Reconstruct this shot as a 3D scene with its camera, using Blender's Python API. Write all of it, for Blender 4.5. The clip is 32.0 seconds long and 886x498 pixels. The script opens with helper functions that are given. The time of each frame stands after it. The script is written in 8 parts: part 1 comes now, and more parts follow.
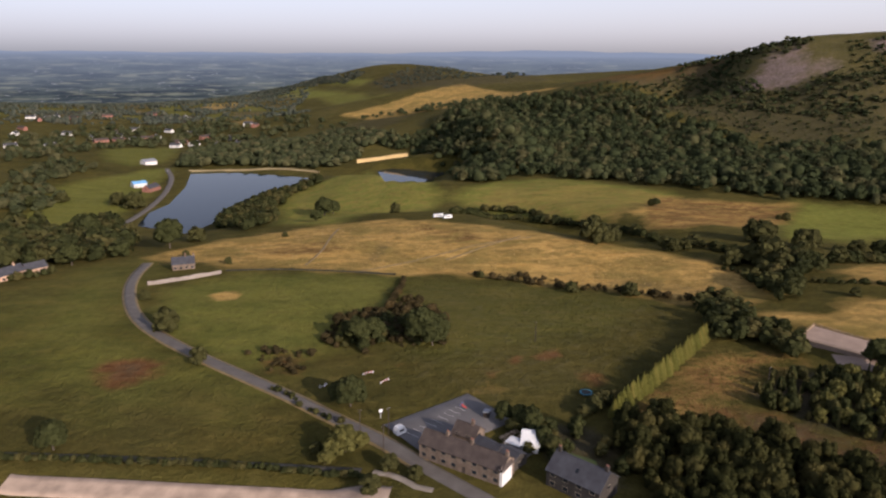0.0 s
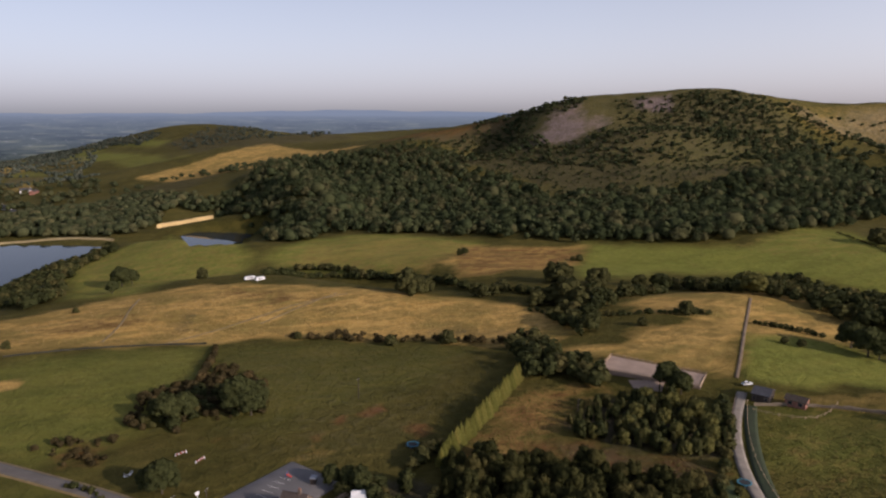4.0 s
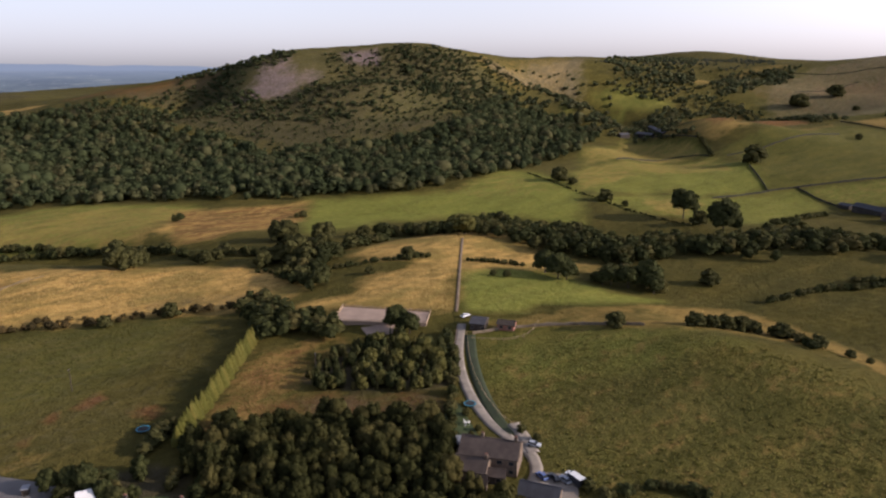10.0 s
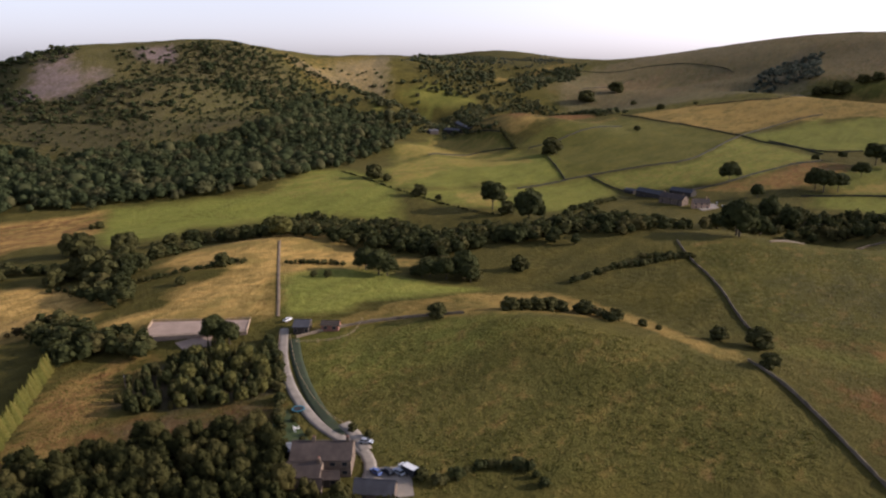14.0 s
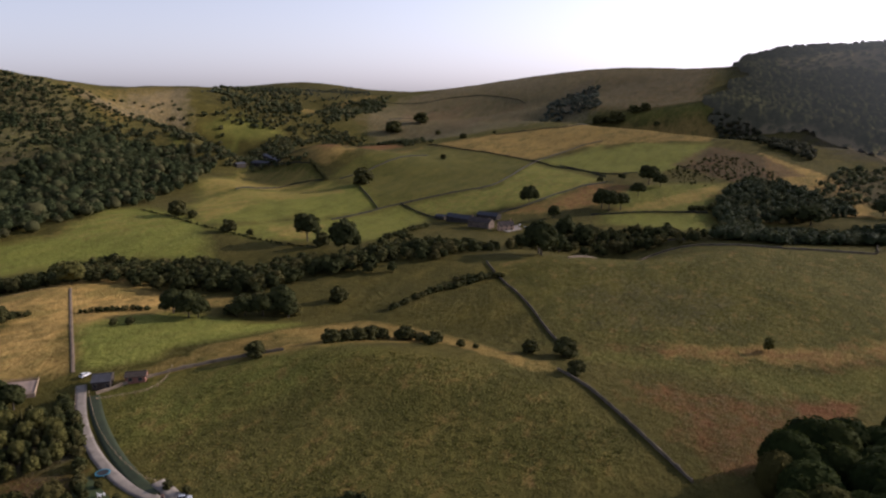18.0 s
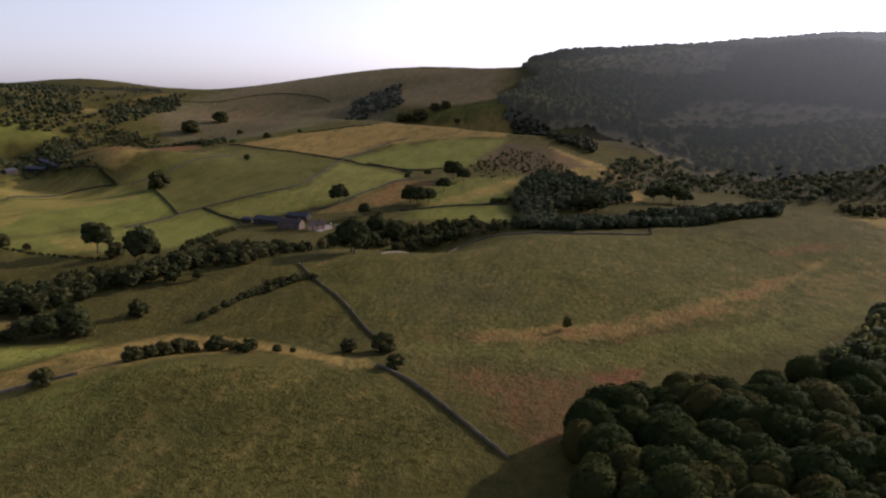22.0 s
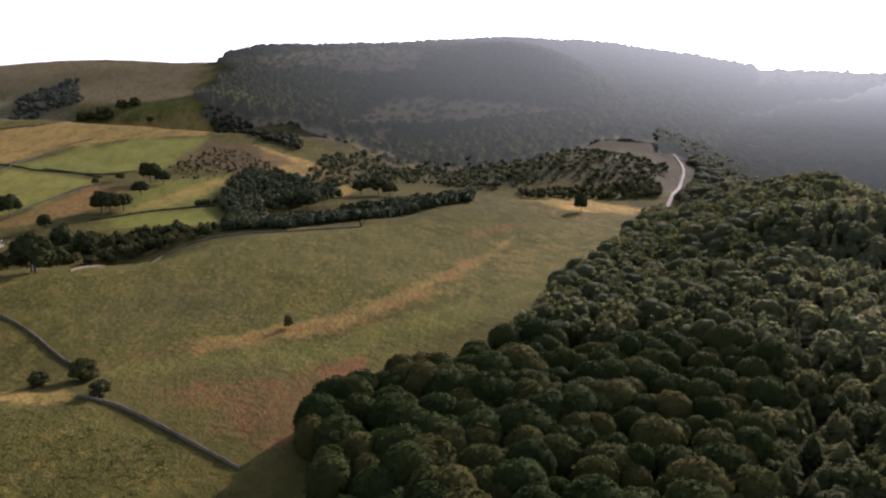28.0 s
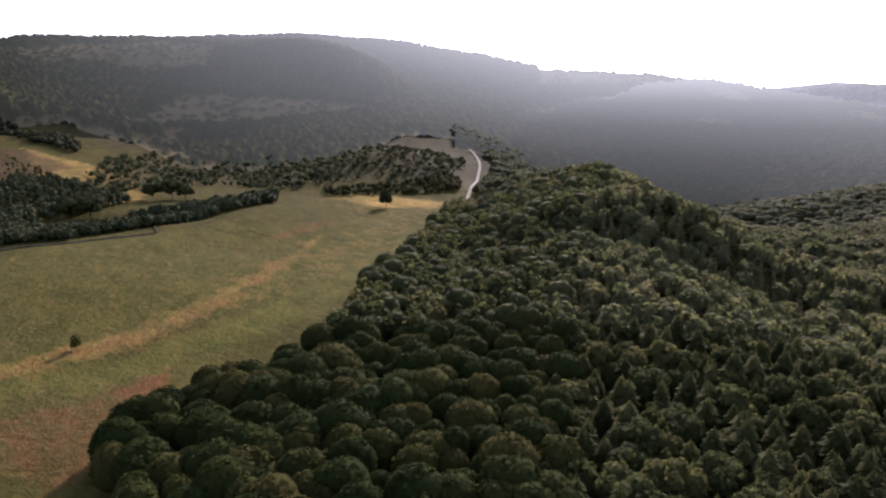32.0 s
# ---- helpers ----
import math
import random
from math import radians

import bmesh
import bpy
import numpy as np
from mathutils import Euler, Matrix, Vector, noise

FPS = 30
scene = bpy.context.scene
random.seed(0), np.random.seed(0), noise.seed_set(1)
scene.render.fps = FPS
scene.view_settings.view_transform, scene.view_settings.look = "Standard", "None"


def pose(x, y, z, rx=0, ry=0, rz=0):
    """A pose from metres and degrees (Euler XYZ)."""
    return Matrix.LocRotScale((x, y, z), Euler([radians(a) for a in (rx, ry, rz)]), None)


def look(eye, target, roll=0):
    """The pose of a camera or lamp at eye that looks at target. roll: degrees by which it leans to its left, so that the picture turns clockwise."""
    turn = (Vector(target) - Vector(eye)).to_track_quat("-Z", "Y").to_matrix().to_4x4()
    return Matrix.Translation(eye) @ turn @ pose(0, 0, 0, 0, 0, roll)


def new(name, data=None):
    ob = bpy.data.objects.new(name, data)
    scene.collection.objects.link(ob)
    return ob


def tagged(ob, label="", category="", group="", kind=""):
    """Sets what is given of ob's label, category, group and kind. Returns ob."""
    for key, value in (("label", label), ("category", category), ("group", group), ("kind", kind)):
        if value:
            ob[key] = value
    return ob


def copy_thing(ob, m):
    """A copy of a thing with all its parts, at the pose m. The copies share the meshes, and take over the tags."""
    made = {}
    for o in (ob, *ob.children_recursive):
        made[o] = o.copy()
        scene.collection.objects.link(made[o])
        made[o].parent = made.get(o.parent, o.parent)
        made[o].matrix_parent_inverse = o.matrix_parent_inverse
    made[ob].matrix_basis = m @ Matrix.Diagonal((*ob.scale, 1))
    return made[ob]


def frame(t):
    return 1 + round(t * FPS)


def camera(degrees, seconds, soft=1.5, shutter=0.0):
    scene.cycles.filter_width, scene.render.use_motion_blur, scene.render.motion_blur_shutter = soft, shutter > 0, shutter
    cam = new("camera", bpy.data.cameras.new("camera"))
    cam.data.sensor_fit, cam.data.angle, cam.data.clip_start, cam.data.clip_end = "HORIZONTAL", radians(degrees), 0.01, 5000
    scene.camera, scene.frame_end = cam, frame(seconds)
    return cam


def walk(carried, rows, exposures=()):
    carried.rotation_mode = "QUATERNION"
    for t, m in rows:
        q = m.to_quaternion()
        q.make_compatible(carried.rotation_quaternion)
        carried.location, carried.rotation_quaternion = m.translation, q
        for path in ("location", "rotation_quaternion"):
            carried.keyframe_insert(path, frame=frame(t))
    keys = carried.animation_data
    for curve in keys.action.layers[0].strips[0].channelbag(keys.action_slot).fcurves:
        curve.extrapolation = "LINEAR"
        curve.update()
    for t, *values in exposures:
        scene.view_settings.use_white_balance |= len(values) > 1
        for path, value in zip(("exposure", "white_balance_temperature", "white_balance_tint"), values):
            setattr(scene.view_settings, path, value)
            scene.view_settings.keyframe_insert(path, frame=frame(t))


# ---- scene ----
cam = camera(64.77, 32.0, soft=2.3)
# The drone hovers and turns: seconds, heading, pitch, roll.
PATH = [
    (0, 0.00, -15.50, 0.42),
    (0.5, 1.92, -14.02, 0.35),
    (1, 3.82, -12.05, 0.30),
    (1.5, 5.74, -10.60, 0.23),
    (2, 7.69, -9.85, 0.21),
    (2.5, 9.65, -9.71, 0.21),
    (3, 11.60, -9.91, 0.17),
    (3.5, 13.53, -10.26, 0.12),
    (5.5, 21.12, -13.25, 0.02),
    (6, 23.04, -13.89, 0.01),
    (6.5, 24.97, -14.18, -0.02),
    (7, 26.90, -14.23, 0.02),
    (7.5, 28.81, -14.24, -0.03),
    (8, 30.71, -14.31, -0.01),
    (8.5, 32.62, -14.32, -0.05),
    (9, 34.49, -14.37, -0.11),
    (9.5, 36.34, -14.42, -0.13),
    (10, 38.23, -14.46, -0.17),
    (10.5, 40.16, -14.47, -0.14),
    (11, 42.09, -14.44, -0.09),
    (11.5, 44.05, -14.41, -0.08),
    (12, 45.94, -14.47, -0.10),
    (12.5, 47.80, -14.50, -0.13),
    (13, 49.59, -14.57, -0.11),
    (13.5, 51.52, -14.61, -0.12),
    (14, 53.44, -14.64, -0.07),
    (14.5, 55.39, -14.53, -0.04),
    (16.5, 62.97, -12.27, -0.02),
    (17, 64.91, -12.17, -0.04),
    (17.5, 66.84, -12.20, -0.02),
    (18, 68.80, -12.20, -0.06),
    (18.5, 70.77, -12.21, -0.07),
    (19, 72.71, -12.21, -0.02),
    (19.5, 74.66, -12.23, -0.06),
    (20, 76.61, -12.25, -0.08),
    (20.5, 78.57, -12.28, -0.10),
    (21, 80.51, -12.31, -0.09),
    (21.5, 82.47, -12.34, -0.09),
    (22, 84.43, -12.36, -0.04),
    (22.5, 86.37, -12.38, -0.04),
    (23, 88.32, -12.41, -0.02),
    (23.5, 90.26, -12.43, -0.07),
    (24, 92.22, -12.45, -0.04),
    (24.5, 94.20, -12.47, 0.03),
    (25, 96.16, -12.49, -0.02),
    (25.5, 98.13, -12.53, -0.01),
    (27.5, 106.05, -12.60, 0.07),
    (28, 108.05, -12.61, 0.12),
    (28.5, 110.03, -12.64, 0.11),
    (29, 112.02, -12.66, 0.11),
    (29.5, 114.01, -12.66, 0.18),
    (30, 116.02, -12.69, 0.17),
    (30.5, 118.03, -12.69, 0.27),
    (31, 120.06, -12.73, 0.20),
    (31.5, 122.07, -12.72, 0.27),
    (32, 124.07, -12.75, 0.30),
]
EYE = 110.0
walk(cam, [(t, pose(0, 0, EYE, 90 + p, 0, -a) @ pose(0, 0, 0, 0, 0, r)) for t, a, p, r in PATH],
     [(0, 0.47, 5850, 23), (1, 0.26, 5850, 23), (2, 0.0, 5850, 23), (3, 0.04, 5850, 23), (4.5, 0.28, 5800, 23), (6, 0.48, 5750, 23), (10, 0.56, 5750, 23), (14, 0.60, 5700, 23), (17, 0.28, 5600, 24), (20, 0.2, 5580, 25), (23, 0.24, 5560, 25), (25.5, 0.48, 5540, 25), (28, 0.90, 5520, 25), (32, 0.94, 5500, 25)])

# ---- world and light ----
SUN_BEARING, SUN_HEIGHT = 139.0, 21.0
world = bpy.data.worlds.new("sky")
scene.world = world
world.use_nodes = True
wn = world.node_tree
sky = wn.nodes.new("ShaderNodeTexSky")
sky.sky_type = "NISHITA"
sky.sun_disc = False
sky.sun_elevation = radians(SUN_HEIGHT)
sky.sun_rotation = radians(SUN_BEARING)
sky.altitude = 300
sky.air_density, sky.dust_density, sky.ozone_density = 1.6, 1.2, 3.0
wn.nodes["Background"].inputs["Strength"].default_value = 0.205
# thin high haze whitens the sky
grey, veil, blend = wn.nodes.new("ShaderNodeRGBToBW"), wn.nodes.new("ShaderNodeMix"), wn.nodes.new("ShaderNodeMix")
for nd in (veil, blend):
    nd.data_type = "RGBA"
wn.links.new(sky.outputs[0], grey.inputs[0])
veil.blend_type, veil.inputs[0].default_value, veil.inputs[7].default_value = "MULTIPLY", 1.0, (1.04, 1.0, 1.01, 1)
wn.links.new(grey.outputs[0], veil.inputs[6])
blend.inputs[0].default_value = 0.72
wn.links.new(sky.outputs[0], blend.inputs[6])
wn.links.new(veil.outputs[2], blend.inputs[7])
# the haze scatters forwards: the sky is paler round the sun and bluer away from it
toward, lobe, glow = wn.nodes.new("ShaderNodeVectorMath"), wn.nodes.new("ShaderNodeValToRGB"), wn.nodes.new("ShaderNodeMix")
toward.operation = "DOT_PRODUCT"
wn.links.new(wn.nodes.new("ShaderNodeTexCoord").outputs["Generated"], toward.inputs[0])
toward.inputs[1].default_value = (0.5 * math.sin(radians(SUN_BEARING)), 0.5 * math.cos(radians(SUN_BEARING)), 0.0)
shift = wn.nodes.new("ShaderNodeMath")
shift.inputs[1].default_value = 0.5
wn.links.new(toward.outputs["Value"], shift.inputs[0])
wn.links.new(shift.outputs[0], lobe.inputs[0])
lobe.color_ramp.elements.new(0.3)
for stop, tone in zip(lobe.color_ramp.elements, ((0.42, 0.45, 0.485, 1), (0.645, 0.665, 0.685, 1), (1.0, 0.975, 0.945, 1))):
    stop.color = tone
glow.data_type, glow.blend_type, glow.inputs[0].default_value = "RGBA", "MULTIPLY", 1.0
wn.links.new(blend.outputs[2], glow.inputs[6])
wn.links.new(lobe.outputs[0], glow.inputs[7])
wn.links.new(glow.outputs[2], wn.nodes["Background"].inputs["Color"])
sun_data = bpy.data.lights.new("sun", "SUN")
sun_data.energy, sun_data.angle, sun_data.color = 4.2, radians(0.6), (1.0, 0.83, 0.60)
sun = new("sun", sun_data)
sb, sh = radians(SUN_BEARING), radians(SUN_HEIGHT)
sun.matrix_world = look((0, 0, 400), (-400 * math.sin(sb) * math.cos(sh), -400 * math.cos(sb) * math.cos(sh), 400 - 400 * math.sin(sh)))

# ---- materials ----
class Nodes:
    """A node material in the making."""

    def __init__(self, name):
        self.mat = bpy.data.materials.new(name)
        self.mat.use_nodes = True
        self.tree = self.mat.node_tree
        self.bsdf = self.tree.nodes["Principled BSDF"]
        self.where = self.tree.nodes.new("ShaderNodeTexCoord").outputs["Object"]

    def link(self, a, b):
        self.tree.links.new(a, b)

    def noise(self, scale, detail=4.0, rough=0.55, vec=None, stretch=None):
        n = self.tree.nodes.new("ShaderNodeTexNoise")
        n.inputs["Scale"].default_value, n.inputs["Detail"].default_value, n.inputs["Roughness"].default_value = scale, detail, rough
        v = vec or self.where
        if stretch:
            m = self.tree.nodes.new("ShaderNodeMapping")
            m.inputs["Scale"].default_value = stretch
            self.link(v, m.inputs[0])
            v = m.outputs[0]
        self.link(v, n.inputs["Vector"])
        return n.outputs["Fac"]

    def ramp(self, fac, *stops):
        n = self.tree.nodes.new("ShaderNodeValToRGB")
        el = n.color_ramp.elements
        while len(el) < len(stops):
            el.new(0.5)
        for e, (p, c) in zip(el, stops):
            e.position, e.color = p, (*c, 1) if len(c) == 3 else c
        self.link(fac, n.inputs[0])
        return n.outputs[0]

    def mix(self, fac, a, b, mode="MIX"):
        n = self.tree.nodes.new("ShaderNodeMix")
        n.data_type, n.blend_type = "RGBA", mode
        for sock, v in ((n.inputs[0], fac), (n.inputs[6], a), (n.inputs[7], b)):
            if hasattr(v, "is_output"):
                self.link(v, sock)
            elif isinstance(v, (int, float)):
                sock.default_value = v
            else:
                sock.default_value = (*v, 1)
        return n.outputs[2]

    def maths(self, op, a, b=0.0, clamp=False):
        n = self.tree.nodes.new("ShaderNodeMath")
        n.operation, n.use_clamp = op, clamp
        for sock, v in zip(n.inputs, (a, b)):
            if hasattr(v, "is_output"):
                self.link(v, sock)
            else:
                sock.default_value = v
        return n.outputs[0]

    def attr(self, name):
        n = self.tree.nodes.new("ShaderNodeAttribute")
        n.attribute_name = name
        return n.outputs

    def island(self):
        return self.tree.nodes.new("ShaderNodeNewGeometry").outputs["Random Per Island"]

    def each(self):
        return self.tree.nodes.new("ShaderNodeObjectInfo").outputs["Random"]

    def bump(self, height, strength=0.4, distance=0.1):
        n = self.tree.nodes.new("ShaderNodeBump")
        n.inputs["Strength"].default_value, n.inputs["Distance"].default_value = strength, distance
        self.link(height, n.inputs["Height"])
        self.link(n.outputs[0], self.bsdf.inputs["Normal"])

    def done(self, colour, rough=0.8, metal=0.0, spec=0.3):
        if hasattr(colour, "is_output"):
            self.link(colour, self.bsdf.inputs["Base Color"])
        else:
            self.bsdf.inputs["Base Color"].default_value = (*colour, 1)
        self.bsdf.inputs["Roughness"].default_value = rough
        self.bsdf.inputs["Metallic"].default_value = metal
        self.bsdf.inputs["Specular IOR Level"].default_value = spec
        return self.mat


def scaled(c, k):
    return tuple(v * k for v in c)


def rough_paint(name, colour, scale=2.0, amount=0.25, rough=0.8, metal=0.0, bump=0.15):
    """A surface of one colour with broad stains and fine grain."""
    m = Nodes(name)
    broad, fine = m.noise(scale * 0.2, 3), m.noise(scale * 3, 5, 0.65)
    c = m.mix(m.ramp(broad, (0.3, (0, 0, 0)), (0.7, (1, 1, 1))), scaled(colour, 1 - amount), scaled(colour, 1 + amount * 0.5))
    c = m.mix(m.maths("MULTIPLY", fine, amount), c, scaled(colour, 0.45))
    m.bump(fine, bump, 0.02)
    return m.done(c, rough, metal)


def ground_material():
    m = Nodes("grassland")
    cov, cov2 = m.attr("cover")["Color"], m.attr("soil")["Color"]
    sep, sep2 = m.tree.nodes.new("ShaderNodeSeparateColor"), m.tree.nodes.new("ShaderNodeSeparateColor")
    m.link(cov, sep.inputs[0])
    m.link(cov2, sep2.inputs[0])
    dry, fern, lush = sep.outputs
    scree, floor, worn = sep2.outputs
    big, mid, small, tuft = m.noise(0.006, 4), m.noise(0.035, 5, 0.6), m.noise(0.25, 5, 0.65), m.noise(1.1, 4, 0.7)
    patch = m.noise(0.09, 5, 0.7, stretch=(1.0, 1.6, 1))
    c = m.mix(m.ramp(mid, (0.35, (0, 0, 0)), (0.65, (1, 1, 1))), (0.045, 0.042, 0.010), (0.079, 0.066, 0.015))
    c = m.mix(m.ramp(big, (0.4, (0, 0, 0)), (0.65, (1, 1, 1))), c, (0.076, 0.066, 0.019))
    c = m.mix(lush, c, m.mix(mid, (0.120, 0.134, 0.024), (0.182, 0.178, 0.038)))

    c = m.mix(m.ramp(patch, (0.50, (0, 0, 0)), (0.68, (0.22, 0.22, 0.22))), c, (0.175, 0.135, 0.040))
    c = m.mix(m.ramp(m.noise(0.16, 4, 0.7), (0.54, (0, 0, 0)), (0.74, (0.4, 0.4, 0.4))), c, (0.040, 0.045, 0.010))

    def spread(amount, lo=0.9, by=small):
        # patchy edges: the cover wins where the noise lies below it
        t = m.maths("ADD", amount, m.maths("MULTIPLY", m.maths("SUBTRACT", by, 0.5), lo))
        return m.ramp(m.maths("MULTIPLY", t, 1.0, True), (0.25, (0, 0, 0)), (0.75, (1, 1, 1)))

    straw = m.mix(mid, (0.34, 0.212, 0.058), (0.47, 0.308, 0.098))
    straw = m.mix(m.ramp(m.noise(0.022, 5, 0.65, stretch=(1.0, 1.8, 1)), (0.48, (0, 0, 0)), (0.60, (0.75, 0.75, 0.75))), straw, (0.150, 0.125, 0.032))
    straw = m.mix(m.ramp(patch, (0.42, (0, 0, 0)), (0.62, (1, 1, 1))), straw, (0.21, 0.145, 0.042))
    c = m.mix(spread(dry, 1.1, patch), c, straw)
    c = m.mix(spread(fern, 1.3, patch), c, m.mix(small, (0.095, 0.043, 0.017), (0.165, 0.085, 0.032)))
    c = m.mix(spread(floor), c, m.mix(mid, m.mix(small, (0.030, 0.032, 0.017), (0.066, 0.058, 0.030)), (0.075, 0.060, 0.038)))
    c = m.mix(spread(scree, 1.2, patch), c, m.mix(small, (0.085, 0.064, 0.056), (0.205, 0.160, 0.142)))
    c = m.mix(spread(worn, 0.8), c, (0.21, 0.165, 0.11))
    c = m.mix(0.5, c, m.ramp(tuft, (0.3, (0.55, 0.55, 0.55)), (0.66, (1.2, 1.2, 1.2))), "MULTIPLY")
    c = m.mix(0.42, c, m.ramp(small, (0.32, (0.62, 0.60, 0.56)), (0.62, (1.22, 1.22, 1.22))), "MULTIPLY")
    streak = m.noise(0.03, 4, 0.6, stretch=(0.7, 2.2, 1))
    c = m.mix(0.42, c, m.ramp(streak, (0.34, (0.60, 0.64, 0.62)), (0.50, (1, 1, 1)), (0.68, (1.30, 1.20, 1.10))), "MULTIPLY")
    h = m.maths("ADD", m.maths("MULTIPLY", tuft, 0.5), m.maths("MULTIPLY", small, 1.6))
    m.bump(h, 0.7, 1.4)
    m.done(c, 0.97, 0, 0.03)
    return m.mat


def leaf_material(name, dark, light, warm, thin=0.35, sheen=0.0, gloss=0.12, rough=0.85):
    """Foliage: each clump and each tree a little different, letting some light through."""
    m = Nodes(name)
    tint = m.attr("tint")["Fac"]
    c = m.mix(m.ramp(m.island(), (0.0, (0.25, 0.25, 0.25)), (1.0, (0.75, 0.75, 0.75))), dark, light)
    c = m.mix(m.ramp(tint, (0.45, (0, 0, 0)), (1.0, (0.85, 0.85, 0.85))), c, warm)
    c = m.mix(m.ramp(tint, (0.0, (0.55, 0.55, 0.55)), (0.4, (0, 0, 0))), c, scaled(dark, 0.7))
    m.done(c, rough, 0, gloss)
    m.bsdf.inputs["Sheen Weight"].default_value = sheen
    m.bsdf.inputs["Sheen Roughness"].default_value = 0.5
    tr = m.tree.nodes.new("ShaderNodeBsdfTranslucent")
    m.link(c, tr.inputs[0])
    mx = m.tree.nodes.new("ShaderNodeMixShader")
    mx.inputs[0].default_value = thin
    m.link(m.bsdf.outputs[0], mx.inputs[1])
    m.link(tr.outputs[0], mx.inputs[2])
    m.link(mx.outputs[0], m.tree.nodes["Material Output"].inputs["Surface"])
    return m.mat


def water_material():
    m = Nodes("water")
    m.bump(m.noise(0.5, 3, stretch=(1, 2.5, 1)), 0.05, 0.05)
    m.bsdf.inputs["IOR"].default_value = 1.14
    return m.done((0.012, 0.019, 0.028), 0.04, 0, 0.5)


GRASS = ground_material()
# far trees: the blue-grey of haze is mixed into the leaf colour
LEAF_FAR_HAZE = leaf_material("far_haze_leaves", (0.046, 0.058, 0.044), (0.082, 0.094, 0.066), (0.108, 0.106, 0.070), 0.35, gloss=0.1)
LEAF_OAK = leaf_material("oak_leaves", (0.027, 0.033, 0.012), (0.066, 0.070, 0.023), (0.108, 0.092, 0.032), gloss=0.06)
LEAF_BRAMBLE = leaf_material("bramble_leaves", (0.040, 0.032, 0.014), (0.074, 0.058, 0.024), (0.105, 0.074, 0.030), gloss=0.05)
LEAF_COPSE = leaf_material("willow_leaves", (0.027, 0.029, 0.011), (0.052, 0.053, 0.018), (0.086, 0.075, 0.026), gloss=0.0)
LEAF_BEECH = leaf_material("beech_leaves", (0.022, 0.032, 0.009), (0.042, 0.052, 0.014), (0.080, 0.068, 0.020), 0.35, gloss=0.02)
LEAF_WOOD = leaf_material("woodland_leaves", (0.040, 0.052, 0.024), (0.074, 0.086, 0.036), (0.112, 0.102, 0.046), 0.4, gloss=0.0)
LEAF_FIR = leaf_material("fir_needles", (0.024, 0.034, 0.015), (0.060, 0.070, 0.028), (0.080, 0.080, 0.032), 0.2, gloss=0.1)
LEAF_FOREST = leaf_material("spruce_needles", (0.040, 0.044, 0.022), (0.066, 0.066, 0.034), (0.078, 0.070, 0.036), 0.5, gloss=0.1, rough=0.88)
# side-valley woods: leaf colour lifted to stand in for the haze
LEAF_VALLEY_HAZE = leaf_material("valley_haze_leaves", (0.090, 0.096, 0.046), (0.130, 0.130, 0.064), (0.142, 0.130, 0.064), 0.6, gloss=0.3, rough=0.88)
# lighter copies of larch and beech: low sun and haze put into the colour
LEAF_LARCH_SUN_TINT = leaf_material("larch_sun_tint", (0.115, 0.124, 0.050), (0.175, 0.174, 0.070), (0.185, 0.165, 0.070), 0.6, gloss=0.35, rough=0.84)
LEAF_BEECH_SUN_TINT = leaf_material("beech_sun_tint", (0.060, 0.070, 0.024), (0.104, 0.110, 0.038), (0.125, 0.110, 0.040), 0.55, gloss=0.16, rough=0.86)
# woodland green lifted to a lit olive, sun and haze in the colour
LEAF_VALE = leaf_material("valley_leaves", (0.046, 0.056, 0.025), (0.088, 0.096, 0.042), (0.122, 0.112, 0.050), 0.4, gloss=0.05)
LEAF_BIRCH = leaf_material("birch_leaves", (0.062, 0.070, 0.020), (0.118, 0.120, 0.034), (0.150, 0.132, 0.040), 0.45, gloss=0.05)
LEAF_POPLAR = leaf_material("cypress_foliage", (0.085, 0.088, 0.016), (0.150, 0.145, 0.030), (0.175, 0.15, 0.035))
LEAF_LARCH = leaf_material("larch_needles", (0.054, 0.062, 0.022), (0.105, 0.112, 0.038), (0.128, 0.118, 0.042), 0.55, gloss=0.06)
BARK = rough_paint("bark", (0.085, 0.068, 0.05), 3, 0.4, 0.95)
WATER = water_material()
STONE = rough_paint("gritstone", (0.20, 0.165, 0.125), 1.5, 0.45, 0.95)
FIELD_STONE = rough_paint("field_stone", (0.175, 0.138, 0.095), 1.5, 0.45, 0.95)
# near-black stone: the farm walls' shaded side is put into the colour
DARKENED_STONE = rough_paint("darkened_stone", (0.034, 0.032, 0.022), 1.5, 0.4, 0.95)
DARK_STONE = rough_paint("weathered_stone", (0.050, 0.043, 0.036), 1.5, 0.45, 0.95)
ASPHALT = rough_paint("asphalt", (0.118, 0.104, 0.090), 1.0, 0.25, 0.9)
GRAVEL = rough_paint("gravel", (0.24, 0.205, 0.165), 1.5, 0.3, 0.95)
SAND = rough_paint("arena_sand", (0.30, 0.22, 0.165), 0.8, 0.22, 0.95)

# ---- the ground ----
HILLS = []


def hill(x, y, along, across, bearing, height):
    """A rise or hollow: its place, its half-lengths along and across a bearing, its height."""
    HILLS.append((x, y, along, across, radians(bearing), height))


hill(730, 1246, 568, 247, 92, 98.1)
hill(2072, -636, 734, 564, 35, 137.1)
hill(1948, 1642, 1021, 955, 3, 114.6)
hill(808, -946, 949, 315, 71, 48.5)
hill(-274, 793, 426, 298, 35, -38.4)
hill(695, 59, 321, 105, 148, -15.4)
hill(2465, 344, 564, 585, 60, 125.9)
hill(732, 860, 153, 127, 173, 27.7)
hill(509, -1068, 480, 430, 117, -28.5)
hill(-215, 3080, 1161, 304, 161, 54.2)
hill(475, -220, 180, 118, 112, -5.9)
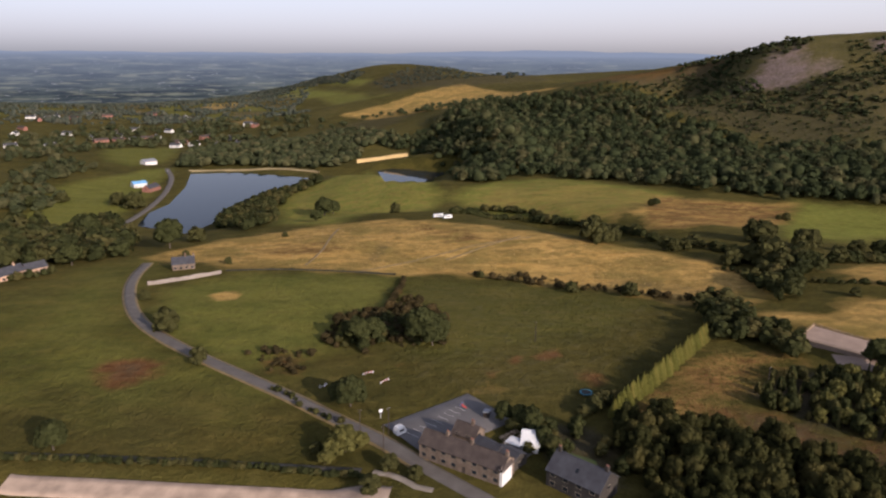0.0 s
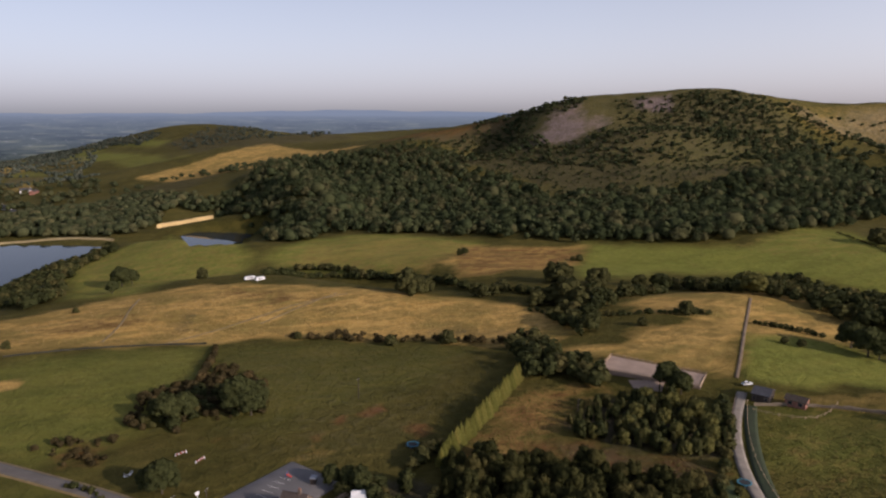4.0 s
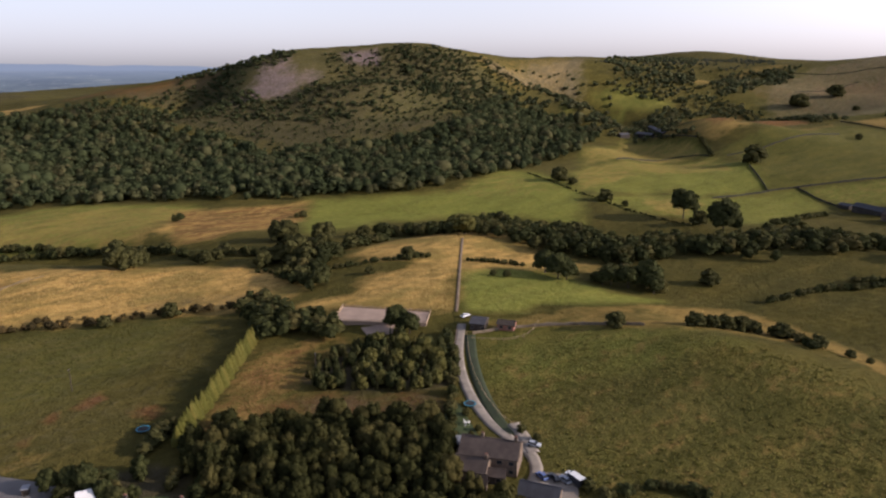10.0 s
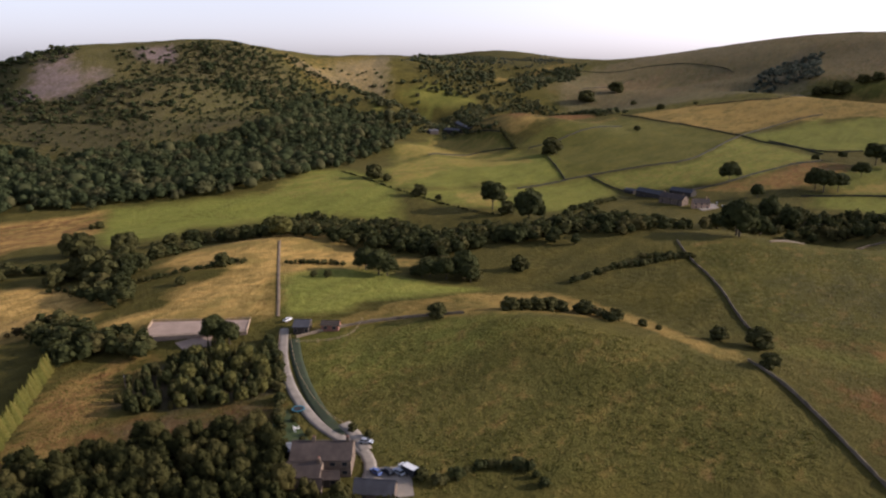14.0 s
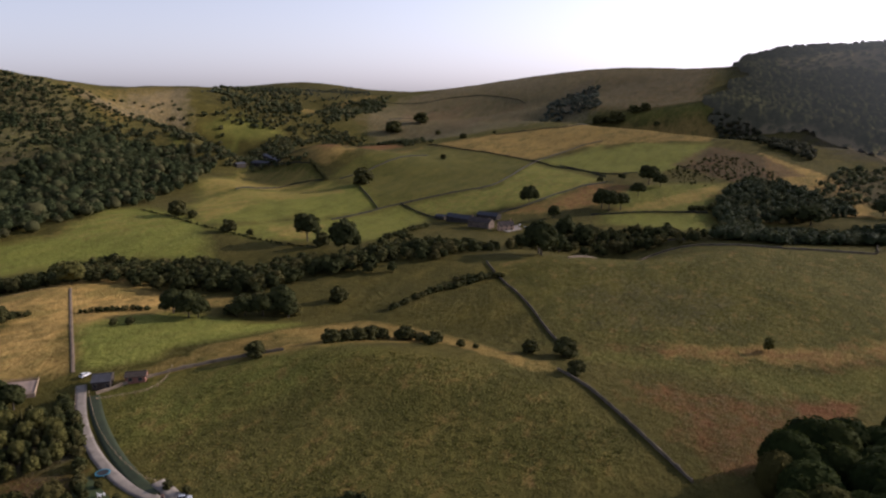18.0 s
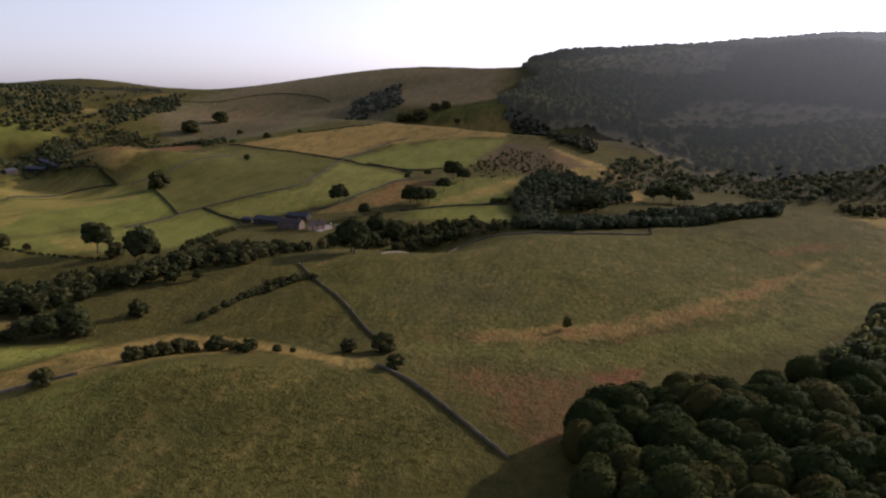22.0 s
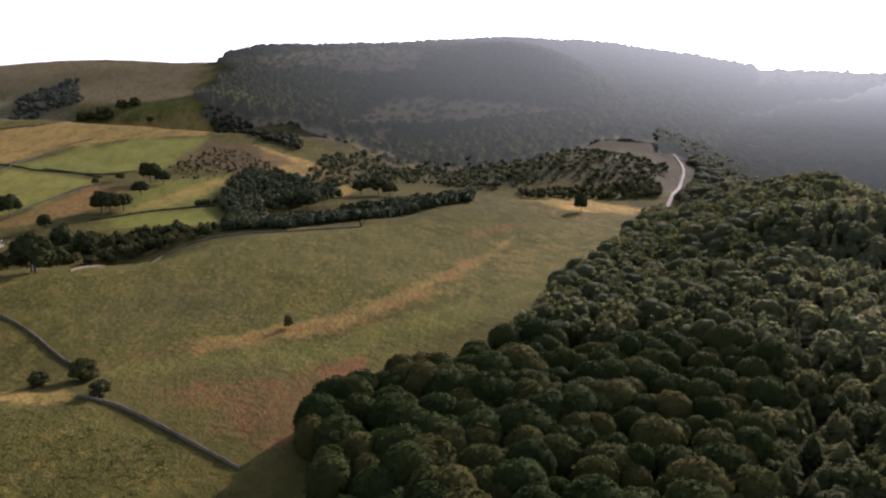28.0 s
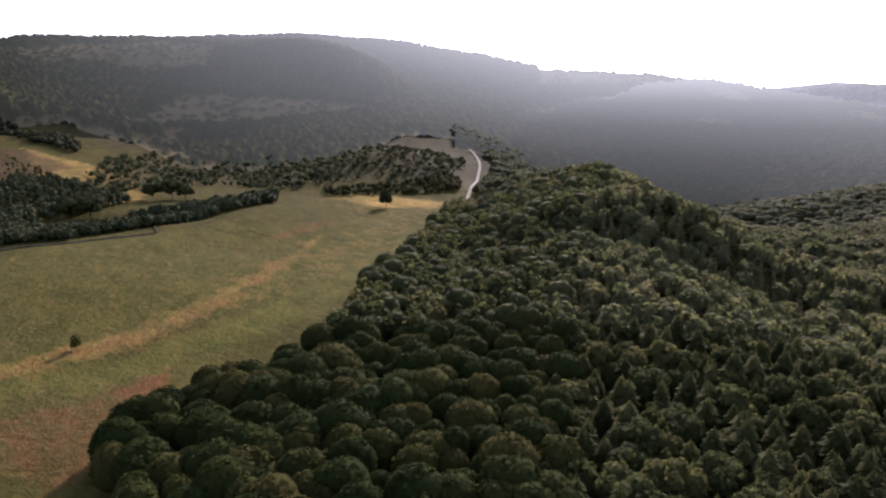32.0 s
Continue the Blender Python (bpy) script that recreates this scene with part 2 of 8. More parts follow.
hill(877, 460, 427, 291, 103, -15.7)
hill(511, 1113, 239, 85, 100, 45.9)
hill(-371, 333, 242, 224, 138, 3.8)
hill(-1504, 3434, 1713, 1332, 82, -188.2)
hill(2264, -469, 529, 250, 31, -68.3)
hill(1366, 772, 351, 209, 122, -76.8)
hill(1919, -1978, 570, 342, 152, -18.2)
hill(344, 469, 279, 92, 138, -14.6)
hill(-582, 1358, 614, 520, 64, -56.4)
hill(3571, -186, 772, 599, 98, 163.0)
hill(205, -378, 125, 56, 126, -12.0)
hill(276, -44, 63, 76, 170, -2.2)
hill(1098, -324, 328, 126, 95, -18.7)
hill(114, 113, 87, 51, 173, -1.9)
hill(296, -483, 85, 48, 86, -17.9)
hill(288, -393, 81, 42, 50, 27.4)
hill(-40, 624, 159, 59, 97, -11.8)
hill(235, 134, 53, 45, 166, 11.4)
hill(552, -750, 197, 97, 50, -57.3)
hill(439, -382, 78, 202, 110, 1.7)
hill(3060, 1974, 1301, 711, 148, 79.2)
hill(276, 340, 75, 38, 90, 6.9)
hill(1188, 23, 448, 417, 80, 1.7)
hill(1385, 1091, 412, 233, 30, 34.4)
hill(405, 1523, 575, 303, 92, 23.7)
hill(1517, 22, 108, 75, 3, 25.7)
hill(-294, 3245, 617, 444, 122, 59.1)
hill(385, 1139, 77, 68, 100, -71.8)
hill(587, -531, 151, 66, 97, 32.4)
hill(1035, -986, 387, 130, 125, -24.6)
hill(1581, -755, 262, 186, 25, 89.1)
hill(573, 939, 100, 43, 110, 34.3)
hill(482, 4490, 1247, 461, 88, -159.4)
hill(681, -94, 74, 41, 29, -14.8)
hill(-751, 1969, 666, 534, 114, -39.4)
hill(-34, 494, 280, 195, 176, 3.4)
hill(-110, 812, 50, 199, 49, 11.7)
hill(892, 740, 140, 114, 146, -30.3)
hill(-56, 902, 138, 66, 103, -15.0)
hill(68, 358, 129, 46, 101, -6.6)
hill(-727, -917, 1315, 531, 51, -12.6)
hill(599, -170, 343, 81, 143, 3.2)
hill(-7, 1095, 179, 61, 83, -21.6)
hill(258, 121, 52, 90, 125, -6.3)
hill(-3112, 2702, 1046, 601, 142, -154.4)
hill(280, -161, 91, 59, 11, -0.7)
hill(1457, 100, 320, 50, 22, -32.3)
hill(2210, 1540, 225, 547, 74, -39.1)
hill(1635, -1218, 347, 252, 82, -35.4)
hill(675, 308, 123, 84, 141, -14.5)
hill(847, 1061, 122, 319, 169, 46.1)
hill(2382, -1088, 1343, 440, 151, 144.2)
hill(2340, 3415, 623, 892, 160, 114.5)
hill(559, 74, 54, 67, 161, -18.0)
hill(242, 81, 57, 38, 173, 7.5)
hill(-454, -4510, 1123, 611, 65, 183.6)
hill(1096, 972, 50, 99, 38, -74.0)
hill(37, 1899, 466, 178, 55, 37.7)
hill(4619, 1242, 1486, 3534, 151, 110.8)
hill(1202, 2006, 386, 222, 134, -27.1)
hill(-1849, 810, 421, 780, 17, -65.7)
hill(88, 524, 102, 38, 142, -18.7)
hill(4477, -927, 8187, 1131, 79, 29.6)
hill(869, -483, 134, 97, 164, 29.3)
hill(-898, 157, 216, 232, 164, -14.8)
hill(-258, 604, 110, 93, 62, -12.8)
hill(192, 816, 199, 114, 63, -12.1)
hill(949, 706, 265, 89, 177, 42.9)
hill(1235, 300, 139, 55, 42, -3.4)
hill(-1447, 4355, 4902, 578, 63, -137.1)
hill(557, 796, 201, 71, 132, 19.6)
hill(1598, 1063, 183, 87, 115, -45.0)
hill(978, 715, 234, 60, 46, -37.4)
hill(-43, 341, 50, 82, 107, -1.3)
hill(429, 165, 165, 38, 156, 4.7)
hill(444, 347, 94, 38, 155, -8.3)
hill(326, 1654, 1045, 135, 95, 11.7)
hill(1838, 626, 331, 124, 163, -45.9)
hill(599, -1899, 352, 160, 86, -27.7)
hill(477, 1308, 207, 52, 95, -12.4)
hill(790, 999, 86, 110, 15, 21.3)
hill(75, -425, 278, 135, 110, -7.7)
hill(591, -82, 106, 88, 119, -1.8)
hill(-810, -771, 1706, 439, 60, 14.4)
hill(60, 1035, 214, 42, 170, 30.6)
hill(218, 273, 78, 48, 141, 3.9)
hill(273, -2082, 1724, 1229, 159, 62.5)
# the misty side valley
hill(708, -906, 340, 215, 142, -58)
hill(1062, -1575, 900, 460, 146, -115)
hill(2545, 1590, 480, 215, 58, 27)
# the larch brow
hill(423, -453, 150, 95, 137, 40)
hill(262, -300, 95, 85, 138, 13)

LAKES = []


def lake(level, shore, bank=14.0):
    LAKES.append((level, np.array(shore), bank))


lake(-48, [(-290.5, 644), (-302.3, 698), (-298.0, 744), (-317.2, 849), (-344.4, 943), (-284.6, 955), (-217.4, 935), (-169.3, 913), (-161.0, 820), (-199.8, 798), (-210.7, 719), (-218.8, 677), (-231.8, 611), (-266.1, 632)])
lake(-44, [(-90.9, 953), (-75.6, 978), (-47.4, 971), (11.3, 939), (32.4, 887), (-11.2, 914), (-17.9, 730), (-51.8, 746)])
lake(-6, [(-106.1, 126.4), (-115.7, 160.1), (-85.9, 158.6), (-56.2, 158.1), (-32.3, 157.0), (-36.3, 145.5), (-60.0, 103.9), (-99.6, 83.6)])


def edge_distance(px, py, poly):
    """Distance to a polygon's edge, positive inside."""
    best = np.full(px.shape, 1e18)
    inside = np.zeros(px.shape, bool)
    for (ax, ay), (bx, by) in zip(poly, np.roll(poly, -1, axis=0)):
        ex, ey = bx - ax, by - ay
        k = np.clip(((px - ax) * ex + (py - ay) * ey) / (ex * ex + ey * ey + 1e-9), 0, 1)
        best = np.minimum(best, (px - ax - k * ex) ** 2 + (py - ay - k * ey) ** 2)
        if ay != by:
            cross = (ay > py) != (by > py)
            inside ^= cross & (px < ex * (py - ay) / (by - ay) + ax)
    return np.where(inside, 1, -1) * np.sqrt(best)


def ground(x, y):
    """The height of the land."""
    x, y = np.asarray(x, float), np.asarray(y, float)
    z = -27.31 + -0.00857 * x + 0.02739 * y
    for cx, cy, a, b, th, h in HILLS:
        s, c = math.sin(th), math.cos(th)
        dx, dy = x - cx, y - cy
        z = z + h * np.exp(-((dx * s + dy * c) / a) ** 2 - ((dx * c - dy * s) / b) ** 2)
    r = np.hypot(x, y)
    k = np.clip((r - 150) / 900, 0.12, 1.0)
    z = z + k * (0.9 * np.sin(x / 23 + 1.7 * np.sin(y / 41)) * np.sin(y / 29 + 0.8 * np.sin(x / 37))
                 + 0.45 * np.sin(x / 9.1 + np.sin(y / 13)) * np.sin(y / 8.3 + np.sin(x / 17)))
    for level, shore, bank in LAKES:
        near = (x > shore[:, 0].min() - bank) & (x < shore[:, 0].max() + bank) & (y > shore[:, 1].min() - bank) & (y < shore[:, 1].max() + bank)
        if near.any():
            d = edge_distance(np.atleast_1d(x[near]), np.atleast_1d(y[near]), shore)
            zz = np.atleast_1d(z[near])
            t = np.clip(-d / bank, 0, 1)
            t = t * t * (3 - 2 * t)
            out = np.where(d > 0, level - np.clip(d * 0.5, 0, 3), np.maximum(level + 0.4, zz) * t + (level + 0.3) * (1 - t))
            if z.ndim:
                z[near] = out
            else:
                z = out[0]
    return z


def height_at(x, y):
    return float(ground(np.array([x]), np.array([y]))[0])


COVER = []


def cover(kind, amount, outline, soft=9.0):
    """A parcel of land: dry straw, bracken, lush grass, scree, woodland floor or worn earth; floor also darkens, worn
    also paints haze.
    """
    COVER.append((("dry", "fern", "lush", "scree", "floor", "worn").index(kind), amount, np.array(outline), soft))


# hump of bleached grass and the rough meadows
cover("fern", 0.42, [(-38.2, 486.9), (6.1, 467.4), (41.6, 429.3), (26.4, 413.4), (-8.7, 433.3)], 10)
cover("fern", 0.40, [(-130.0, 425.0), (-82.8, 441.4), (-50.6, 417.8), (-75.6, 400.2), (-116.4, 401.2)], 8)
cover("floor", 0.42, [(-46.8, 384.7), (-43.5, 417.5), (-31.7, 450.2), (-24.3, 454.0), (-32.9, 417.1), (-36.9, 383.3)], 5)
cover("floor", 0.40, [(62.6, 376.2), (113.3, 364.3), (155.3, 333.0), (130.8, 327.6), (93.8, 347.4)], 8)
cover("dry", 1.0, [(-180.1, 409.1), (-146.7, 456.0), (-80.3, 496.8), (-35.4, 505.2), (37.1, 465.6), (99.2, 429.6), (149.2, 387.7), (169.3, 355.3), (164.8, 323.1), (120.2, 306.1), (91.9, 339.8), (50.4, 355.6), (20.8, 369.9), (-26.1, 367.7), (-74.1, 374.2), (-123.1, 378.9), (-160.6, 392.8)])
cover("dry", 0.95, [(141.6, 296.1), (168.5, 292.7), (197.0, 310.8), (235.5, 299.8), (234.4, 286.3), (193.9, 237.9), (158.7, 270.7)])
cover("dry", 0.8, [(222.7, 378.4), (282.0, 338.8), (250.9, 302.0), (204.7, 335.2)])
cover("dry", 0.6, [(277.1, 328.9), (297.5, 281.1), (319.8, 233.8), (306.4, 223.5), (274.4, 258.8), (252.3, 297.5)])
cover("lush", 1.0, [(246.0, 294.0), (267.5, 269.3), (273.8, 234.0), (276.6, 207.5), (288.9, 187.3), (253.5, 199.0), (228.4, 217.9), (216.4, 213.0), (195.1, 233.6)], 3)
cover("dry", 0.45, [(17.6, 626), (60.2, 685), (155.9, 686), (221.7, 623), (133.6, 512.7), (50.4, 604)])
cover("dry", 0.45, [(182.5, 219.9), (220.3, 209.8), (290.0, 185.0), (305.5, 119.3), (281.8, 109.1), (236.5, 144.8), (215.5, 182.5), (200.3, 200.0)], 4)
cover("dry", 0.55, [(272.7, 193.6), (306.3, 163.1), (305.1, 131.4), (269.2, 55.3), (258.4, 46.2), (252.9, 61.0), (277.5, 108.7), (268.7, 143.5), (232.5, 165.9)], 3)
cover("lush", 0.12, [(426.6, 132.3), (578.8, 9.4), (564.5, -111.1), (598.2, -330.4), (442.7, -272.5), (351.0, -112.2), (308.1, 31.2), (302.7, 56.7)], 12)
cover("lush", 0.10, [(178.9, 205.8), (237.2, 136.4), (254.7, 74.1), (224.1, 19.9), (199.7, 15.9), (122.2, 111.0), (136.1, 150.1)])
cover("floor", 0.5, [(813, -98.6), (875, -178.8), (899, -260.0), (779, -313.6), (779, -347.4), (756, -439.1), (787, -550.4), (938, -688), (964, -616), (892, -450.2), (1075, -401.6), (1136, -279.0), (1131, -183.5), (973, -117.9)], 20)
cover("floor", 0.45, [(1492, 9.0), (2056, -86.4), (1359, -197.6), (1348, -307.0), (1187, -301.2), (1203, -194.9), (1404, -124.5)], 25)
cover("dry", 0.8, [(1385, -257.9), (1437, -362.1), (1397, -515.5), (1317, -691), (1307, -697), (1337, -528.6), (1368, -402.4), (1348, -307.0)], 25)
cover("dry", 0.22, [(178.9, 205.8), (237.2, 136.4), (254.7, 74.1), (224.1, 19.9), (199.7, 15.9), (122.2, 111.0), (136.1, 150.1)])
cover("fern", 0.16, [(178.9, 205.8), (237.2, 136.4), (254.7, 74.1), (224.1, 19.9), (199.7, 15.9), (122.2, 111.0), (136.1, 150.1)])
cover("fern", 0.9, [(274.8, -33.4), (282.9, -58.4), (255.4, -46.7), (251.8, -35.3)], 5)
cover("fern", 0.5, [(272.3, 39.5), (269.3, 4.2), (282.9, -58.4), (255.4, -46.7), (207.7, -26.1), (203.2, -7.7), (242.2, 14.3)])
cover("dry", 0.18, [(283.1, 47.1), (310.5, -21.5), (322.2, -76.6), (293.8, -95.2), (267.2, -53.2), (249.1, 3.9), (254.3, 30.4)], 14)
cover("fern", 0.17, [(426.6, 132.3), (578.8, 9.4), (564.5, -111.1), (598.2, -330.4), (442.7, -272.5), (351.0, -112.2), (308.1, 31.2), (302.7, 56.7)], 12)
cover("dry", 0.20, [(426.6, 132.3), (578.8, 9.4), (564.5, -111.1), (598.2, -330.4), (442.7, -272.5), (351.0, -112.2), (308.1, 31.2), (302.7, 56.7)])
cover("dry", 0.3, [(711, -308.2), (626, -455.0), (567.8, -394.6), (407.3, -219.1), (316.0, -78.6), (337.9, -60.5), (434.6, -148.1), (566.5, -274.2)], 24)
cover("fern", 0.55, [(317.8, -40.4), (360.9, -90.0), (419.9, -135.3), (484.2, -192.3), (522.5, -227.4), (474.6, -197.6), (391.0, -133.3), (344.7, -92.1), (308.0, -49.5)], 10)
cover("fern", 0.5, [(522.2, -177.8), (578.9, -240.5), (591.2, -291.9), (555.1, -257.7), (512.9, -198.6)], 8)
cover("dry", 0.8, [(715, -324.1), (706, -383.2), (647, -426.7), (622, -444.9), (612, -404.7), (640, -341.6)], 8)
cover("lush", 0.32, [(306.7, -23.6), (312.1, -77.6), (360.0, -157.5), (487.3, -291.8), (594.9, -413.0), (566.9, -400.4), (417.2, -246.3), (324.3, -135.7), (286.9, -71.2), (278.9, -25.6)], 12)
# the wet hollow across the moor
cover("fern", 0.55, [(308.5, 49.9), (316.4, 15.9), (328.1, -18.2), (336.5, -51.6), (379.9, -100.6), (458.2, -174.6), (436.4, -169.3), (359.4, -97.7), (319.9, -51.6), (313.4, -19.2), (302.0, 14.8), (296.8, 47.3)], 13)
cover("dry", 0.5, [(322.3, 16.0), (334.4, -18.7), (343.3, -52.7), (389.6, -103.2), (473.6, -183.6), (522.5, -227.4), (497.7, -221.6), (432.8, -172.0), (349.2, -94.9), (313.8, -50.5), (309.1, -18.8), (299.3, 14.8)], 8)
cover("lush", 0.28, [(295.2, 46.3), (300.2, -0.2), (310.1, -47.2), (341.2, -103.3), (426.6, -227.1), (395.3, -212.8), (317.2, -99.3), (292.6, -46.8), (286.6, -1.0), (284.8, 43.7)], 6)
cover("floor", 0.36, [(372.6, 84.6), (425.2, 57.2), (434.6, -8.6), (382.9, -30.9), (340.2, -18.6), (324.4, 25.0), (318.7, 52.3)], 25)
cover("dry", 0.42, [(1834.1, -107.1), (1938.6, -208.9), (1813.3, -408.5), (1744.7, -515.6), (1645.3, -486.1), (1753.4, -266.7)], 30)
cover("fern", 0.3, [(1834.1, -107.1), (1938.6, -208.9), (1813.3, -408.5), (1744.7, -515.6), (1645.3, -486.1), (1753.4, -266.7)], 30)
cover("dry", 0.5, [(1378.3, -249.0), (1491.5, -374.3), (1389.3, -579.5), (1318.1, -706.0), (1325.5, -537.5), (1368.5, -411.6), (1359.2, -333.1)], 14)
# bracken along the plantation's upper edge, its sunshine painted as straw colour
cover("dry", 0.7, [(1244, -46), (1176, -81), (1052, -133), (942, -169), (787, -151), (775, -104), (739, -47), (794, -59), (840, -122), (919, -127), (1064, -98)], 8)
# the hill farm's fields
cover("fern", 0.5, [(719, 175.6), (890, 143.5), (862, 76.8), (752, 120.5)])
cover("dry", 0.4, [(719, 175.6), (890, 143.5), (862, 76.8), (752, 120.5)])
cover("dry", 0.5, [(745, 107.1), (822, 53.6), (936, -18.7), (845, -15.0), (756, 60.3)])
cover("lush", 0.8, [(734, 105.4), (768, 2.3), (674, 1.1), (697, 99.7)])
cover("floor", 0.5, [(1060, 63.2), (1259, 11.0), (1172, -75.3), (1010, -116.2), (929, -22.0)])
cover("fern", 0.5, [(1060, 63.2), (1259, 11.0), (1172, -75.3), (1010, -116.2), (929, -22.0)])
cover("dry", 0.6, [(1196, -68.1), (1065, -129.1), (922, -163.9), (759, -75.2), (768, -43.0)])
cover("dry", 0.5, [(1193.5, 468.4), (1307.6, 376.0), (1524.2, 197.3), (1464.6, -7.0), (1288.3, 7.6), (1256.9, 132.0), (1189.7, 222.2), (1088.7, 267.5)], 6)
cover("lush", 0.75, [(1065.3, 252.8), (1252.2, 131.5), (1276.0, 7.4), (1093.8, 25.2), (975.3, 70.4), (965.5, 140.4)], 6)
cover("lush", 0.45, [(1572.6, 203.7), (1503.2, -9.7), (1465.7, -6.9), (1527.0, 185.4)], 8)
cover("dry", 0.3, [(1572.6, 203.7), (1503.2, -9.7), (1465.7, -6.9), (1527.0, 185.4)], 8)
cover("lush", 0.6, [(803.0, 116.7), (885.9, 63.7), (924.4, -18.0), (784.1, 2.3), (736.7, 82.6)], 6)
cover("fern", 0.3, [(1555, 868), (2188, 843), (2388, 472.5), (2137, 1.7), (1523, 18.6), (1611, 343.0), (1470, 568.3)])
cover("dry", 0.45, [(713, 611), (933, 700), (895, 557.2), (836, 501.3), (733, 559.3), (640, 544.5)])
cover("lush", 0.6, [(713, 611), (933, 700), (895, 557.2), (836, 501.3), (733, 559.3), (640, 544.5)])
cover("dry", 0.42, [(597.5, 528.9), (729, 556.1), (830, 489.0), (768, 419.8), (675, 473.2), (525.7, 447.5)])
cover("lush", 0.8, [(597.5, 528.9), (729, 556.1), (830, 489.0), (768, 419.8), (582.2, 407.3), (525.7, 447.5)])
cover("lush", 0.9, [(726, 500.2), (833, 439.8), (707, 354.2), (612, 392.5)])
cover("lush", 0.26, [(850, 501.1), (1157, 477.7), (1128, 374.1), (1050, 262.9), (843, 256.1), (736, 337.6), (707, 354.2), (823, 438.3)], 5)
cover("dry", 0.55, [(1198, 485.2), (1340, 408.3), (1410, 269.4), (1532, 231.2), (1279, 189.4), (1198, 239.1), (1073, 265.2)], 5)
cover("lush", 0.7, [(1051, 248.8), (1248, 184.0), (945, 133.6), (1007, 210.9)], 5)
cover("lush", 0.8, [(733, 329.7), (833, 252.9), (1031, 254.2), (914, 132.5), (779, 169.1), (729, 230.0), (698, 270.1)], 5)
cover("dry", 0.3, [(733, 329.7), (833, 252.9), (1031, 254.2), (914, 132.5), (779, 169.1), (729, 230.0), (698, 270.1)], 5)
cover("lush", 0.8, [(516.9, 440.0), (664, 361.3), (730, 335.0), (693, 285.8), (556.2, 273.9), (534.9, 318.3), (514.0, 371.9)])
cover("dry", 0.5, [(560.2, 405.6), (618, 361.8), (530.5, 333.4), (526.5, 368.0)])
cover("fern", 0.4, [(710, 207.5), (812, 155.7), (871, 121.6), (775, 105.4), (714, 162.6)])
cover("dry", 0.55, [(710, 207.5), (812, 155.7), (871, 121.6), (775, 105.4), (714, 162.6)])
cover("fern", 0.65, [(1072, 728), (1296, 822), (1425, 786), (1157, 518.1), (937, 553.9)], 14)
cover("dry", 0.55, [(1072, 728), (1296, 822), (1425, 786), (1157, 518.1), (937, 553.9)], 14)
cover("dry", 0.62, [(955, 694), (989, 486.8), (1169, 482.9), (892, 526.6), (912, 578.0)], 14)
cover("dry", 0.5, [(1470, 953), (1769, 1034), (1833, 981), (1763, 977), (1495, 920)], 16)
cover("fern", 0.45, [(1771, 831), (1860, 761), (1962, 666), (1933, 640), (1674, 683), (1634, 750)], 25)
cover("floor", 0.28, [(1290, 1097), (1854, 1308), (2583, 1386), (1903, 966), (1771, 1054), (1333, 971), (1235, 1024)], 30)
cover("floor", 0.5, [(1446, 351.8), (1961, 409.7), (2170, 347.6), (1579, 241.6), (1564, 320.1)], 30)
cover("floor", 0.85, [(2230, -38.9), (2117, -373.3), (1817, -734), (1510, -980), (1261, -985), (1132, -984), (679, -590.5), (849, -617), (1016, -667), (847, -465.2), (1075, -429.0), (1187, -301.2), (1203, -194.9), (1404, -124.5), (1621, -54.3)], 70)
cover("floor", 0.9, [(495.2, -373.1), (270.0, -467.7), (18.8, -539.7), (48.9, -1399), (1149, -964)], 60)
cover("floor", 0.35, [(1883, 973), (2260, 756), (2244, 449.3), (1980, 414.5), (2004, 667), (1898, 810)], 40)
cover("lush", 0.55, [(1190, 987), (1304, 981), (1334, 893), (1259, 886), (1188, 954)], 14)
# bald hill: haze put into the ground colour with the worn tan-grey
cover("worn", 0.42, [(882, 1030), (1412, 1201), (1168, 994), (937, 925), (885, 973)], 20)
cover("floor", 0.28, [(1441, 1196), (2493, 1807), (2506, 1517), (2719, 1398), (2046, 973), (1788, 1085), (1474, 943), (1327, 894), (1285, 937), (1288, 1012)], 40)
cover("dry", 0.5, [(1546, 955), (1773, 1039), (1956, 988), (1948, 926), (1848, 970), (1746, 1006)], 25)
cover("fern", 0.4, [(1717, 704), (1951, 557.0), (1997, 470.8), (1903, 479.0), (1525, 514.0), (1538, 602)], 40)
# far moor: the worn cover paints the tan-grey of haze
cover("worn", 0.40, [(1772, 948), (2014, 845), (2266, 758), (2170, 347.6), (1548, 234.9), (1368, 417.1), (1256, 519.7), (1494, 795)], 40)
cover("worn", 0.36, [(1577, 879), (2188, 843), (2388, 472.5), (2137, 1.7), (1523, 18.6), (1611, 343.0), (1470, 568.3)], 40)
cover("lush", 0.15, [(1809, 933), (2272, 759), (2123, 339.1), (1539, 232.8), (1340, 408.3), (1212, 501.2), (1494, 795)], 40)
cover("floor", 1.0, [(787, -436), (1244, -839), (4350, -2122), (3111, -3708), (840, -4766), (312, -1467), (450, -779)], 60)
cover("lush", 0.8, [(-535.0, 2999), (-405.5, 2923), (-266.8, 2684), (-297.6, 2580)], 20)
cover("lush", 0.8, [(-695, 2865), (-492.1, 2753), (-314.7, 2395), (-467.4, 2396)], 20)
cover("dry", 0.5, [(-744, 2192), (-844, 3077), (-629, 2431), (-681, 2103)], 20)
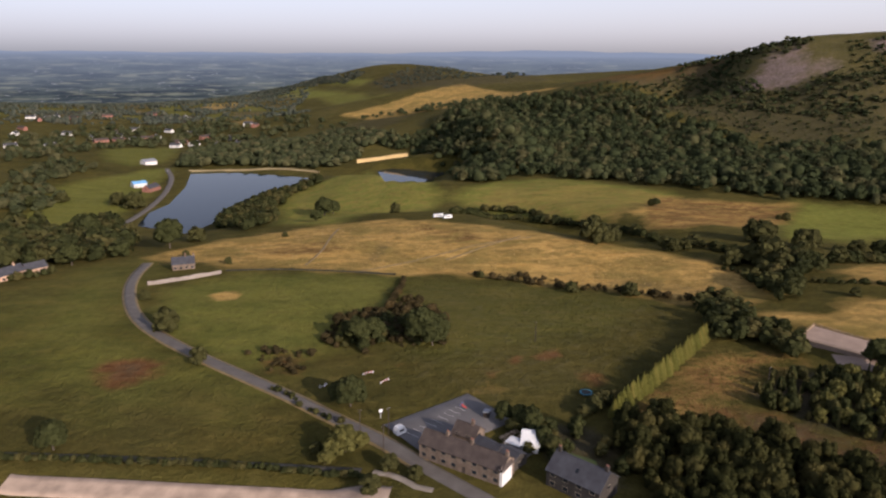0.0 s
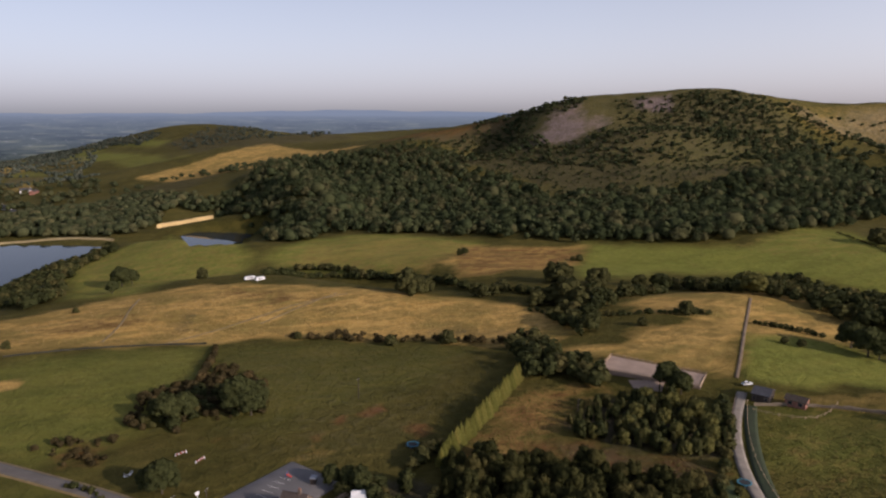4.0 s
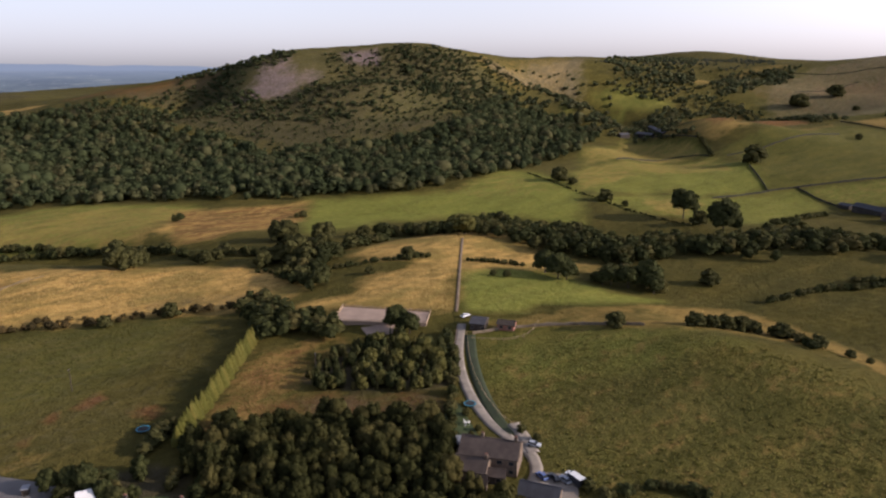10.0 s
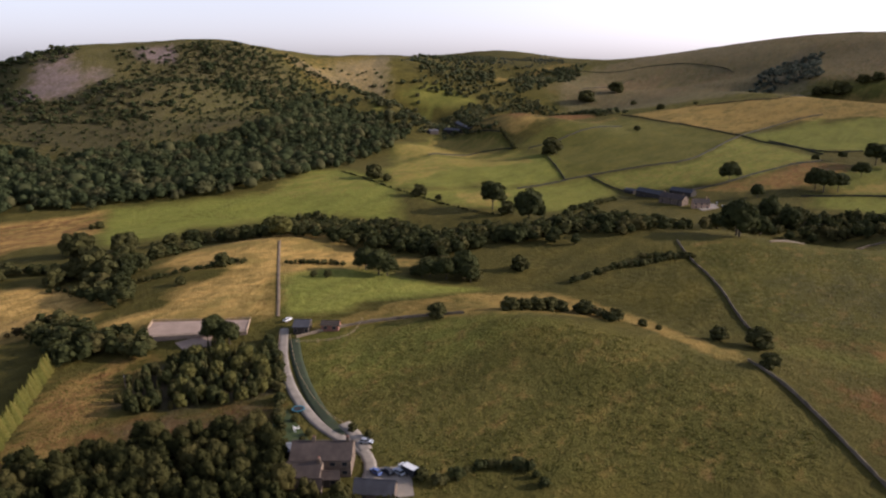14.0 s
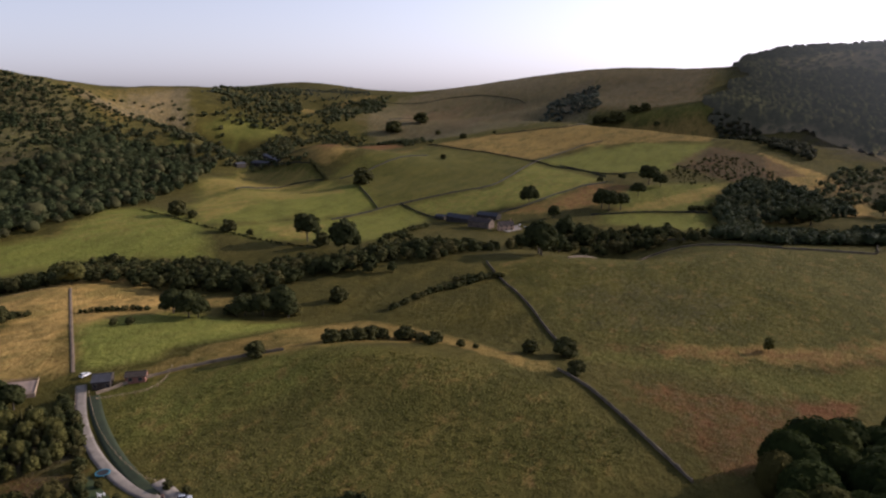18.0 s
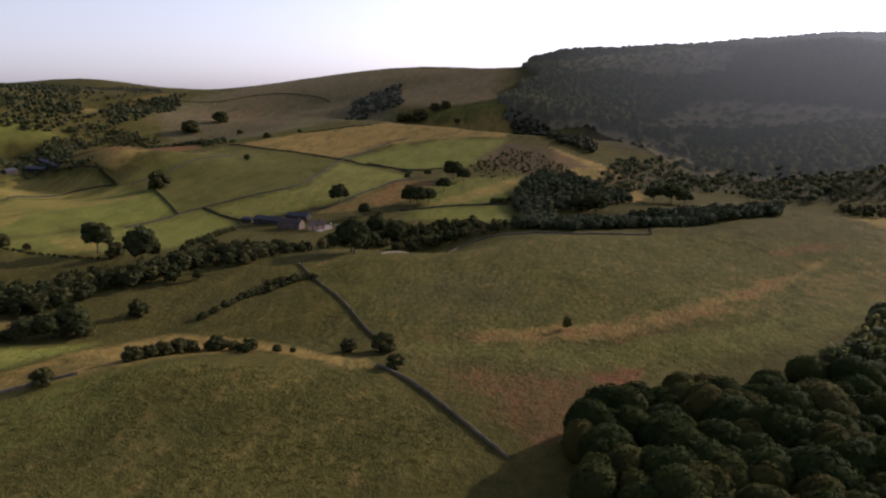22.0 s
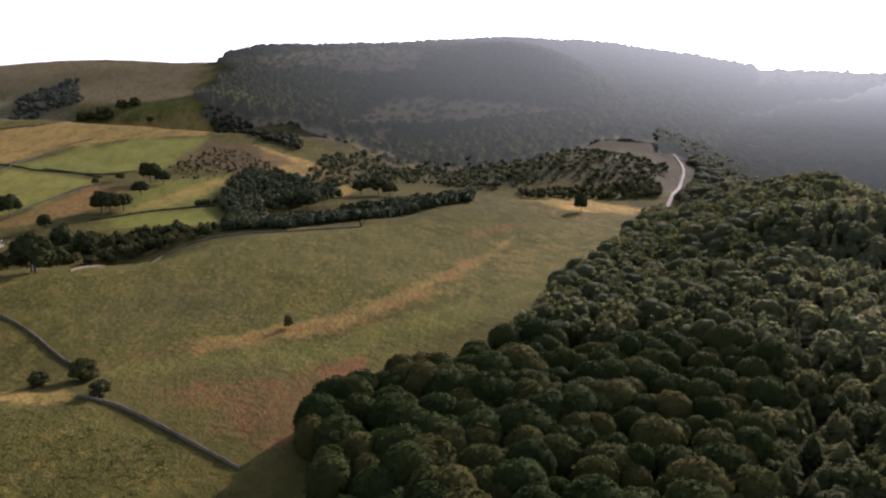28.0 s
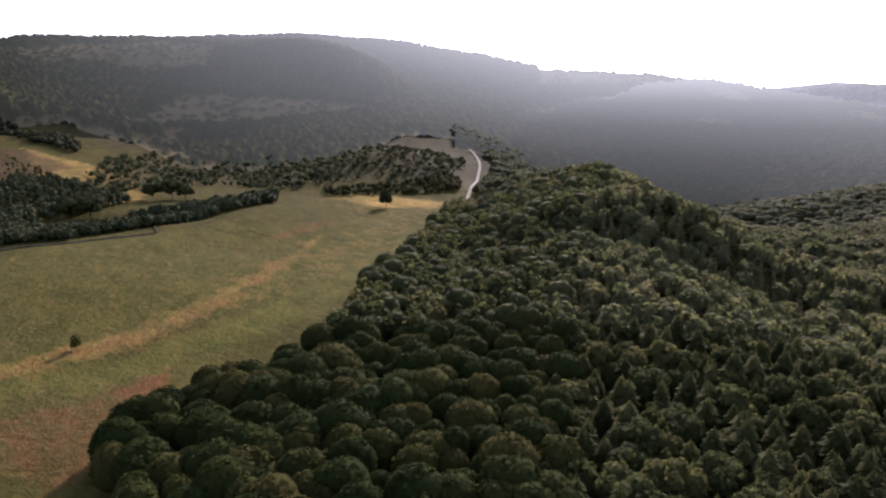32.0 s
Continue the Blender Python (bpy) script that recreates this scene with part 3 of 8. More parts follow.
# the meadows under the hillside wood
cover("lush", 1.0, [(307.4, 589.3), (372.0, 555.2), (427.6, 524.3), (539.4, 579.8), (562.1, 539.8), (539.3, 459.0), (446.5, 380.1), (437.7, 428.3), (397.3, 457.9), (317.4, 492.6), (224.3, 440.7), (255.0, 512.3)])
cover("dry", 0.30, [(409.0, 535.3), (539.4, 579.8), (539.3, 459.0), (476.4, 465.6), (430.8, 495.4)])
cover("dry", 0.80, [(187.3, 629), (297.5, 583.0), (273.3, 533.7), (225.2, 491.2), (173.1, 480.9), (143.1, 493.3)])
cover("fern", 0.5, [(187.3, 629), (297.5, 583.0), (273.3, 533.7), (225.2, 491.2), (173.1, 480.9), (143.1, 493.3)])
cover("dry", 0.85, [(203.2, 358.9), (250.5, 371.3), (321.2, 396.2), (359.4, 388.6), (312.2, 293.6), (287.0, 254.6), (239.5, 277.8)])
cover("lush", 1.0, [(-126.7, 516.9), (-175.7, 763), (-122.9, 814), (-104.1, 945), (-14.9, 732), (-3.6, 654), (-7.5, 626), (-66.1, 551.7), (-76.8, 500.6)])
cover("dry", 0.34, [(-126.7, 516.9), (-175.7, 763), (-122.9, 814), (-104.1, 945), (-14.9, 732), (-3.6, 654), (-7.5, 626), (-66.1, 551.7), (-76.8, 500.6)])
cover("lush", 1.0, [(8.2, 653), (57.1, 734), (127.3, 724), (180.2, 676), (215.3, 631), (164.6, 577.5), (130.5, 532.2), (82.4, 565.0), (47.3, 598.1)])
cover("dry", 0.34, [(8.2, 653), (57.1, 734), (127.3, 724), (180.2, 676), (215.3, 631), (164.6, 577.5), (130.5, 532.2), (82.4, 565.0), (47.3, 598.1)])
cover("dry", 0.85, [(145.2, 538.9), (216.7, 619), (254.8, 599.8), (302.2, 585.9), (266.4, 529.5), (187.3, 483.4), (152.1, 500.0)])
cover("lush", 0.9, [(306.6, 585.1), (363.8, 563.1), (324.0, 495.6), (263.0, 451.4), (253.1, 501.9)])
# heath of the crag
cover("floor", 0.5, [(448.6, 1380), (480.0, 1221), (567.7, 1112), (643, 1104), (752, 1071), (878, 1041), (877, 936), (711, 810), (476.0, 879), (334.4, 1057)], 20)
cover("lush", 0.16, [(448.6, 1380), (480.0, 1221), (567.7, 1112), (643, 1104), (752, 1071), (878, 1041), (877, 936), (711, 810), (476.0, 879), (334.4, 1057)], 20)
cover("lush", 0.6, [(626, 874), (720, 872), (747, 824), (647, 836)], 10)
cover("floor", 0.55, [(203.7, 1204), (302.3, 1225), (442.9, 1250), (475.3, 1187), (425.6, 1049), (381.2, 1161)], 20)
cover("fern", 0.5, [(229.4, 1360), (341.3, 1385), (442.5, 1250), (475.3, 1187), (456.2, 1134), (391.9, 1204), (293.2, 1185)], 14)
cover("floor", 0.55, [(-40, 1230), (110, 1300), (184, 1182), (258, 1081), (326, 987), (357, 900), (385, 818), (451, 790), (518, 760), (577, 752), (678, 800), (794, 869), (853, 1027), (701, 1046), (563, 1026), (463, 1003), (437, 1059), (340, 1100), (200, 1230)], 30)
cover("lush", 0.10, [(-40, 1230), (110, 1300), (184, 1182), (258, 1081), (326, 987), (357, 900), (385, 818), (451, 790), (518, 760), (577, 752), (678, 800), (794, 869), (853, 1027), (701, 1046), (563, 1026), (463, 1003), (437, 1059), (340, 1100), (200, 1230)], 30)
cover("lush", 0.42, [(480, 800), (700, 840), (800, 900), (700, 960), (560, 900)], 30)
# rough bank beside the cypress hedge
cover("dry", 0.62, [(55.1, 198.4), (105.2, 254.8), (136.0, 247.2), (105.7, 216.4), (70.2, 184.1)])
cover("fern", 0.5, [(55.1, 198.4), (105.2, 254.8), (136.0, 247.2), (105.7, 216.4), (70.2, 184.1)])
# the hedged country of the plain
PLAIN = []


def plain_fields():
    rng = np.random.default_rng(77)
    rings, sides = 1900 * 1.07 ** np.arange(15), np.arange(-40, -9.0, 2.6)
    a, r = np.meshgrid(np.radians(sides), rings)
    a, r = a + np.radians(rng.uniform(-1.2, 1.2, a.shape)), r * (1 + rng.uniform(-0.025, 0.025, a.shape))
    x, y = r * np.sin(a), r * np.cos(a)
    for i in range(len(rings) - 1):
        for j in range(len(sides) - 1):
            c = [(x[k, m], y[k, m]) for k, m in ((i, j), (i, j + 1), (i + 1, j + 1), (i + 1, j))]
            kind = rng.choice(["lush", "lush", "dry", "floor", "floor", "worn"])
            cover(kind, {"dry": 0.3, "lush": 0.5, "floor": 1.0, "worn": 0.35}[str(kind)], c, 25)
            PLAIN.append((c, kind == "floor"))


plain_fields()
# the crag and its ridge
cover("scree", 0.72, [(420.6, 1044), (455.0, 1068), (487.4, 1096), (523.1, 1105), (540.6, 1091), (529.1, 1059), (540.6, 1045), (569.1, 1036), (550.5, 1020), (520.4, 1025), (499.8, 999), (463.6, 1009)], 22)
cover("scree", 0.8, [(606, 1062), (640, 1066), (684, 1050), (664, 1008), (639, 1016), (618, 1036)], 7)
cover("dry", 0.36, [(900, 1059), (1393, 1228), (1139, 1022), (897, 907), (858, 970)])
cover("dry", 0.9, [(-233.1, 1573), (-124.3, 1632), (48.0, 1799), (216.5, 1345), (105.6, 1278), (-17.9, 1421), (-146.6, 1459)])
cover("lush", 0.7, [(940, 854), (1224, 928), (1180, 934), (907, 811)])
# rough ground by the inn and the plantation
# paddock and near moor: the lens's corner darkening put in with floor cover
cover("floor", 0.27, [(-51.6, 265.5), (-25.9, 364.2), (63.8, 345.0), (100.1, 318.3), (110, 295), (76.3, 230), (30.0, 205), (3.7, 205)], 14)
cover("floor", 0.30, [(272.3, 39.5), (285, -20), (282.9, -58.4), (255.4, -46.7), (207.7, -26.1), (203.2, -7.7), (242.2, 14.3)], 14)
cover("lush", 0.22, [(-51.6, 265.5), (-25.9, 364.2), (63.8, 345.0), (100.1, 318.3), (76.3, 277.5), (50.0, 264.3), (3.7, 242.2)])
cover("lush", 0.6, [(-138.0, 334.1), (-105.5, 361.4), (-25.9, 364.2), (-23.5, 291.9), (-42.3, 265.3), (-56.1, 242.9), (-71.2, 235.4), (-102.8, 259.7), (-125.5, 282.1)])
cover("floor", 0.15, [(55.1, 198.4), (105.2, 254.8), (136.0, 247.2), (105.7, 216.4), (70.2, 184.1)])
cover("fern", 0.5, [(-75.4, 243.0), (-62.2, 251.0), (-48.5, 248.1), (-51.0, 228.1), (-63.7, 230.6)], 5)
cover("fern", 0.8, [(23.9, 242.2), (28.8, 248.4), (31.4, 242.2), (27.7, 237.2)], 3)
cover("fern", 0.75, [(34.0, 246.3), (44.6, 251.7), (47.0, 246.4), (38.9, 242.3)], 3)
cover("fern", 0.7, [(49.4, 230.4), (57.6, 235.2), (61.2, 228.3), (52.3, 219.5)], 4)
cover("fern", 0.6, [(-21.9, 242.4), (-13.3, 242.3), (-9.9, 236.3), (-17.1, 234.9)], 3)
cover("fern", 0.5, [(14.0, 234.8), (20.4, 237.2), (20.6, 226.9), (15.5, 225.5)], 3)
cover("dry", 0.4, [(3.5, 219.0), (17.7, 227.8), (23.0, 219.1), (12.7, 208.9)], 6)
cover("fern", 0.9, [(-124.9, 229.5), (-126.4, 242.2), (-115.3, 246.4), (-103.3, 242.1), (-101.2, 231.2), (-107.9, 223.9), (-117.0, 222.2)], 6)
cover("floor", 0.55, [(-121.3, 231.3), (-120.1, 240.1), (-111.9, 243.2), (-105.5, 238.1), (-107.4, 227.5), (-114.3, 224.8)], 5)
cover("floor", 0.12, [(74.9, 292.4), (116.9, 300.4), (102.1, 265.1), (59.2, 207.6), (41.8, 215.2), (34.4, 232.5)], 12)
cover("lush", 0.6, [(180.1, 208.9), (230.7, 159.9), (232.3, 133.5), (192.8, 145.9), (157.1, 172.4)], 20)
cover("dry", 0.32, [(180.1, 208.9), (230.7, 159.9), (232.3, 133.5), (192.8, 145.9), (157.1, 172.4)], 20)
cover("dry", 0.9, [(-115.8, 323.9), (-108.6, 331.3), (-98.0, 325.7), (-98.7, 316.7), (-107.4, 314.1)], 2)
cover("fern", 0.55, [(63.0, 201.6), (92.9, 215.6), (103.0, 208.8), (143.3, 175.0), (126.9, 154.6), (89.5, 190.7)])
cover("floor", 0.5, [(97.6, 207.1), (146.0, 178.3), (126.9, 154.6), (88.7, 189.0)])
cover("floor", 0.75, [(105.0, 217.4), (117.9, 228.1), (136.8, 234.0), (154.1, 230.2), (161.3, 215.9), (160.9, 196.8), (145.7, 178.6), (115.9, 198.9)], 4)
cover("floor", 0.7, [(27.7, 180.0), (31.8, 198.0), (46.1, 198.2), (53.3, 183.6), (48.5, 163.9), (34.5, 171.5)], 4)
cover("fern", 0.5, [(55.1, 198.4), (73.9, 219.9), (77.9, 208.1), (64.5, 193.5)], 5)
# pastures of the lower valley
cover("dry", 0.8, [(-916, 1934), (-869, 2032), (-938, 2180), (-986, 2104)], 12)
cover("dry", 0.6, [(-758, 2157), (-620, 2252), (-661, 2515), (-847, 2562)], 14)
cover("lush", 0.8, [(-766, 2790), (-593.6, 2819), (-500.8, 2803), (-766, 3387), (-1220, 4584)], 14)
cover("lush", 0.6, [(-436.4, 2436), (-269.5, 2332), (-131.7, 1732), (-199.1, 1719), (-355.0, 2171)], 14)
cover("dry", 0.5, [(-568.6, 1843), (-523.4, 1952), (-428.5, 1698), (-482.7, 1648)], 10)
cover("lush", 0.6, [(-628, 1283), (-478.0, 1271), (-421.7, 1070), (-453.2, 1003), (-509.3, 1053)])
cover("floor", 0.5, [(-301.7, 2617), (-107.4, 2956), (229.2, 2030), (325.0, 1930), (157.4, 1753), (-35.5, 1722)], 40)
cover("floor", 0.45, [(-229.8, 1266), (-196.8, 1485), (-29.9, 1455), (-97.5, 1272), (-137.3, 1172)], 20)
cover("lush", 0.7, [(-384.6, 604), (-464.6, 827), (-421.2, 984), (-391.7, 991), (-340.1, 787), (-307.9, 579.9)])
cover("lush", 0.45, [(-199.9, 295.4), (-191.8, 374.5), (-179.4, 393.8), (-153.8, 318.1), (-131.4, 278.8), (-94.7, 243.1), (-68.8, 219.4), (-102.3, 215.3), (-153.2, 219.8)], 25)

AZ = np.concatenate([np.arange(-48, 172, 0.36), np.arange(172, 312, 2.5)])
RAD = np.concatenate([[0.0], np.geomspace(20, 4850, 370)])


def ground_sheet():
    aa, rr = np.meshgrid(np.radians(AZ), RAD)
    x, y = rr * np.sin(aa), rr * np.cos(aa)
    z = ground(x.ravel(), y.ravel()).reshape(x.shape)
    n, k = len(AZ), len(RAD)
    co = np.stack([x, y, z], -1).reshape(-1, 3)
    i, j = np.meshgrid(np.arange(k - 1), np.arange(n), indexing="ij")
    a, b = (i * n + j).ravel(), (i * n + (j + 1) % n).ravel()
    faces = np.stack([a, a + n, b + n, b], 1)
    me = quads_mesh("ground", co, faces)
    one, two = np.zeros((len(co), 4), np.float32), np.zeros((len(co), 4), np.float32)
    for ch, amount, poly, soft in COVER:
        m = 3 * soft
        near = np.where((co[:, 0] > poly[:, 0].min() - m) & (co[:, 0] < poly[:, 0].max() + m) & (co[:, 1] > poly[:, 1].min() - m) & (co[:, 1] < poly[:, 1].max() + m))[0]
        if len(near) == 0:
            continue
        px, py = co[near, 0], co[near, 1]
        d = edge_distance(px, py, poly) + soft * 0.5 * np.sin(px / 7 + 2 * np.sin(py / 11)) * np.sin(py / 6)
        w = np.clip(d / soft * 0.5 + 0.5, 0, 1) * amount
        target = one if ch < 3 else two
        target[near, ch % 3] = np.maximum(target[near, ch % 3], w)
    one[:, 3] = two[:, 3] = 1
    for name, data in (("cover", one), ("soil", two)):
        at = me.attributes.new(name, "FLOAT_COLOR", "POINT")
        at.data.foreach_set("color", data.ravel())
    me.materials.append(GRASS)
    return tagged(new("ground", me), "rolling pasture and rough grassland of a broad valley", "ground", kind="structure")


def quads_mesh(name, co, faces, tint=None, smooth=True):
    """A mesh of quads from arrays."""
    me = bpy.data.meshes.new(name)
    me.vertices.add(len(co))
    me.vertices.foreach_set("co", np.asarray(co, np.float32).ravel())
    f = np.asarray(faces, np.int32)
    me.loops.add(f.size)
    me.loops.foreach_set("vertex_index", f.ravel())
    me.polygons.add(len(f))
    me.polygons.foreach_set("loop_start", np.arange(0, f.size, 4, dtype=np.int32))
    if tint is not None:
        me.attributes.new("tint", "FLOAT", "POINT").data.foreach_set("value", np.asarray(tint, np.float32))
    me.update(calc_edges=True)
    if smooth:
        me.polygons.foreach_set("use_smooth", np.ones(len(f), bool))
    return me

# ---- trees ----
def cube_ball(n=2):
    """A ball of quads."""
    v, f, seen = [], [], {}
    for ax in range(3):
        for side in (-1, 1):
            idx = {}
            for i in range(n + 1):
                for j in range(n + 1):
                    p = [0, 0, 0]
                    p[ax], p[(ax + 1) % 3], p[(ax + 2) % 3] = side, -1 + 2 * i / n, -1 + 2 * j / n
                    key = tuple(round(c, 4) for c in p)
                    if key not in seen:
                        seen[key] = len(v)
                        q = np.array(p, float)
                        v.append(q / np.linalg.norm(q))
                    idx[i, j] = seen[key]
            for i in range(n):
                for j in range(n):
                    q = (idx[i, j], idx[i + 1, j], idx[i + 1, j + 1], idx[i, j + 1])
                    f.append(q if side > 0 else q[::-1])
    return np.array(v), np.array(f)


def leaf_cards(rng, at, normal, size, droop=0.0):
    """A bent quad of leaves at each place, facing roughly along its normal."""
    n = len(at)
    nrm = normal + rng.normal(0, 0.30, (n, 3))
    nrm /= np.linalg.norm(nrm, axis=1)[:, None]
    u = np.cross(nrm, rng.normal(0, 1, (n, 3)))
    u /= np.linalg.norm(u, axis=1)[:, None] + 1e-9
    w = np.cross(nrm, u)
    s = size * rng.uniform(0.65, 1.3, (n, 1))
    bend = s * rng.uniform(-0.35, 0.1, (n, 1)) * nrm
    v = np.stack([at - u * s - w * s * 0.8 + bend, at + u * s * 0.9 - w * s * 0.7, at + u * s + w * s * 0.8 + bend, at - u * s * 0.9 + w * s * 0.75], 1).reshape(-1, 3)
    return v, np.arange(n * 4).reshape(n, 4)


def join(parts):
    v, f, k = [], [], 0
    for a, b in parts:
        v.append(a)
        f.append(np.asarray(b) + k)
        k += len(a)
    return np.concatenate(v), np.concatenate(f)


def broad_crown(seed, cards=300, lobes=14, size=0.085, low=0.22, dome=0.62, fine=2, plump=0.0):
    """A crown of leafy lobes for a tree 1 high and about 0.8 wide."""
    rng = np.random.default_rng(seed)
    ball, bf = cube_ball(fine)
    parts, at, nr = [], [], []
    per = max(3, cards // lobes)
    for i in range(lobes):
        t = (i + 0.5) / lobes
        el = math.asin(min(0.97, 0.02 + 0.98 * t))
        az = i * 2.39996 + rng.uniform(-0.4, 0.4)
        rad = rng.uniform(0.22, 0.29) * math.cos(el) ** 0.8 * (1 - 0.3 * plump)
        c = np.array([rad * math.cos(az), rad * math.sin(az), low + 0.12 + (dome - 0.10) * math.sin(el) * rng.uniform(0.88, 1.04)])
        r = rng.uniform(0.145, 0.19) * (1 + 0.3 * plump)
        parts.append((c + ball * r * rng.uniform(0.84, 0.95) * (1 + rng.normal(0, 0.05, (len(ball), 1))) * np.array([1, 1, 0.85]), bf))
        d = rng.normal(0, 1, (per, 3)) + np.array([c[0] * 3, c[1] * 3, 0.9])
        d /= np.linalg.norm(d, axis=1)[:, None]
        at.append(c + d * r * rng.uniform(0.9, 1.1, (per, 1)) * np.array([1, 1, 0.9]))
        nr.append(d)
    if fine == 1:
        parts = []
    ball, bf = cube_ball(2)
    parts.append((np.array([0, 0, low + 0.30]) + ball * (1 + rng.normal(0, 0.06, (len(ball), 1))) * np.array([0.30, 0.30, 0.32] if fine == 1 else [0.26, 0.26, 0.27]), bf))
    parts.append(leaf_cards(rng, np.concatenate(at), np.concatenate(nr), size))
    return join(parts)


def fir_crown(seed, tiers=11, spread=0.2, boughs=9, taper=0.85, wide=0.42):
    """A conifer's crown of drooping boughs, 1 high."""
    rng = np.random.default_rng(seed)
    v, f = [], []
    for i in range(tiers):
        t = i / (tiers - 1)
        z, r = 0.1 + 0.88 * t, spread * (1 - t) ** taper + 0.012
        n = max(4, int(boughs * (1 - t) + 4))
        for j in range(n):
            a = j * 2 * math.pi / n + i * 1.3 + rng.uniform(-0.2, 0.2)
            rr = r * rng.uniform(0.75, 1.2)
            u, w = np.array([math.cos(a), math.sin(a), 0]), np.array([-math.sin(a), math.cos(a), 0])
            wd = rr * wide + 0.01
            p = [u * rr * 0.1 + [0, 0, z + 0.05], u * rr * 0.6 - w * wd + [0, 0, z - 0.005], u * rr + [0, 0, z - 0.05 * rng.uniform(0.4, 1.4)], u * rr * 0.6 + w * wd + [0, 0, z - 0.005]]
            f.append([len(v) + q for q in range(4)])
            v += p
    ball, bf = cube_ball(2)
    if boughs < 9:
        ball, bf = cube_ball(1)
    core = ball.copy()
    core[:, :2] *= spread * 0.62 * (1.05 - (core[:, 2:] * 0.5 + 0.5)) + 0.01
    core[:, 2] = core[:, 2] * 0.42 + 0.5
    return join([(np.array(v), np.array(f)), (core, bf)])


def dome_crown(seed, lumps=16, cards=46, size=0.05):
    """A closed, domed crown of leafy lumps for trees of a dense wood, 1 high and 0.8 wide."""
    rng = np.random.default_rng(seed)
    ball, bf = cube_ball(4)
    d = rng.normal(0, 1, (lumps, 3)) + [0, 0, 0.25]
    d /= np.linalg.norm(d, axis=1)[:, None]
    near = np.max(ball @ d.T, axis=1)
    r = 0.80 + 0.34 * np.clip((near - 0.70) / 0.28, 0, 1) ** 0.7 + rng.normal(0, 0.025, len(ball))
    shape = np.array([0.37, 0.37, 0.40])
    hull = np.array([0, 0, 0.56]) + ball * r[:, None] * shape
    at = rng.normal(0, 1, (cards, 3)) + [0, 0, 0.55]
    at /= np.linalg.norm(at, axis=1)[:, None]
    k = 0.84 + 0.33 * np.clip((np.max(at @ d.T, axis=1) - 0.70) / 0.28, 0, 1) ** 0.7
    return join([(hull, bf), leaf_cards(rng, np.array([0, 0, 0.56]) + at * k[:, None] * shape, at, size)])


def limb(path, radii, sides=6):
    """A tapered stem along a path."""
    path = [np.array(p, float) for p in path]
    v, f = [], []
    for k, (p, r) in enumerate(zip(path, radii)):
        d = path[min(k + 1, len(path) - 1)] - path[max(k - 1, 0)]
        d = d / (np.linalg.norm(d) + 1e-9)
        u = np.cross(d, [0.3, 1, 0.2])
        u /= np.linalg.norm(u)
        w = np.cross(d, u)
        v += [p + r * (math.cos(2 * math.pi * s / sides) * u + math.sin(2 * math.pi * s / sides) * w) for s in range(sides)]
        if k:
            f += [((k - 1) * sides + s, (k - 1) * sides + (s + 1) % sides, k * sides + (s + 1) % sides, k * sides + s) for s in range(sides)]
    return np.array(v), np.array(f)


def tree_thing(name, crown, trunk_to, thick, leaf, label, seed):
    """One tree 1 m high, parented to an Empty at its foot; copies are scaled."""
    rng = np.random.default_rng(seed)
    root = new(name)
    root.empty_display_size = 0.2
    sway = rng.normal(0, 0.012, (3, 2))
    top = trunk_to
    parts = [limb([(0, 0, -0.03), (sway[0, 0], sway[0, 1], top * 0.35), (sway[1, 0], sway[1, 1], top * 0.7), (sway[2, 0], sway[2, 1], top)], [thick, thick * 0.72, thick * 0.55, thick * 0.25])]
    v, f = parts[0]
    trunk = new("trunk", quads_mesh("trunk", v, f))
    trunk.data.materials.append(BARK)
    trunk.parent = root
    for i in range(4):
        a, z = i * 1.6 + rng.uniform(0, 0.6), top * rng.uniform(0.45, 0.8)
        e = np.array([math.cos(a) * 0.2, math.sin(a) * 0.2, z + 0.2])
        v, f = limb([(0, 0, z), e * [0.55, 0.55, 1] - [0, 0, 0.05], e], [thick * 0.4, thick * 0.28, thick * 0.1], 5)
        b = new("limb", quads_mesh("limb", v, f))
        b.data.materials.append(BARK)
        b.parent = root
    v, f = crown
    c = new("crown", quads_mesh("crown", v, f, np.full(len(v), rng.uniform(0.2, 0.8))))
    c.data.materials.append(leaf)
    c.parent = root
    return tagged(root, label, "tree")


def plant(proto, x, y, height, width=1.0, turn=None, label="", group="", sink=0.0):
    t = copy_thing(proto, pose(x, y, height_at(x, y) - sink, 0, 0, random.uniform(0, 360) if turn is None else turn))
    t.scale = (height * width, height * width, height)
    return tagged(t, label, "", group)


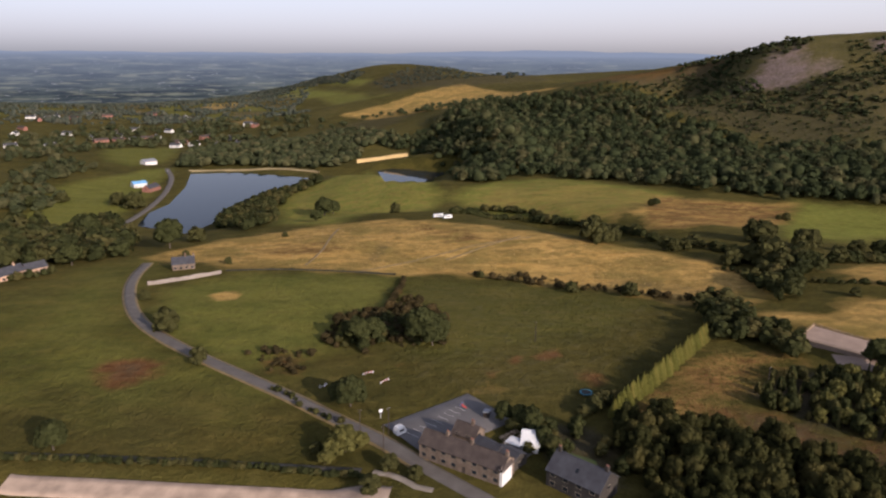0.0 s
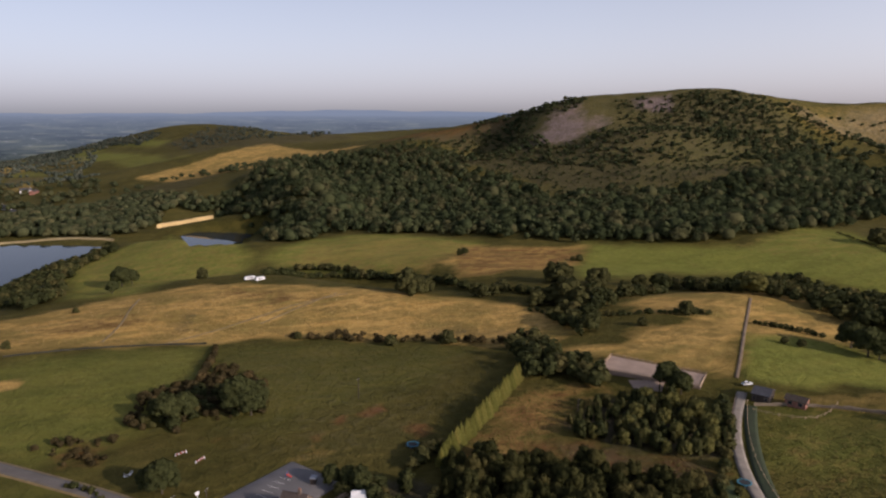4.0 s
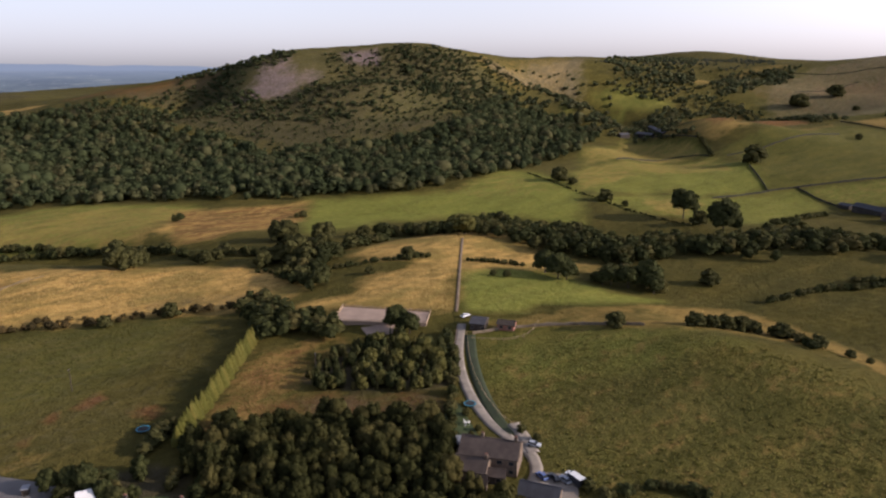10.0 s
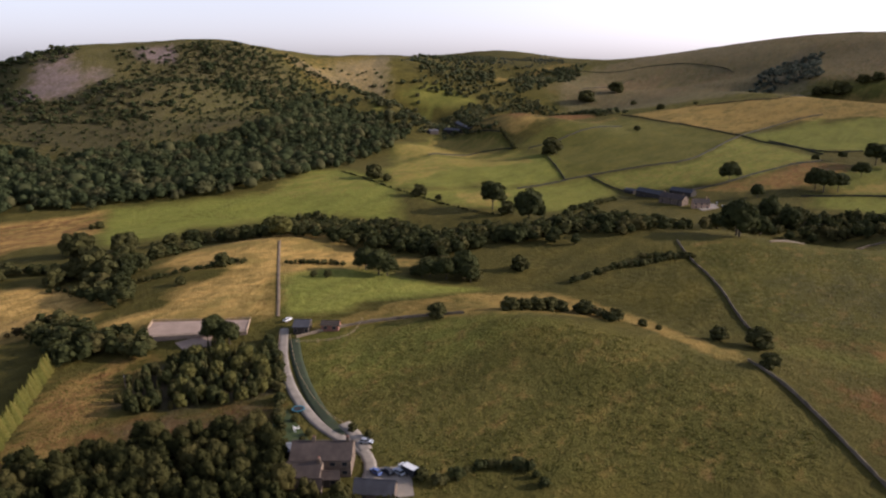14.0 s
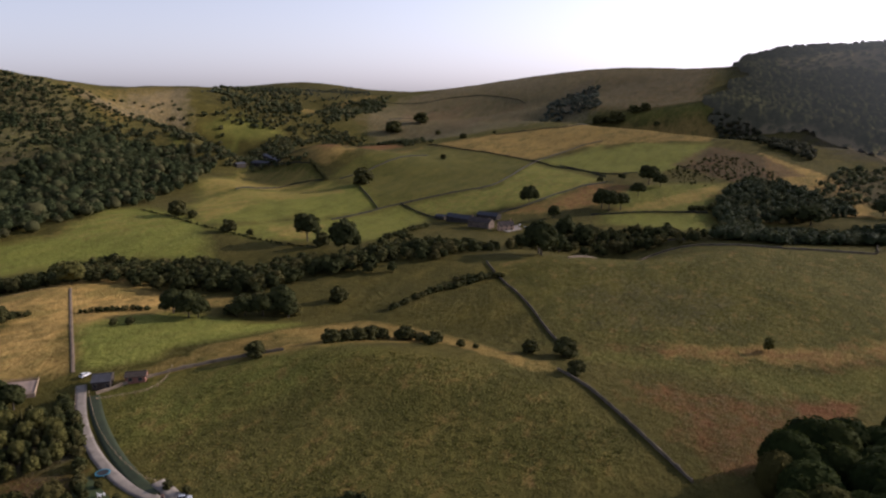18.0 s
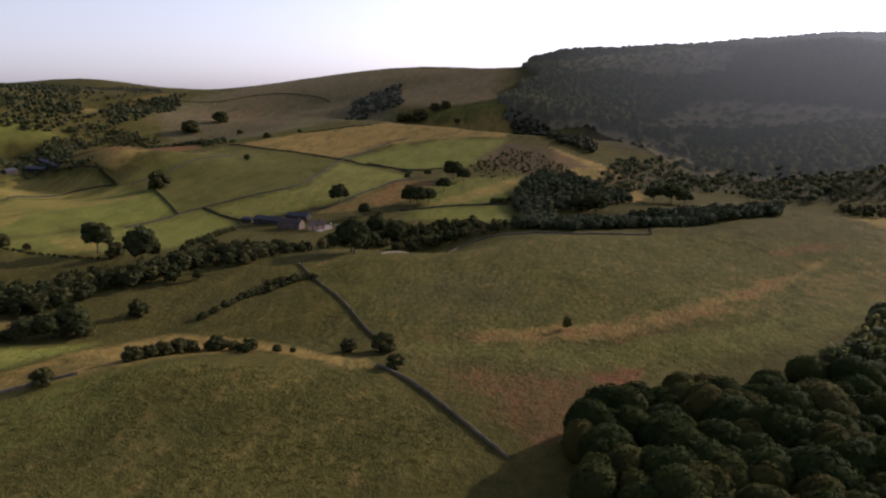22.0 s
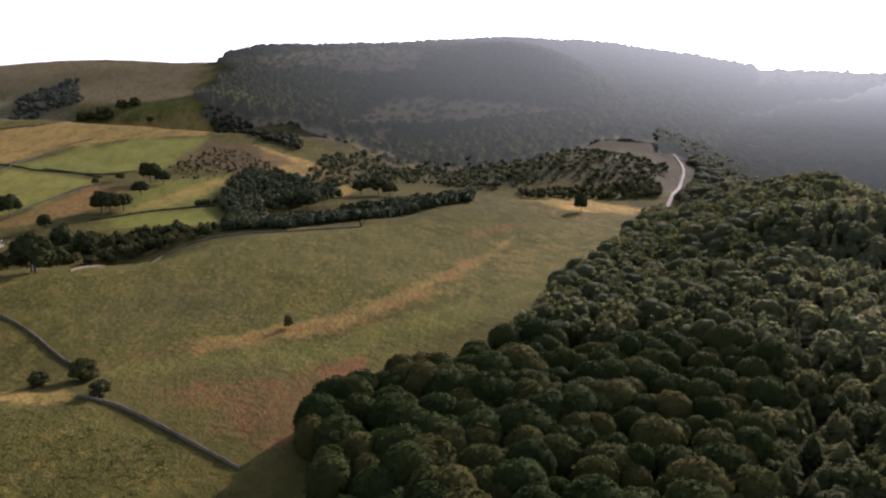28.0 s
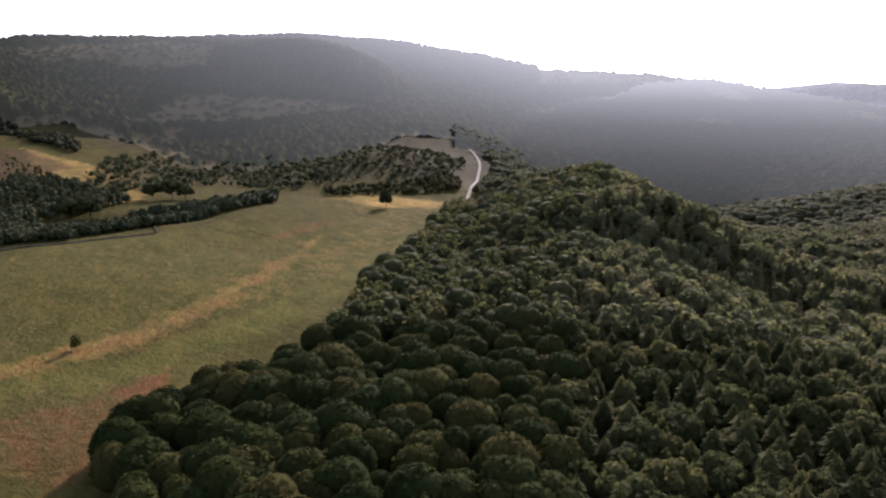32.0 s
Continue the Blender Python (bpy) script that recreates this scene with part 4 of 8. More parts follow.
def wood(name, outline, spacing, shapes, leaf, heights, label, seed, wide=1.0, thin_out=0.0, fine=0.0, coarse=None, spots=None, feather=0.0):
    """A wood of many trees over a stretch of land."""
    rng = np.random.default_rng(seed)
    poly = np.array(outline if spots is None else [(0, 0), (1, 0), (1, 1)], float)
    lo, hi = poly.min(0), poly.max(0)
    gx, gy = np.meshgrid(np.arange(lo[0], hi[0], spacing), np.arange(lo[1], hi[1], spacing * 0.866))
    gx = gx + (np.arange(gx.shape[0]) % 2)[:, None] * spacing / 2
    p = np.stack([gx.ravel(), gy.ravel()], 1) + rng.uniform(-0.36, 0.36, (gx.size, 2)) * spacing
    p = p[edge_distance(p[:, 0], p[:, 1], poly) > rng.uniform(-0.3, 0.3, len(p)) * spacing + feather * rng.uniform(-0.6, 1.0, len(p)) ** 3]
    if spots is not None:
        p = np.array(spots)
    if thin_out:
        n = np.sin(p[:, 0] / 31 + 2 * np.sin(p[:, 1] / 47)) * np.sin(p[:, 1] / 27 + seed) * 0.5 + 0.5
        p = p[rng.uniform(0, 1, len(p)) > thin_out * (0.4 + 1.2 * n)]
    if len(p) == 0:
        return None
    z = ground(p[:, 0], p[:, 1])
    hs = (heights[0] + (heights[1] - heights[0]) * rng.beta(1.3, 1.8, len(p)) * 1.25) * (1 + 0.12 * np.sin(p[:, 0] / 40) * np.sin(p[:, 1] / 33))
    vs, fs, ts, k = [], [], [], 0
    for (x, y), zz, h in zip(p, z, hs):
        kinds = coarse if coarse and math.hypot(x, y) > fine else shapes
        v, f = kinds[rng.integers(len(kinds))]
        a = rng.uniform(0, 2 * math.pi)
        w = h * wide * rng.uniform(0.85, 1.25)
        c, s = math.cos(a) * w, math.sin(a) * w
        o = np.empty_like(v)
        o[:, 0], o[:, 1], o[:, 2] = x + v[:, 0] * c - v[:, 1] * s, y + v[:, 0] * s + v[:, 1] * c, zz + v[:, 2] * h - 0.1 * h
        vs.append(o)
        fs.append(f + k)
        ts.append(np.full(len(v), rng.beta(1.2, 1.4)))
        k += len(v)
    me = quads_mesh(name, np.concatenate(vs), np.concatenate(fs), np.concatenate(ts))
    me.materials.append(leaf)
    return tagged(new(name, me), label, "woodland", kind="stuff")


NEAR_BROAD = [broad_crown(s, 560, 9, 0.026, plump=0.5 + 0.15 * s, dome=0.5 + 0.04 * s) for s in range(5)]
COPSE = [broad_crown(10 + s, 300, 9, 0.036, plump=0.2 + 0.2 * s, low=0.12, dome=0.6) for s in range(4)]
MID_BROAD = [broad_crown(20 + s, 96, 9, 0.088, fine=1, plump=0.2 * s) for s in range(5)]
WOOD_BROAD = [broad_crown(120 + s, 150, 9, 0.058, fine=1, plump=0.3 + 0.15 * s) for s in range(5)]


def canopy_crown(seed):
    """A plain rounded crown for trees far off."""
    rng = np.random.default_rng(seed)
    ball, bf = cube_ball(2)
    core = np.array([0, 0, 0.55]) + ball * (1 + rng.normal(0, 0.10, (len(ball), 1))) * np.array([0.36, 0.36, 0.42])
    d = rng.normal(0, 1, (9, 3)) + np.array([0, 0, 0.7])
    d /= np.linalg.norm(d, axis=1)[:, None]
    return join([(core, bf), leaf_cards(rng, np.array([0, 0, 0.55]) + d * np.array([0.35, 0.35, 0.42]), d, 0.13)])


BUSHY = [broad_crown(30 + s, 420, 16, 0.034, plump=0.1, low=0.05, dome=0.72) for s in range(2)]
DOMES = [dome_crown(180 + s) for s in range(6)]
LEAFY_DOMES = [dome_crown(190 + s, 22, 330, 0.030) for s in range(5)]
CANOPY = [canopy_crown(140 + s) for s in range(5)]
FAR_BROAD = [broad_crown(40 + s, 26, 6, 0.16, fine=1) for s in range(4)]
NEAR_FIR = [fir_crown(60 + s, 13, spread=0.19) for s in range(3)]
MID_FIR = [fir_crown(70 + s, 6, spread=0.24) for s in range(3)]

ground_sheet()
for level, shore, bank in LAKES:
    me = bpy.data.meshes.new("water")
    me.from_pydata([(x, y, level) for x, y in shore], [], [range(len(shore))])
    me.materials.append(WATER)
    tagged(new("water", me), "still dark reservoir water", "water", kind="structure")

TEGG = [(16.5, 715), (90.2, 750), (158.3, 706), (304.6, 595.8), (392.4, 553.2), (484.9, 558.4), (592.4, 575.5), (710, 613), (874, 724), (904, 799), (860, 850), (794, 869), (678, 800), (577, 752), (518, 760), (451, 790), (385, 818), (357, 900), (326, 987), (258, 1081), (184, 1182), (110, 1300), (68.1, 1269), (-21.7, 1177), (-95.4, 1140), (-46.3, 1090), (12.7, 901)]
# ---- the far distance ----
def distance_backdrop():
    """The plain and blue hills miles off, a ring far behind everything else, with painted haze."""
    az = np.radians(np.arange(-70, 26, 0.5))
    deg = np.degrees(az)
    r = 4430.0
    top = 0.10 + 0.30 * np.exp(-((deg - 7) / 8) ** 2) + 0.12 * np.exp(-((deg - 17) / 5) ** 2) + 0.05 * np.sin(deg * 1.1) * np.sin(deg * 0.37)
    v, f = [], []
    lev = 12
    for a, t in zip(az, top):
        for k in range(lev + 1):
            e = radians(-5.2 + (t + 5.2) * k / lev)
            v.append((r * math.sin(a), r * math.cos(a), EYE + r * math.tan(e)))
    n = lev + 1
    for i in range(len(az) - 1):
        for k in range(lev):
            f.append((i * n + k, (i + 1) * n + k, (i + 1) * n + k + 1, i * n + k + 1))
    m = Nodes("painted_haze_distance")
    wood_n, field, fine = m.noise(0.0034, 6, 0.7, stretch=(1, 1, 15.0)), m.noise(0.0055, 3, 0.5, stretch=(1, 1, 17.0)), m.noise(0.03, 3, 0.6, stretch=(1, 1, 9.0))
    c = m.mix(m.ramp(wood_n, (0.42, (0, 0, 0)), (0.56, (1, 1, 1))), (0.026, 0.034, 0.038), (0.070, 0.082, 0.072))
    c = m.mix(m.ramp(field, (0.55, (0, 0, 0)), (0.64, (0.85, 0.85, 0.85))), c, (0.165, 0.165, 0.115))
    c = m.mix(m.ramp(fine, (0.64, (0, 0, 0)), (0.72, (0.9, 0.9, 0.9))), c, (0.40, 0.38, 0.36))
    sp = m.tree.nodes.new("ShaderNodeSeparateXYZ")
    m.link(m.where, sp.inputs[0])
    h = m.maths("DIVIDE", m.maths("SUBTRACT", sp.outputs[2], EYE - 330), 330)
    # aerial haze blended into the colour by height; the ring emits it all
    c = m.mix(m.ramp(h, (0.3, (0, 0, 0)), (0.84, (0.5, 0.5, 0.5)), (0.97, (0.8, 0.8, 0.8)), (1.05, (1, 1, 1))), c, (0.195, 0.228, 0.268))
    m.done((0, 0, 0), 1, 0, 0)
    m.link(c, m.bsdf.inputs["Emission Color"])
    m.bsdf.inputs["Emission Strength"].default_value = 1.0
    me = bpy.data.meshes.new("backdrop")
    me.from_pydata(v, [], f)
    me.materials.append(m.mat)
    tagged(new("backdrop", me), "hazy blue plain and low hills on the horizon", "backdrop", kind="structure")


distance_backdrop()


def misty_ridge(distance, low, high, crest, shades, label):
    """A ridge far behind the forest, the morning glare put in as its own glow."""
    az = np.radians(np.arange(low, high, 0.08))
    deg = np.degrees(az)
    top = crest(deg)
    v, f, lev = [], [], 8
    for a, t in zip(az, top):
        for k in range(lev + 1):
            e = radians(-9.0 + (t + 9.0) * k / lev)
            v.append((distance * math.sin(a), distance * math.cos(a), EYE + distance * math.tan(e)))
    n = lev + 1
    for i in range(len(az) - 1):
        for k in range(lev):
            f.append((i * n + k, (i + 1) * n + k, (i + 1) * n + k + 1, i * n + k + 1))
    m = Nodes("ridge_glare_glow")
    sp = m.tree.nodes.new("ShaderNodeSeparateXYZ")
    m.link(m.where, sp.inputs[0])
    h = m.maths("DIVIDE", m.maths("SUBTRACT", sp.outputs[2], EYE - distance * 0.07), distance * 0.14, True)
    # glare painted as emission, brighter towards the crest
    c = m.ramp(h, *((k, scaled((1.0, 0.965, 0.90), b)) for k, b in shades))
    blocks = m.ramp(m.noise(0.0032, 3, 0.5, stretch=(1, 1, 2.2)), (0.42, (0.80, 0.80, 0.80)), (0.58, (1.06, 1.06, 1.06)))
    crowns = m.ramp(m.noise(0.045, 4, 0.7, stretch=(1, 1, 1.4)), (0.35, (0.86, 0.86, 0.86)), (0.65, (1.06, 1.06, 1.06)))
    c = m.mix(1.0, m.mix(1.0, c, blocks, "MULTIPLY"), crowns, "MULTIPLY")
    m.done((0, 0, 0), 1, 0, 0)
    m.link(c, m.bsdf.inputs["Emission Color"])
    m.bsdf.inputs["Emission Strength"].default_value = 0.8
    me = bpy.data.meshes.new("backdrop")
    me.from_pydata(v, [], f)
    me.materials.append(m.mat)
    tagged(new("backdrop", me), label, "backdrop", kind="structure")


def tufts(deg):
    """The fringe of treetops along a crest."""
    return 0.05 * np.sin(deg * 7.3) * np.sin(deg * 2.9) + 0.045 * np.abs(np.sin(deg * 17.0)) + 0.03 * np.sin(deg * 41.0 + 2 * np.sin(deg * 5))


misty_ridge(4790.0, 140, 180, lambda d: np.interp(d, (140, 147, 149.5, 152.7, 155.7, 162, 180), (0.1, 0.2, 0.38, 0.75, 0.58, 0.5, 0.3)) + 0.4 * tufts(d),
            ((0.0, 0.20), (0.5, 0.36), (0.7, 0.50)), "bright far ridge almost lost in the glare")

def far_hillside(az, near, base, far, crest, open_land, side_stops, up_stops, strength, label, seed, verge=None):
    """A wooded hillside closing the view: one canopy of many crowns with open heath between, its mist put in as glow.
    """
    rng = np.random.default_rng(seed)
    top_el = np.interp(az, *crest)
    start = np.interp(az, *near)
    aa, u = np.meshgrid(np.radians(az), np.concatenate([np.linspace(0, 1, 165), [1.008, 1.03]]))
    rr = start + u * (far - start)
    x, y = rr * np.sin(aa), rr * np.cos(aa)
    land = ground(x.ravel(), y.ravel()).reshape(x.shape)
    foot, k = ground(base * np.sin(aa[0]), base * np.cos(aa[0])), np.clip((rr - base) / (far - base), 0, 1)
    rise = foot + (EYE + far * np.tan(np.radians(top_el)) - 9 - foot) * (0.35 * k + 0.65 * k ** 1.6)
    z = np.where(rr > base, np.maximum(land, rise), land)
    deg, el = np.degrees(aa), np.degrees(np.arctan2(z - EYE, rr))
    bare = np.maximum(open_land(deg, el, x, y), np.clip(1.3 - u / (0.04 + 0.05 * np.sin(deg * 2.1) ** 2), 0, 1))
    cell = 9.5
    gx, gy = np.floor(x / cell), np.floor(y / cell)
    top, shade = np.zeros(x.shape), np.zeros(x.shape)
    size, jx, jy, tone = rng.uniform(6, 13, (64, 64)), rng.uniform(0.2, 0.8, (64, 64)), rng.uniform(0.2, 0.8, (64, 64)), rng.uniform(0, 1, (64, 64))
    for dx in (-1, 0, 1):
        for dy in (-1, 0, 1):
            i, j = (gx + dx).astype(int) % 64, (gy + dy).astype(int) % 64
            d = np.hypot(x - (gx + dx + jx[i, j]) * cell, y - (gy + dy + jy[i, j]) * cell)
            h = size[i, j] * np.clip(1.15 - (d / (cell * 0.82)) ** 2, 0, 1) * (1 - bare * np.where(tone[i, j] > 0.84, 0.4, 0.985))
            shade = np.where(h > top, tone[i, j], shade)
            top = np.maximum(top, h)
    open_grass = bare * np.clip(1 - top / 2.5, 0, 1)
    if verge is not None:
        outside = deg < np.interp(el, *verge) + 0.35 * np.sin(el * 5) + 0.25 * np.sin(x / 23) * np.sin(y / 19)
        top = np.where(outside, -4.0, top)
    z = z + top + 0.4
    z[-1] -= 60
    n = len(az)
    i, j = np.meshgrid(np.arange(len(u) - 1), np.arange(n - 1), indexing="ij")
    a = (i * n + j).ravel()
    me = quads_mesh("backdrop", np.stack([x, y, z], -1).reshape(-1, 3), np.stack([a, a + n, a + n + 1, a + 1], 1), shade.ravel())
    me.flip_normals()
    me.attributes.new("bare", "FLOAT", "POINT").data.foreach_set("value", open_grass.ravel().astype(np.float32))
    m = Nodes("hillside_mist_glow")
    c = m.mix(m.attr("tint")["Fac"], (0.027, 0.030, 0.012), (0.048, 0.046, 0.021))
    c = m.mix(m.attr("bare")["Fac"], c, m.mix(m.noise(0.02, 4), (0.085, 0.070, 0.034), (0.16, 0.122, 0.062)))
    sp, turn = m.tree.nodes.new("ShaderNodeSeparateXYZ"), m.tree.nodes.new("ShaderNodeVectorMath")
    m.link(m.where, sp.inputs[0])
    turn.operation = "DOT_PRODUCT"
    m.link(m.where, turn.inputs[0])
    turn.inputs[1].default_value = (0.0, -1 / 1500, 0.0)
    # haze painted as emission, stronger towards the sun's side and with height
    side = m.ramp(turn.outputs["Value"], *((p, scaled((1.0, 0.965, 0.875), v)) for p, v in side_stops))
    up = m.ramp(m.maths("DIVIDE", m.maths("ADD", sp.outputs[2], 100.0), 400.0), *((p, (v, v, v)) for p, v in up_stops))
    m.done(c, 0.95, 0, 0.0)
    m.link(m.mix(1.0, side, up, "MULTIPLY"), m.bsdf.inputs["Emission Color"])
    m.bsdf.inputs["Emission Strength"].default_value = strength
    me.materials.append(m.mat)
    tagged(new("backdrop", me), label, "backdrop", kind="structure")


HEATH = np.array([(92.6, 2.5), (97.4, 3.1), (103.0, 3.45), (106.6, 3.2), (105.8, 1.6), (101.8, 1.35), (97.5, 1.9), (95.2, 1.7)])
GLADE = np.array([(99.7, -2.55), (103.4, -0.85), (104.4, -0.35), (108.0, -0.6), (112.1, -0.75), (115.0, -1.0), (118.5, -1.4), (115.0, -1.8), (112.2, -2.1), (109.3, -2.6), (104.5, -2.5)])


def heath_and_glade(deg, el, x, y):
    wander = 0.35 * np.sin(deg * 1.3) + 0.2 * np.sin(deg * 3.7 + 1) + 0.1 * np.sin(deg * 9.1)
    ragged = 0.12 * np.sin(x / 17 + 2 * np.sin(y / 29)) * np.sin(y / 13 + 1)
    inside = lambda patch: edge_distance(deg.ravel(), el.ravel(), patch).reshape(deg.shape)
    heath, glade = (np.clip((inside(patch) + ragged) * 7 + 0.5, 0, 1) for patch in (HEATH, GLADE))
    moor = np.clip((deg - 131.4) * 3, 0, 1) * np.clip((el - 0.2) * 2, 0, 1)
    flat_x, flat_y = x.ravel(), y.ravel()
    planted = np.maximum(edge_distance(flat_x, flat_y, SPRUCE_BLOCK), edge_distance(flat_x, flat_y, YOUNG_FOREST)).reshape(x.shape)
    slope = np.clip((1400 + 60 * wander - np.hypot(x, y)) / 25, 0, 1) * np.clip((118 - deg) * 0.4, 0, 1) * np.clip(0.5 - planted / 14, 0, 1)
    return np.maximum.reduce([heath * 0.92, glade, moor, slope * (np.sin(x / 19 + 1.5 * np.sin(y / 31)) * np.sin(y / 16) < 0.3)])


SPRUCE_BLOCK = np.array([(1331.9, -319.0), (1350.8, -437.0), (1312.3, -547.9), (1288.5, -698.8), (1248.2, -802.3), (1061.4, -714.4), (860.9, -550.9), (843.6, -406.1), (963.9, -403.9), (1176.8, -300.8)])
YOUNG_FOREST = np.array([(695.7, -322.9), (775.9, -374.3), (751.3, -451.8), (767.8, -525.7), (763.6, -545.2), (628.0, -450.3), (637.0, -393.4)])
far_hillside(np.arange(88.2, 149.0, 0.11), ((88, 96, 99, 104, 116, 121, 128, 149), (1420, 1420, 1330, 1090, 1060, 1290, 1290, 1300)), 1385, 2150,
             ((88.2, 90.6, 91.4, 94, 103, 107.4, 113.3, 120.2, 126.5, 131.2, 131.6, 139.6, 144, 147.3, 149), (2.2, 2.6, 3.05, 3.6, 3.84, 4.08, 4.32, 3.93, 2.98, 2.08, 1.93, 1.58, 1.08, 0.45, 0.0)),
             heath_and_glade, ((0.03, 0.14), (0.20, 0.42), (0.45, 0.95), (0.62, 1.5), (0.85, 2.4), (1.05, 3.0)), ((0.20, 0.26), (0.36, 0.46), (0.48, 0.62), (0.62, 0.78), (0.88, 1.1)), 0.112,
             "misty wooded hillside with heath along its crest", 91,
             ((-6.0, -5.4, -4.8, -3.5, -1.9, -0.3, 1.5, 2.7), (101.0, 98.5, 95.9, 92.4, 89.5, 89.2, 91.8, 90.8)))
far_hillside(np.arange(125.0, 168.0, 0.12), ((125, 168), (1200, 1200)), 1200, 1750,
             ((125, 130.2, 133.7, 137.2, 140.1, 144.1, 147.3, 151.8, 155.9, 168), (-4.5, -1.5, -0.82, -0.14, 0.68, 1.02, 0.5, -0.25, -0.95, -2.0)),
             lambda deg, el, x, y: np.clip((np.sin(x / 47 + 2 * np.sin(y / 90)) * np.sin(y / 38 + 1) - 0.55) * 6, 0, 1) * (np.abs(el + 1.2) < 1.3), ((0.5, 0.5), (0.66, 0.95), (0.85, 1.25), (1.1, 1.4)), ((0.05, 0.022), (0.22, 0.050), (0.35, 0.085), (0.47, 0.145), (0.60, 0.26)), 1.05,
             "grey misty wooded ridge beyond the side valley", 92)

# ---- roads, walls, fences, hedges ----
def part(name, vf, material, parent, label="", smooth=False):
    """One mesh under a thing or a part."""
    me = bpy.data.meshes.new(name)
    me.from_pydata([tuple(map(float, p)) for p in vf[0]], [], [tuple(int(i) for i in q) for q in vf[1]])
    me.materials.append(material)
    if smooth:
        me.polygons.foreach_set("use_smooth", np.ones(len(me.polygons), bool))
    ob = new(name, me)
    ob.parent = parent
    return tagged(ob, label) if label else ob


def thing(name, label, category, x, y, bearing=0.0, z=None, group=""):
    """The Empty at a thing's base; its local x runs along the bearing."""
    root = new(name)
    root.empty_display_size = 0.5
    root.matrix_basis = pose(x, y, height_at(x, y) if z is None else z, 0, 0, 90 - bearing)
    return tagged(root, label, category, group)


def along(points, step):
    """A path resampled at even steps, rounded at its bends."""
    p = np.array(points, float)
    for _ in range(2):
        if len(p) > 2:
            a, b = p[:-1] * 0.75 + p[1:] * 0.25, p[:-1] * 0.25 + p[1:] * 0.75
            p = np.concatenate([p[:1], np.stack([a, b], 1).reshape(-1, 2), p[-1:]])
    seg = np.hypot(*(p[1:] - p[:-1]).T)
    s = np.concatenate([[0], np.cumsum(seg)])
    n = max(2, int(s[-1] / step) + 1)
    t = np.linspace(0, s[-1], n)
    q = np.stack([np.interp(t, s, p[:, 0]), np.interp(t, s, p[:, 1])], 1)
    d = np.gradient(q, axis=0)
    d /= np.hypot(*d.T)[:, None] + 1e-9
    return q, np.stack([-d[:, 1], d[:, 0]], 1)


def strip(name, points, width, material, label, category, lift=0.25, step=4.0, camber=0.08):
    """A road or path laid on the land."""
    q, n = along(points, step)
    v, f, cols = [], [], (-0.5, -0.46, -0.2, 0.2, 0.46, 0.5)
    for k in cols:
        e = q + n * width * k
        z = np.maximum(ground(q[:, 0], q[:, 1]), ground(e[:, 0], e[:, 1])) + lift + (camber if abs(k) < 0.3 else 0) - (0.5 if abs(k) == 0.5 else 0)
        v.append(np.column_stack([e, z]))
    m = len(q)
    for c in range(len(cols) - 1):
        for i in range(m - 1):
            f.append((c * m + i, c * m + i + 1, (c + 1) * m + i + 1, (c + 1) * m + i))
    me = quads_mesh(name, np.concatenate(v), f)
    me.flip_normals()
    me.materials.append(material)
    return tagged(new(name, me), label, category, kind="structure")


def bank(name, points, width, height, material, label, category, seed=0, step=2.5, rough=0.22, kind="structure"):
    """A wall or clipped hedge that follows the land, uneven along its top."""
    rng = np.random.default_rng(seed + 7)
    q, n = along(points, step)
    m = len(q)
    rows = ((-0.5, -0.4), (-0.42, 0.6), (-0.34, 1.0), (0.0, 1.06), (0.34, 1.0), (0.42, 0.6), (0.5, -0.4))
    v, f = [], []
    top = height * (1 + rng.normal(0, rough, m) * 0.6)
    for k, hz in rows:
        e = q + n * (width * k * (1 + rng.normal(0, rough * 0.5, m)))[:, None]
        z = ground(q[:, 0], q[:, 1]) + np.where(hz < 0, hz, hz * top + rng.normal(0, rough * 0.12, m) * height)
        v.append(np.column_stack([e, z]))
    r = len(rows)
    for c in range(r - 1):
        for i in range(m - 1):
            f.append((c * m + i, (c + 1) * m + i, (c + 1) * m + i + 1, c * m + i + 1))
    f.append(tuple(c * m for c in (0, 2, 4, 6)))
    f.append(tuple(c * m + m - 1 for c in (6, 4, 2, 0)))
    me = quads_mesh(name, np.concatenate(v), f, None, False)
    me.materials.append(material)
    return tagged(new(name, me), label, category, kind=kind)


def stone_wall(points, seed, height=1.5, width=0.5, label="weathered dry-stone field wall with uneven top"):
    return bank("dry_stone_wall", points, width, height, FIELD_STONE, label, "wall", seed)


